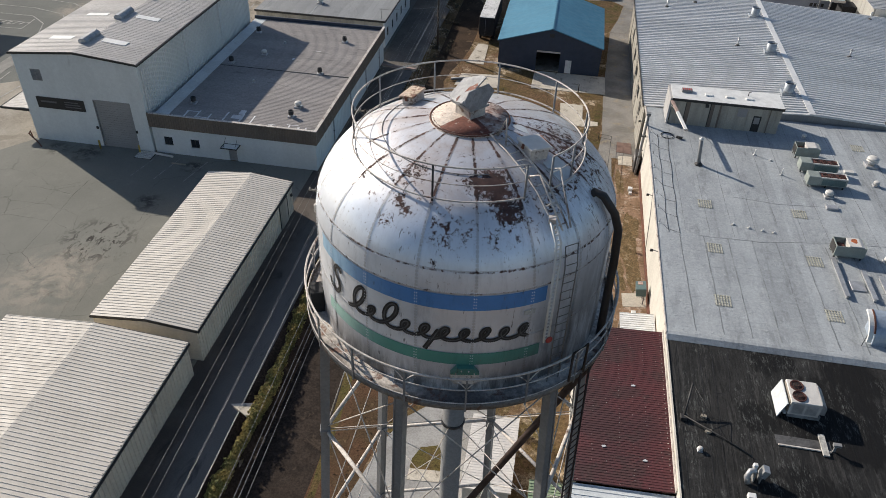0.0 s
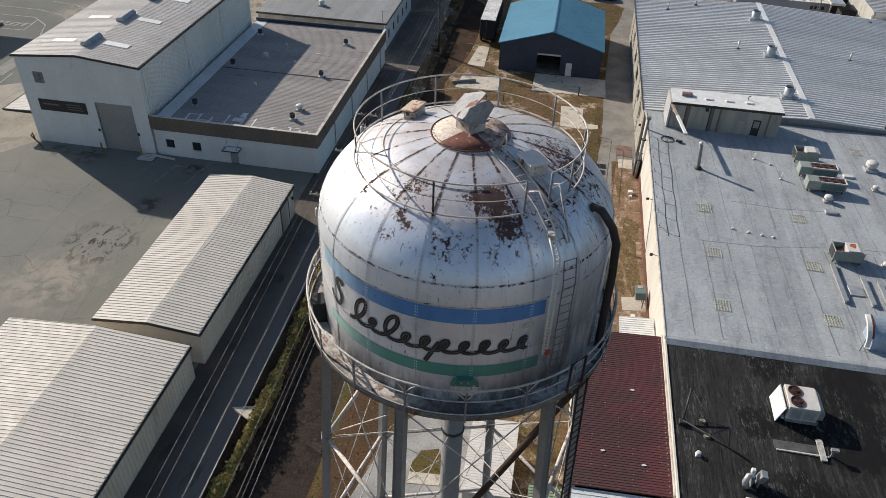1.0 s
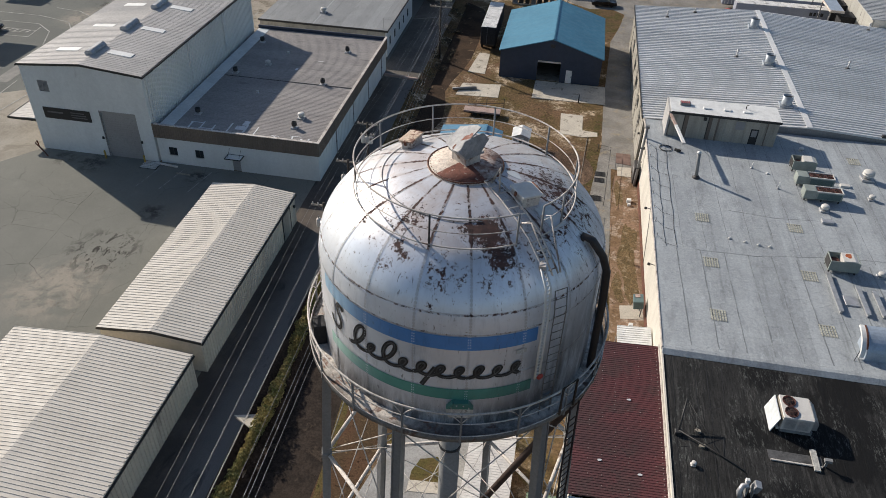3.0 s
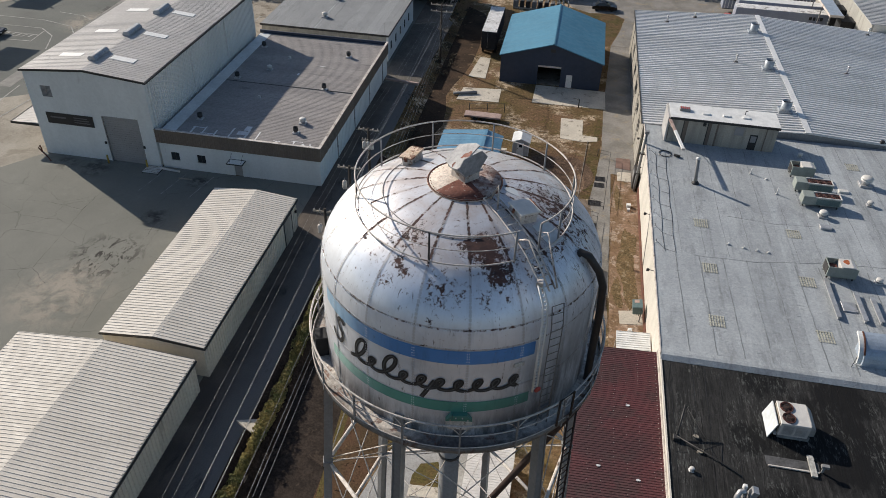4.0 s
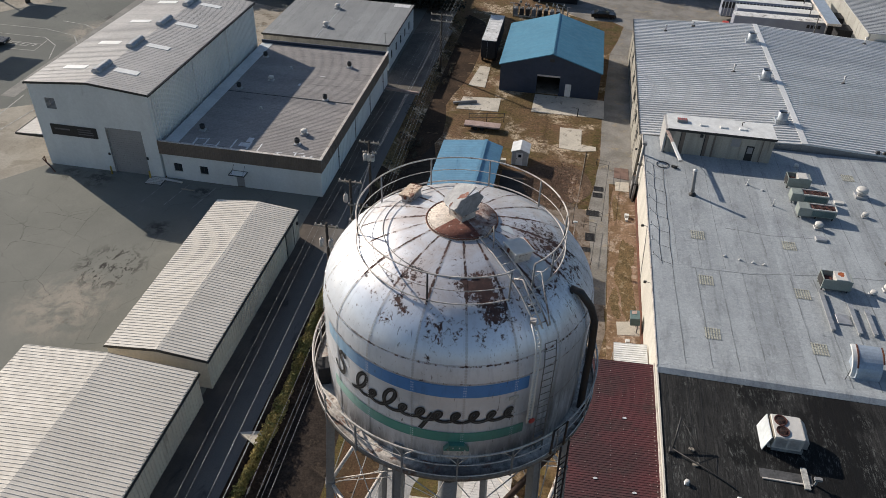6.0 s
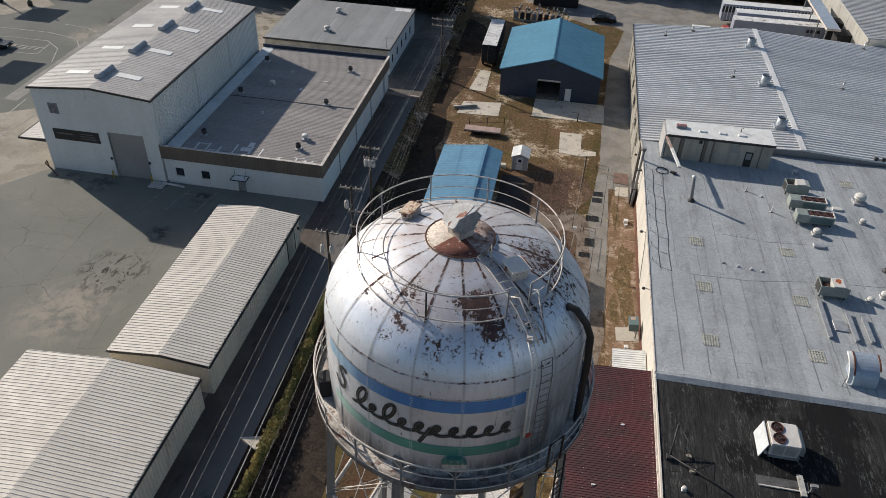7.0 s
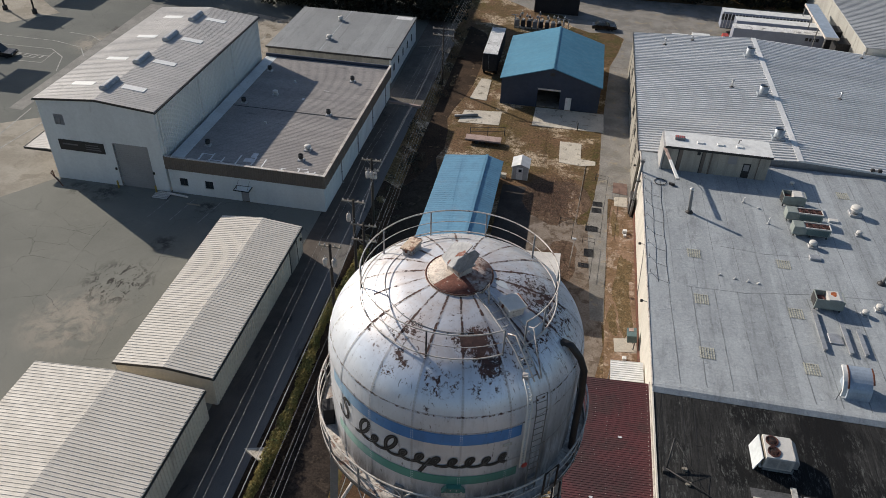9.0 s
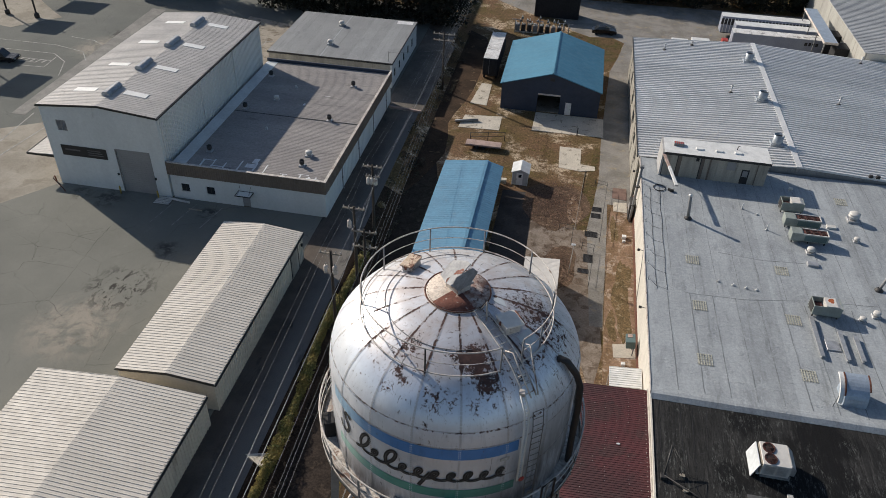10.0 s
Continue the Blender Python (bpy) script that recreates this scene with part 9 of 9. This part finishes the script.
# sign panels on tall posts beside the car park; their shadows fall on it
t = thing("lot_post", (-97.4, 121.8, GL), "dark steel post on a round base in the car park", "post")
part("base", Mesh().lathe([(0.45, 0), (0.45, 0.8), (0.35, 0.9)], 14), M_TRIM, t)
part("post", Mesh().tube([(0, 0, 0.8), (0, 0, 5.2)], 0.16, 10), M_TRIM, t)
for x, y, w, d, hh, px, py in ((-102.5, 124.1, 6.7, 6.3, 5.5, -1.25, -1.9), (-102.2, 134.8, 7.6, 6.2, 5.5, 0.0, 0.0), (-95.6, 103.2, 5.5, 8.0, 7.5, -1.6, 0.0)):
    t = thing("shade_canopy", (x, y, GL), "flat square shade canopy on one dark post", "canopy", "shade canopies")
    part("roof", Mesh().box(-w / 2, -d / 2, hh, w / 2, d / 2, hh + 0.18), M_STEEL, t)
    part("base", Mesh().lathe([(0.45, 0), (0.45, 0.8), (0.35, 0.9)], 14, m=Matrix.Translation((px, py, 0))), M_TRIM, t)
    part("post", Mesh().tube([(px, py, 0.8), (px, py, hh)], 0.16, 10), M_TRIM, t)


# ---- power line ----
def pole(at, h, arms, label, transformer=0):
    t = thing("utility_pole", at, label, "utility pole", "utility poles")
    part("pole", Mesh().tube([(0, 0, 0), (0, 0, h)], [0.19, 0.12], 10), M_WOOD_POLE, t)
    for z, w in arms:
        a = part("crossarm", Mesh().box(-w, -0.06, z - 0.07, w, 0.06, z + 0.07), M_CONC_OLD, t, "weathered pale crossarm")
        for x in (-w + 0.12, -w * 0.45, w * 0.45, w - 0.12):
            part("insulator", Mesh().lathe([(0.05, z + 0.07), (0.07, z + 0.12), (0.04, z + 0.17), (0.07, z + 0.22), (0.02, z + 0.28)], 8, m=Matrix.Translation((x, 0, 0))), M_STEEL_W, a)
        part("brace", Mesh().tube([(-w * 0.6, 0.08, z - 0.05), (0, 0.12, z - 0.75), (w * 0.6, 0.08, z - 0.05)], 0.02, 5), M_STEEL, a)
    for k in range(transformer):
        x = (-0.42, 0.42, 0.0)[k]
        c = part("transformer_can", Mesh().lathe([(0.02, h - 2.3), (0.20, h - 2.3), (0.22, h - 2.22), (0.22, h - 1.6), (0.17, h - 1.5), (0.02, h - 1.47)], 16, m=Matrix.Translation((x, -0.32, 0))), M_STEEL_W, t, "pale grey transformer can")
        part("bushing", Mesh().lathe([(0.05, h - 1.5), (0.03, h - 1.2)], 8, m=Matrix.Translation((x, -0.32, 0))), M_STEEL, c)


pole((-18.25, 68.5, 0.3), 10.8, ((10.55, 1.12), (9.3, 0.8)), "wooden utility pole with pale transformer cans", 3)
pole((-17.0, 57.2, 0.1), 13.1, ((12.85, 1.12),), "tall wooden utility pole with one crossarm", 1)
pole((-15.8, 56.3, 0), 11.3, ((11.0, 1.27), (9.2, 1.25)), "wooden utility pole with two crossarms")
pole((-17.2, 50.4, 0), 12.9, ((12.55, 1.07),), "wooden utility pole with transformer cans and a crossarm", 2)
pole((-18.3, 112.0, 0.3), 9.6, ((9.3, 1.7), (8.3, 1.7)), "wooden utility pole with wide double crossarms")


def sag_line(pts, r, label, dip=0.5, mat=None):
    path = []
    for p, q in zip(pts, pts[1:]):
        p, q = Vector(p), Vector(q)
        n = 12
        d = dip * min(1.0, (q - p).length / 45)
        path += [p.lerp(q, i / n) - Vector((0, 0, 4 * d * (i / n) * (1 - i / n))) for i in range(n)]
    path.append(Vector(pts[-1]))
    solid("power_line", Mesh().tube(path, r, 5), mat or M_WIRE, label, "cable", "overhead lines")


for x0, x1, x2, x3 in ((-16.5, -18.17, -18.0, -19.25), (-15.75, -17.65, -17.45, -18.75), (-15.0, -16.22, -15.98, -17.25)):
    sag_line([(x0, -40, 12.4), (x1, 50.4, 12.85), (x2, 57.2, 13.2), (x3, 68.5, 11.15), (x3 + 0.3, 112, 9.6), (x3 + 0.5, 175, 9.8)], 0.0065, "thin overhead power line along the alley", 0.5)
for dz, dx_, r in ((0.0, 0.0, 0.017), (0.22, 0.05, 0.008)):
    sag_line([(-15.55 + dx_, -40, 9.8 + dz), (-16.35 + dx_, 50.4, 9.8 + dz), (-16.8, 57.2, 9.7 + dz), (-18.2, 68.5, 8.3 + dz), (-18.4, 112, 7.2 + dz), (-18.4, 175, 7.2)], r, "thick overhead telephone cable", 0.4)
for x0, z0, x1, z1, x2 in ((-15.7, 11.0, -16.95, 11.3, -18.0), (-13.75, 11.0, -14.62, 11.3, -17.2), (-13.35, 9.3, -14.75, 9.5, -16.9), (-13.1, 9.3, -14.45, 9.5, -16.6), (-12.7, 9.2, -14.1, 9.3, -16.4)):
    sag_line([(x0, -40, z0), (x1, 56.3, z1), (x2, 112, 9.5), (x2, 175, 9.6)], 0.009, "thin overhead power line beside the hedge", 0.5)
sag_line([(-26.1, 109.2, 6.9), (-18.4, 112, 7.0)], 0.012, "thin service wire to the rear office", 0.6)


# ---- plants ----
def leaf_cloud(rnd, centre, radii, count, size, flat=0.5):
    """Small crossed leaf tufts scattered through a lumpy volume."""
    m = Mesh()
    for _ in range(count):
        while True:
            p = Vector((rnd.uniform(-1, 1), rnd.uniform(-1, 1), rnd.uniform(-1, 1)))
            if 0.25 < p.length < 1:
                break
        c = Vector((centre[0] + p.x * radii[0], centre[1] + p.y * radii[1], centre[2] + p.z * radii[2]))
        s = size * rnd.uniform(0.6, 1.4)
        q = Euler((rnd.uniform(-1.1, 1.1), rnd.uniform(-1.1, 1.1), rnd.uniform(0, 6.28))).to_matrix()
        m.add([c + q @ Vector(v) * s for v in ((-0.5, -0.25, 0), (0.1, -0.45, 0.12), (0.6, 0.0, 0), (0.1, 0.45, 0.1), (-0.45, 0.3, 0))], [(0, 1, 2, 3, 4)])
    return m


def build_tree(name, seed, h, spread):
    rnd = random.Random(seed)
    t = thing(name, (0, 0, 0), "dark evergreen-leaved tree at the edge of the site", "tree", "background trees")
    trunk = Mesh().tube([(0, 0, -0.1), (0.1, 0.05, h * 0.3), (0.0, 0.2, h * 0.62)], [0.28, 0.2, 0.1], 8)
    part("trunk", trunk, M_BARK, t)
    crown = Mesh()
    for k in range(9):
        a = rnd.uniform(0, 6.28)
        z0 = h * rnd.uniform(0.22, 0.5)
        d = spread * rnd.uniform(0.45, 0.8)
        tip = (d * math.cos(a), d * math.sin(a), z0 + h * rnd.uniform(0.08, 0.3))
        part("limb", Mesh().tube([(0.05, 0.05, z0), (tip[0] * 0.5, tip[1] * 0.5, (z0 + tip[2]) / 2), tip], [0.09, 0.06, 0.03], 5), M_BARK, t)
        c = leaf_cloud(rnd, tip, (spread * rnd.uniform(0.35, 0.55), spread * rnd.uniform(0.35, 0.55), h * rnd.uniform(0.1, 0.17)), 210, 0.5)
        crown.add(c.v, c.f)
    for k in range(5):
        c = leaf_cloud(rnd, (rnd.uniform(-0.3, 0.3) * spread, rnd.uniform(-0.3, 0.3) * spread, h * rnd.uniform(0.55, 0.88)), (spread * 0.5, spread * 0.5, h * 0.13), 230, 0.5)
        crown.add(c.v, c.f)
    c = leaf_cloud(rnd, (0, 0, h * 0.14), (spread * 0.75, spread * 0.75, h * 0.13), 260, 0.45)
    crown.add(c.v, c.f)
    part("crown", crown, M_LEAF_DARK, t)
    return t


protos = [build_tree("tree", 11 + i, hh, sp) for i, (hh, sp) in enumerate(((10.5, 4.2), (9.0, 3.8), (12.0, 4.6)))]
spots = []
rnd = random.Random(5)
for i in range(13):
    spots.append((-58 + i * 3.05 + rnd.uniform(-0.7, 0.7), 138.5 + rnd.uniform(-1.5, 1.5) + 0.1 * i, GL))
for i in range(9):
    spots.append((-60 + i * 4.8 + rnd.uniform(-1, 1), 145.5 + rnd.uniform(-2, 2), GL))
for i in range(20):
    spots.append((-4 + i * 2.8 + rnd.uniform(-0.8, 0.8), 167.0 + rnd.uniform(-1.5, 1.5), 0.0))
for i in range(12):
    spots.append((-6 + i * 4.6 + rnd.uniform(-1, 1), 172.5 + rnd.uniform(-1.5, 1.5), 0.0))
for i in range(3):
    spots.append((-90 + i * 8.0 + rnd.uniform(-1, 1), 143 + rnd.uniform(-1, 2), GL))
for i, (x, y, z) in enumerate(spots):
    if i < 3:
        protos[i].location = (x, y, z)
    else:
        copy_thing(protos[i % 3], pose(x, y, z, 0, 0, rnd.uniform(0, 360)) @ Matrix.Scale(0.74 if y > 155 else 1.0, 4))


def hedge():
    """Shaggy hedge on the bank between alley and track."""
    rnd = random.Random(21)
    m = Mesh()
    y = 14.0
    while y < 66.0:
        w = 0.52 + 0.16 * math.sin(y * 0.7) + rnd.uniform(-0.12, 0.16)
        hgt = 0.9 + 0.35 * math.sin(y * 0.37 + 1) + rnd.uniform(-0.3, 0.45)
        x = -18.95 + 0.25 * math.sin(y * 0.21)
        c = leaf_cloud(rnd, (x, y, ground_z(x) + hgt * 0.45), (w * 0.95, 0.7, hgt * 0.60), 330, 0.12)
        m.add(c.v, c.f)
        y += 0.42
    solid("hedge", m, M_LEAF_HEDGE, "shaggy olive and yellowing hedge along the alley", "hedge", kind="stuff")
    m = Mesh()
    for _ in range(70):
        yy = rnd.uniform(66, 138)
        xx = -18.4 + rnd.uniform(-1.3, 1.8)
        c = leaf_cloud(rnd, (xx, yy, ground_z(xx) + 0.35), (rnd.uniform(0.3, 0.8), rnd.uniform(0.4, 1.4), rnd.uniform(0.15, 0.45)), 40, 0.16)
        m.add(c.v, c.f)
    solid("weeds", m, M_WEED, "dry brown weeds and scrub along the track", "plants", kind="stuff")
    m = Mesh()
    for _ in range(5200):
        xx, yy = rnd.uniform(-13.4, 11.2), rnd.uniform(16, 140)
        if (yy > 50 and xx > 6.5) or (56 < yy < 88 and -13 < xx < -0.5) or (yy < 48 and xx > -9.5) or (99 < yy < 128 and -14 < xx < 9) or (91 < yy < 98.5 and 1 < xx < 7.5):
            continue
        s = rnd.uniform(0.06, 0.16)
        a = rnd.uniform(0, 6.28)
        for k in range(2):
            b = a + k * 1.4
            dx_, dy = math.cos(b) * s, math.sin(b) * s
            m.add([(xx - dx_ * 0.4, yy - dy * 0.4, 0.01), (xx + dx_ * 0.4, yy + dy * 0.4, 0.01), (xx + dx_, yy + dy, s * 0.8)], [(0, 1, 2)])
    for _ in range(1500):
        xx, yy = rnd.uniform(8.8, 11.2), rnd.uniform(57.8, 83)
        s = rnd.uniform(0.05, 0.15)
        a = rnd.uniform(0, 6.28)
        dx_, dy = math.cos(a) * s, math.sin(a) * s
        m.add([(xx - dx_ * 0.4, yy - dy * 0.4, 0.01), (xx + dx_ * 0.4, yy + dy * 0.4, 0.01), (xx + dx_, yy + dy, s * 0.8)], [(0, 1, 2)])
    solid("grass", m, M_DRY, "tufts of dry winter grass", "grass", kind="stuff")
    m = Mesh()
    for _ in range(1500):
        xx, yy = rnd.gauss(3.3, 1.1), rnd.gauss(69.3, 2.2)
        s = rnd.uniform(0.04, 0.09)
        q = Euler((rnd.uniform(-0.6, 0.6), rnd.uniform(-0.6, 0.6), rnd.uniform(0, 6.28))).to_matrix()
        m.add([Vector((xx, yy, 0.05)) + q @ Vector(v) * s for v in ((-1, -0.5, 0), (1, -0.4, 0), (0.8, 0.6, 0.1), (-0.7, 0.5, 0))], [(0, 1, 2, 3)])
    for _ in range(5200):
        xx, yy = rnd.gauss(2.0, 2.0), rnd.gauss(82.5, 2.9)
        if math.hypot((xx - 2.2) / 4.4, (yy - 82.3) / 6.2) > 1:
            continue
        s = rnd.uniform(0.04, 0.10)
        q = Euler((rnd.uniform(-0.6, 0.6), rnd.uniform(-0.6, 0.6), rnd.uniform(0, 6.28))).to_matrix()
        m.add([Vector((xx, yy, 0.05)) + q @ Vector(v) * s for v in ((-1, -0.5, 0), (1, -0.4, 0), (0.8, 0.6, 0.1), (-0.7, 0.5, 0))], [(0, 1, 2, 3)])
    solid("fallen_leaves", m, M_FALLEN, "scattered fallen leaves", "leaves", kind="stuff")


hedge()
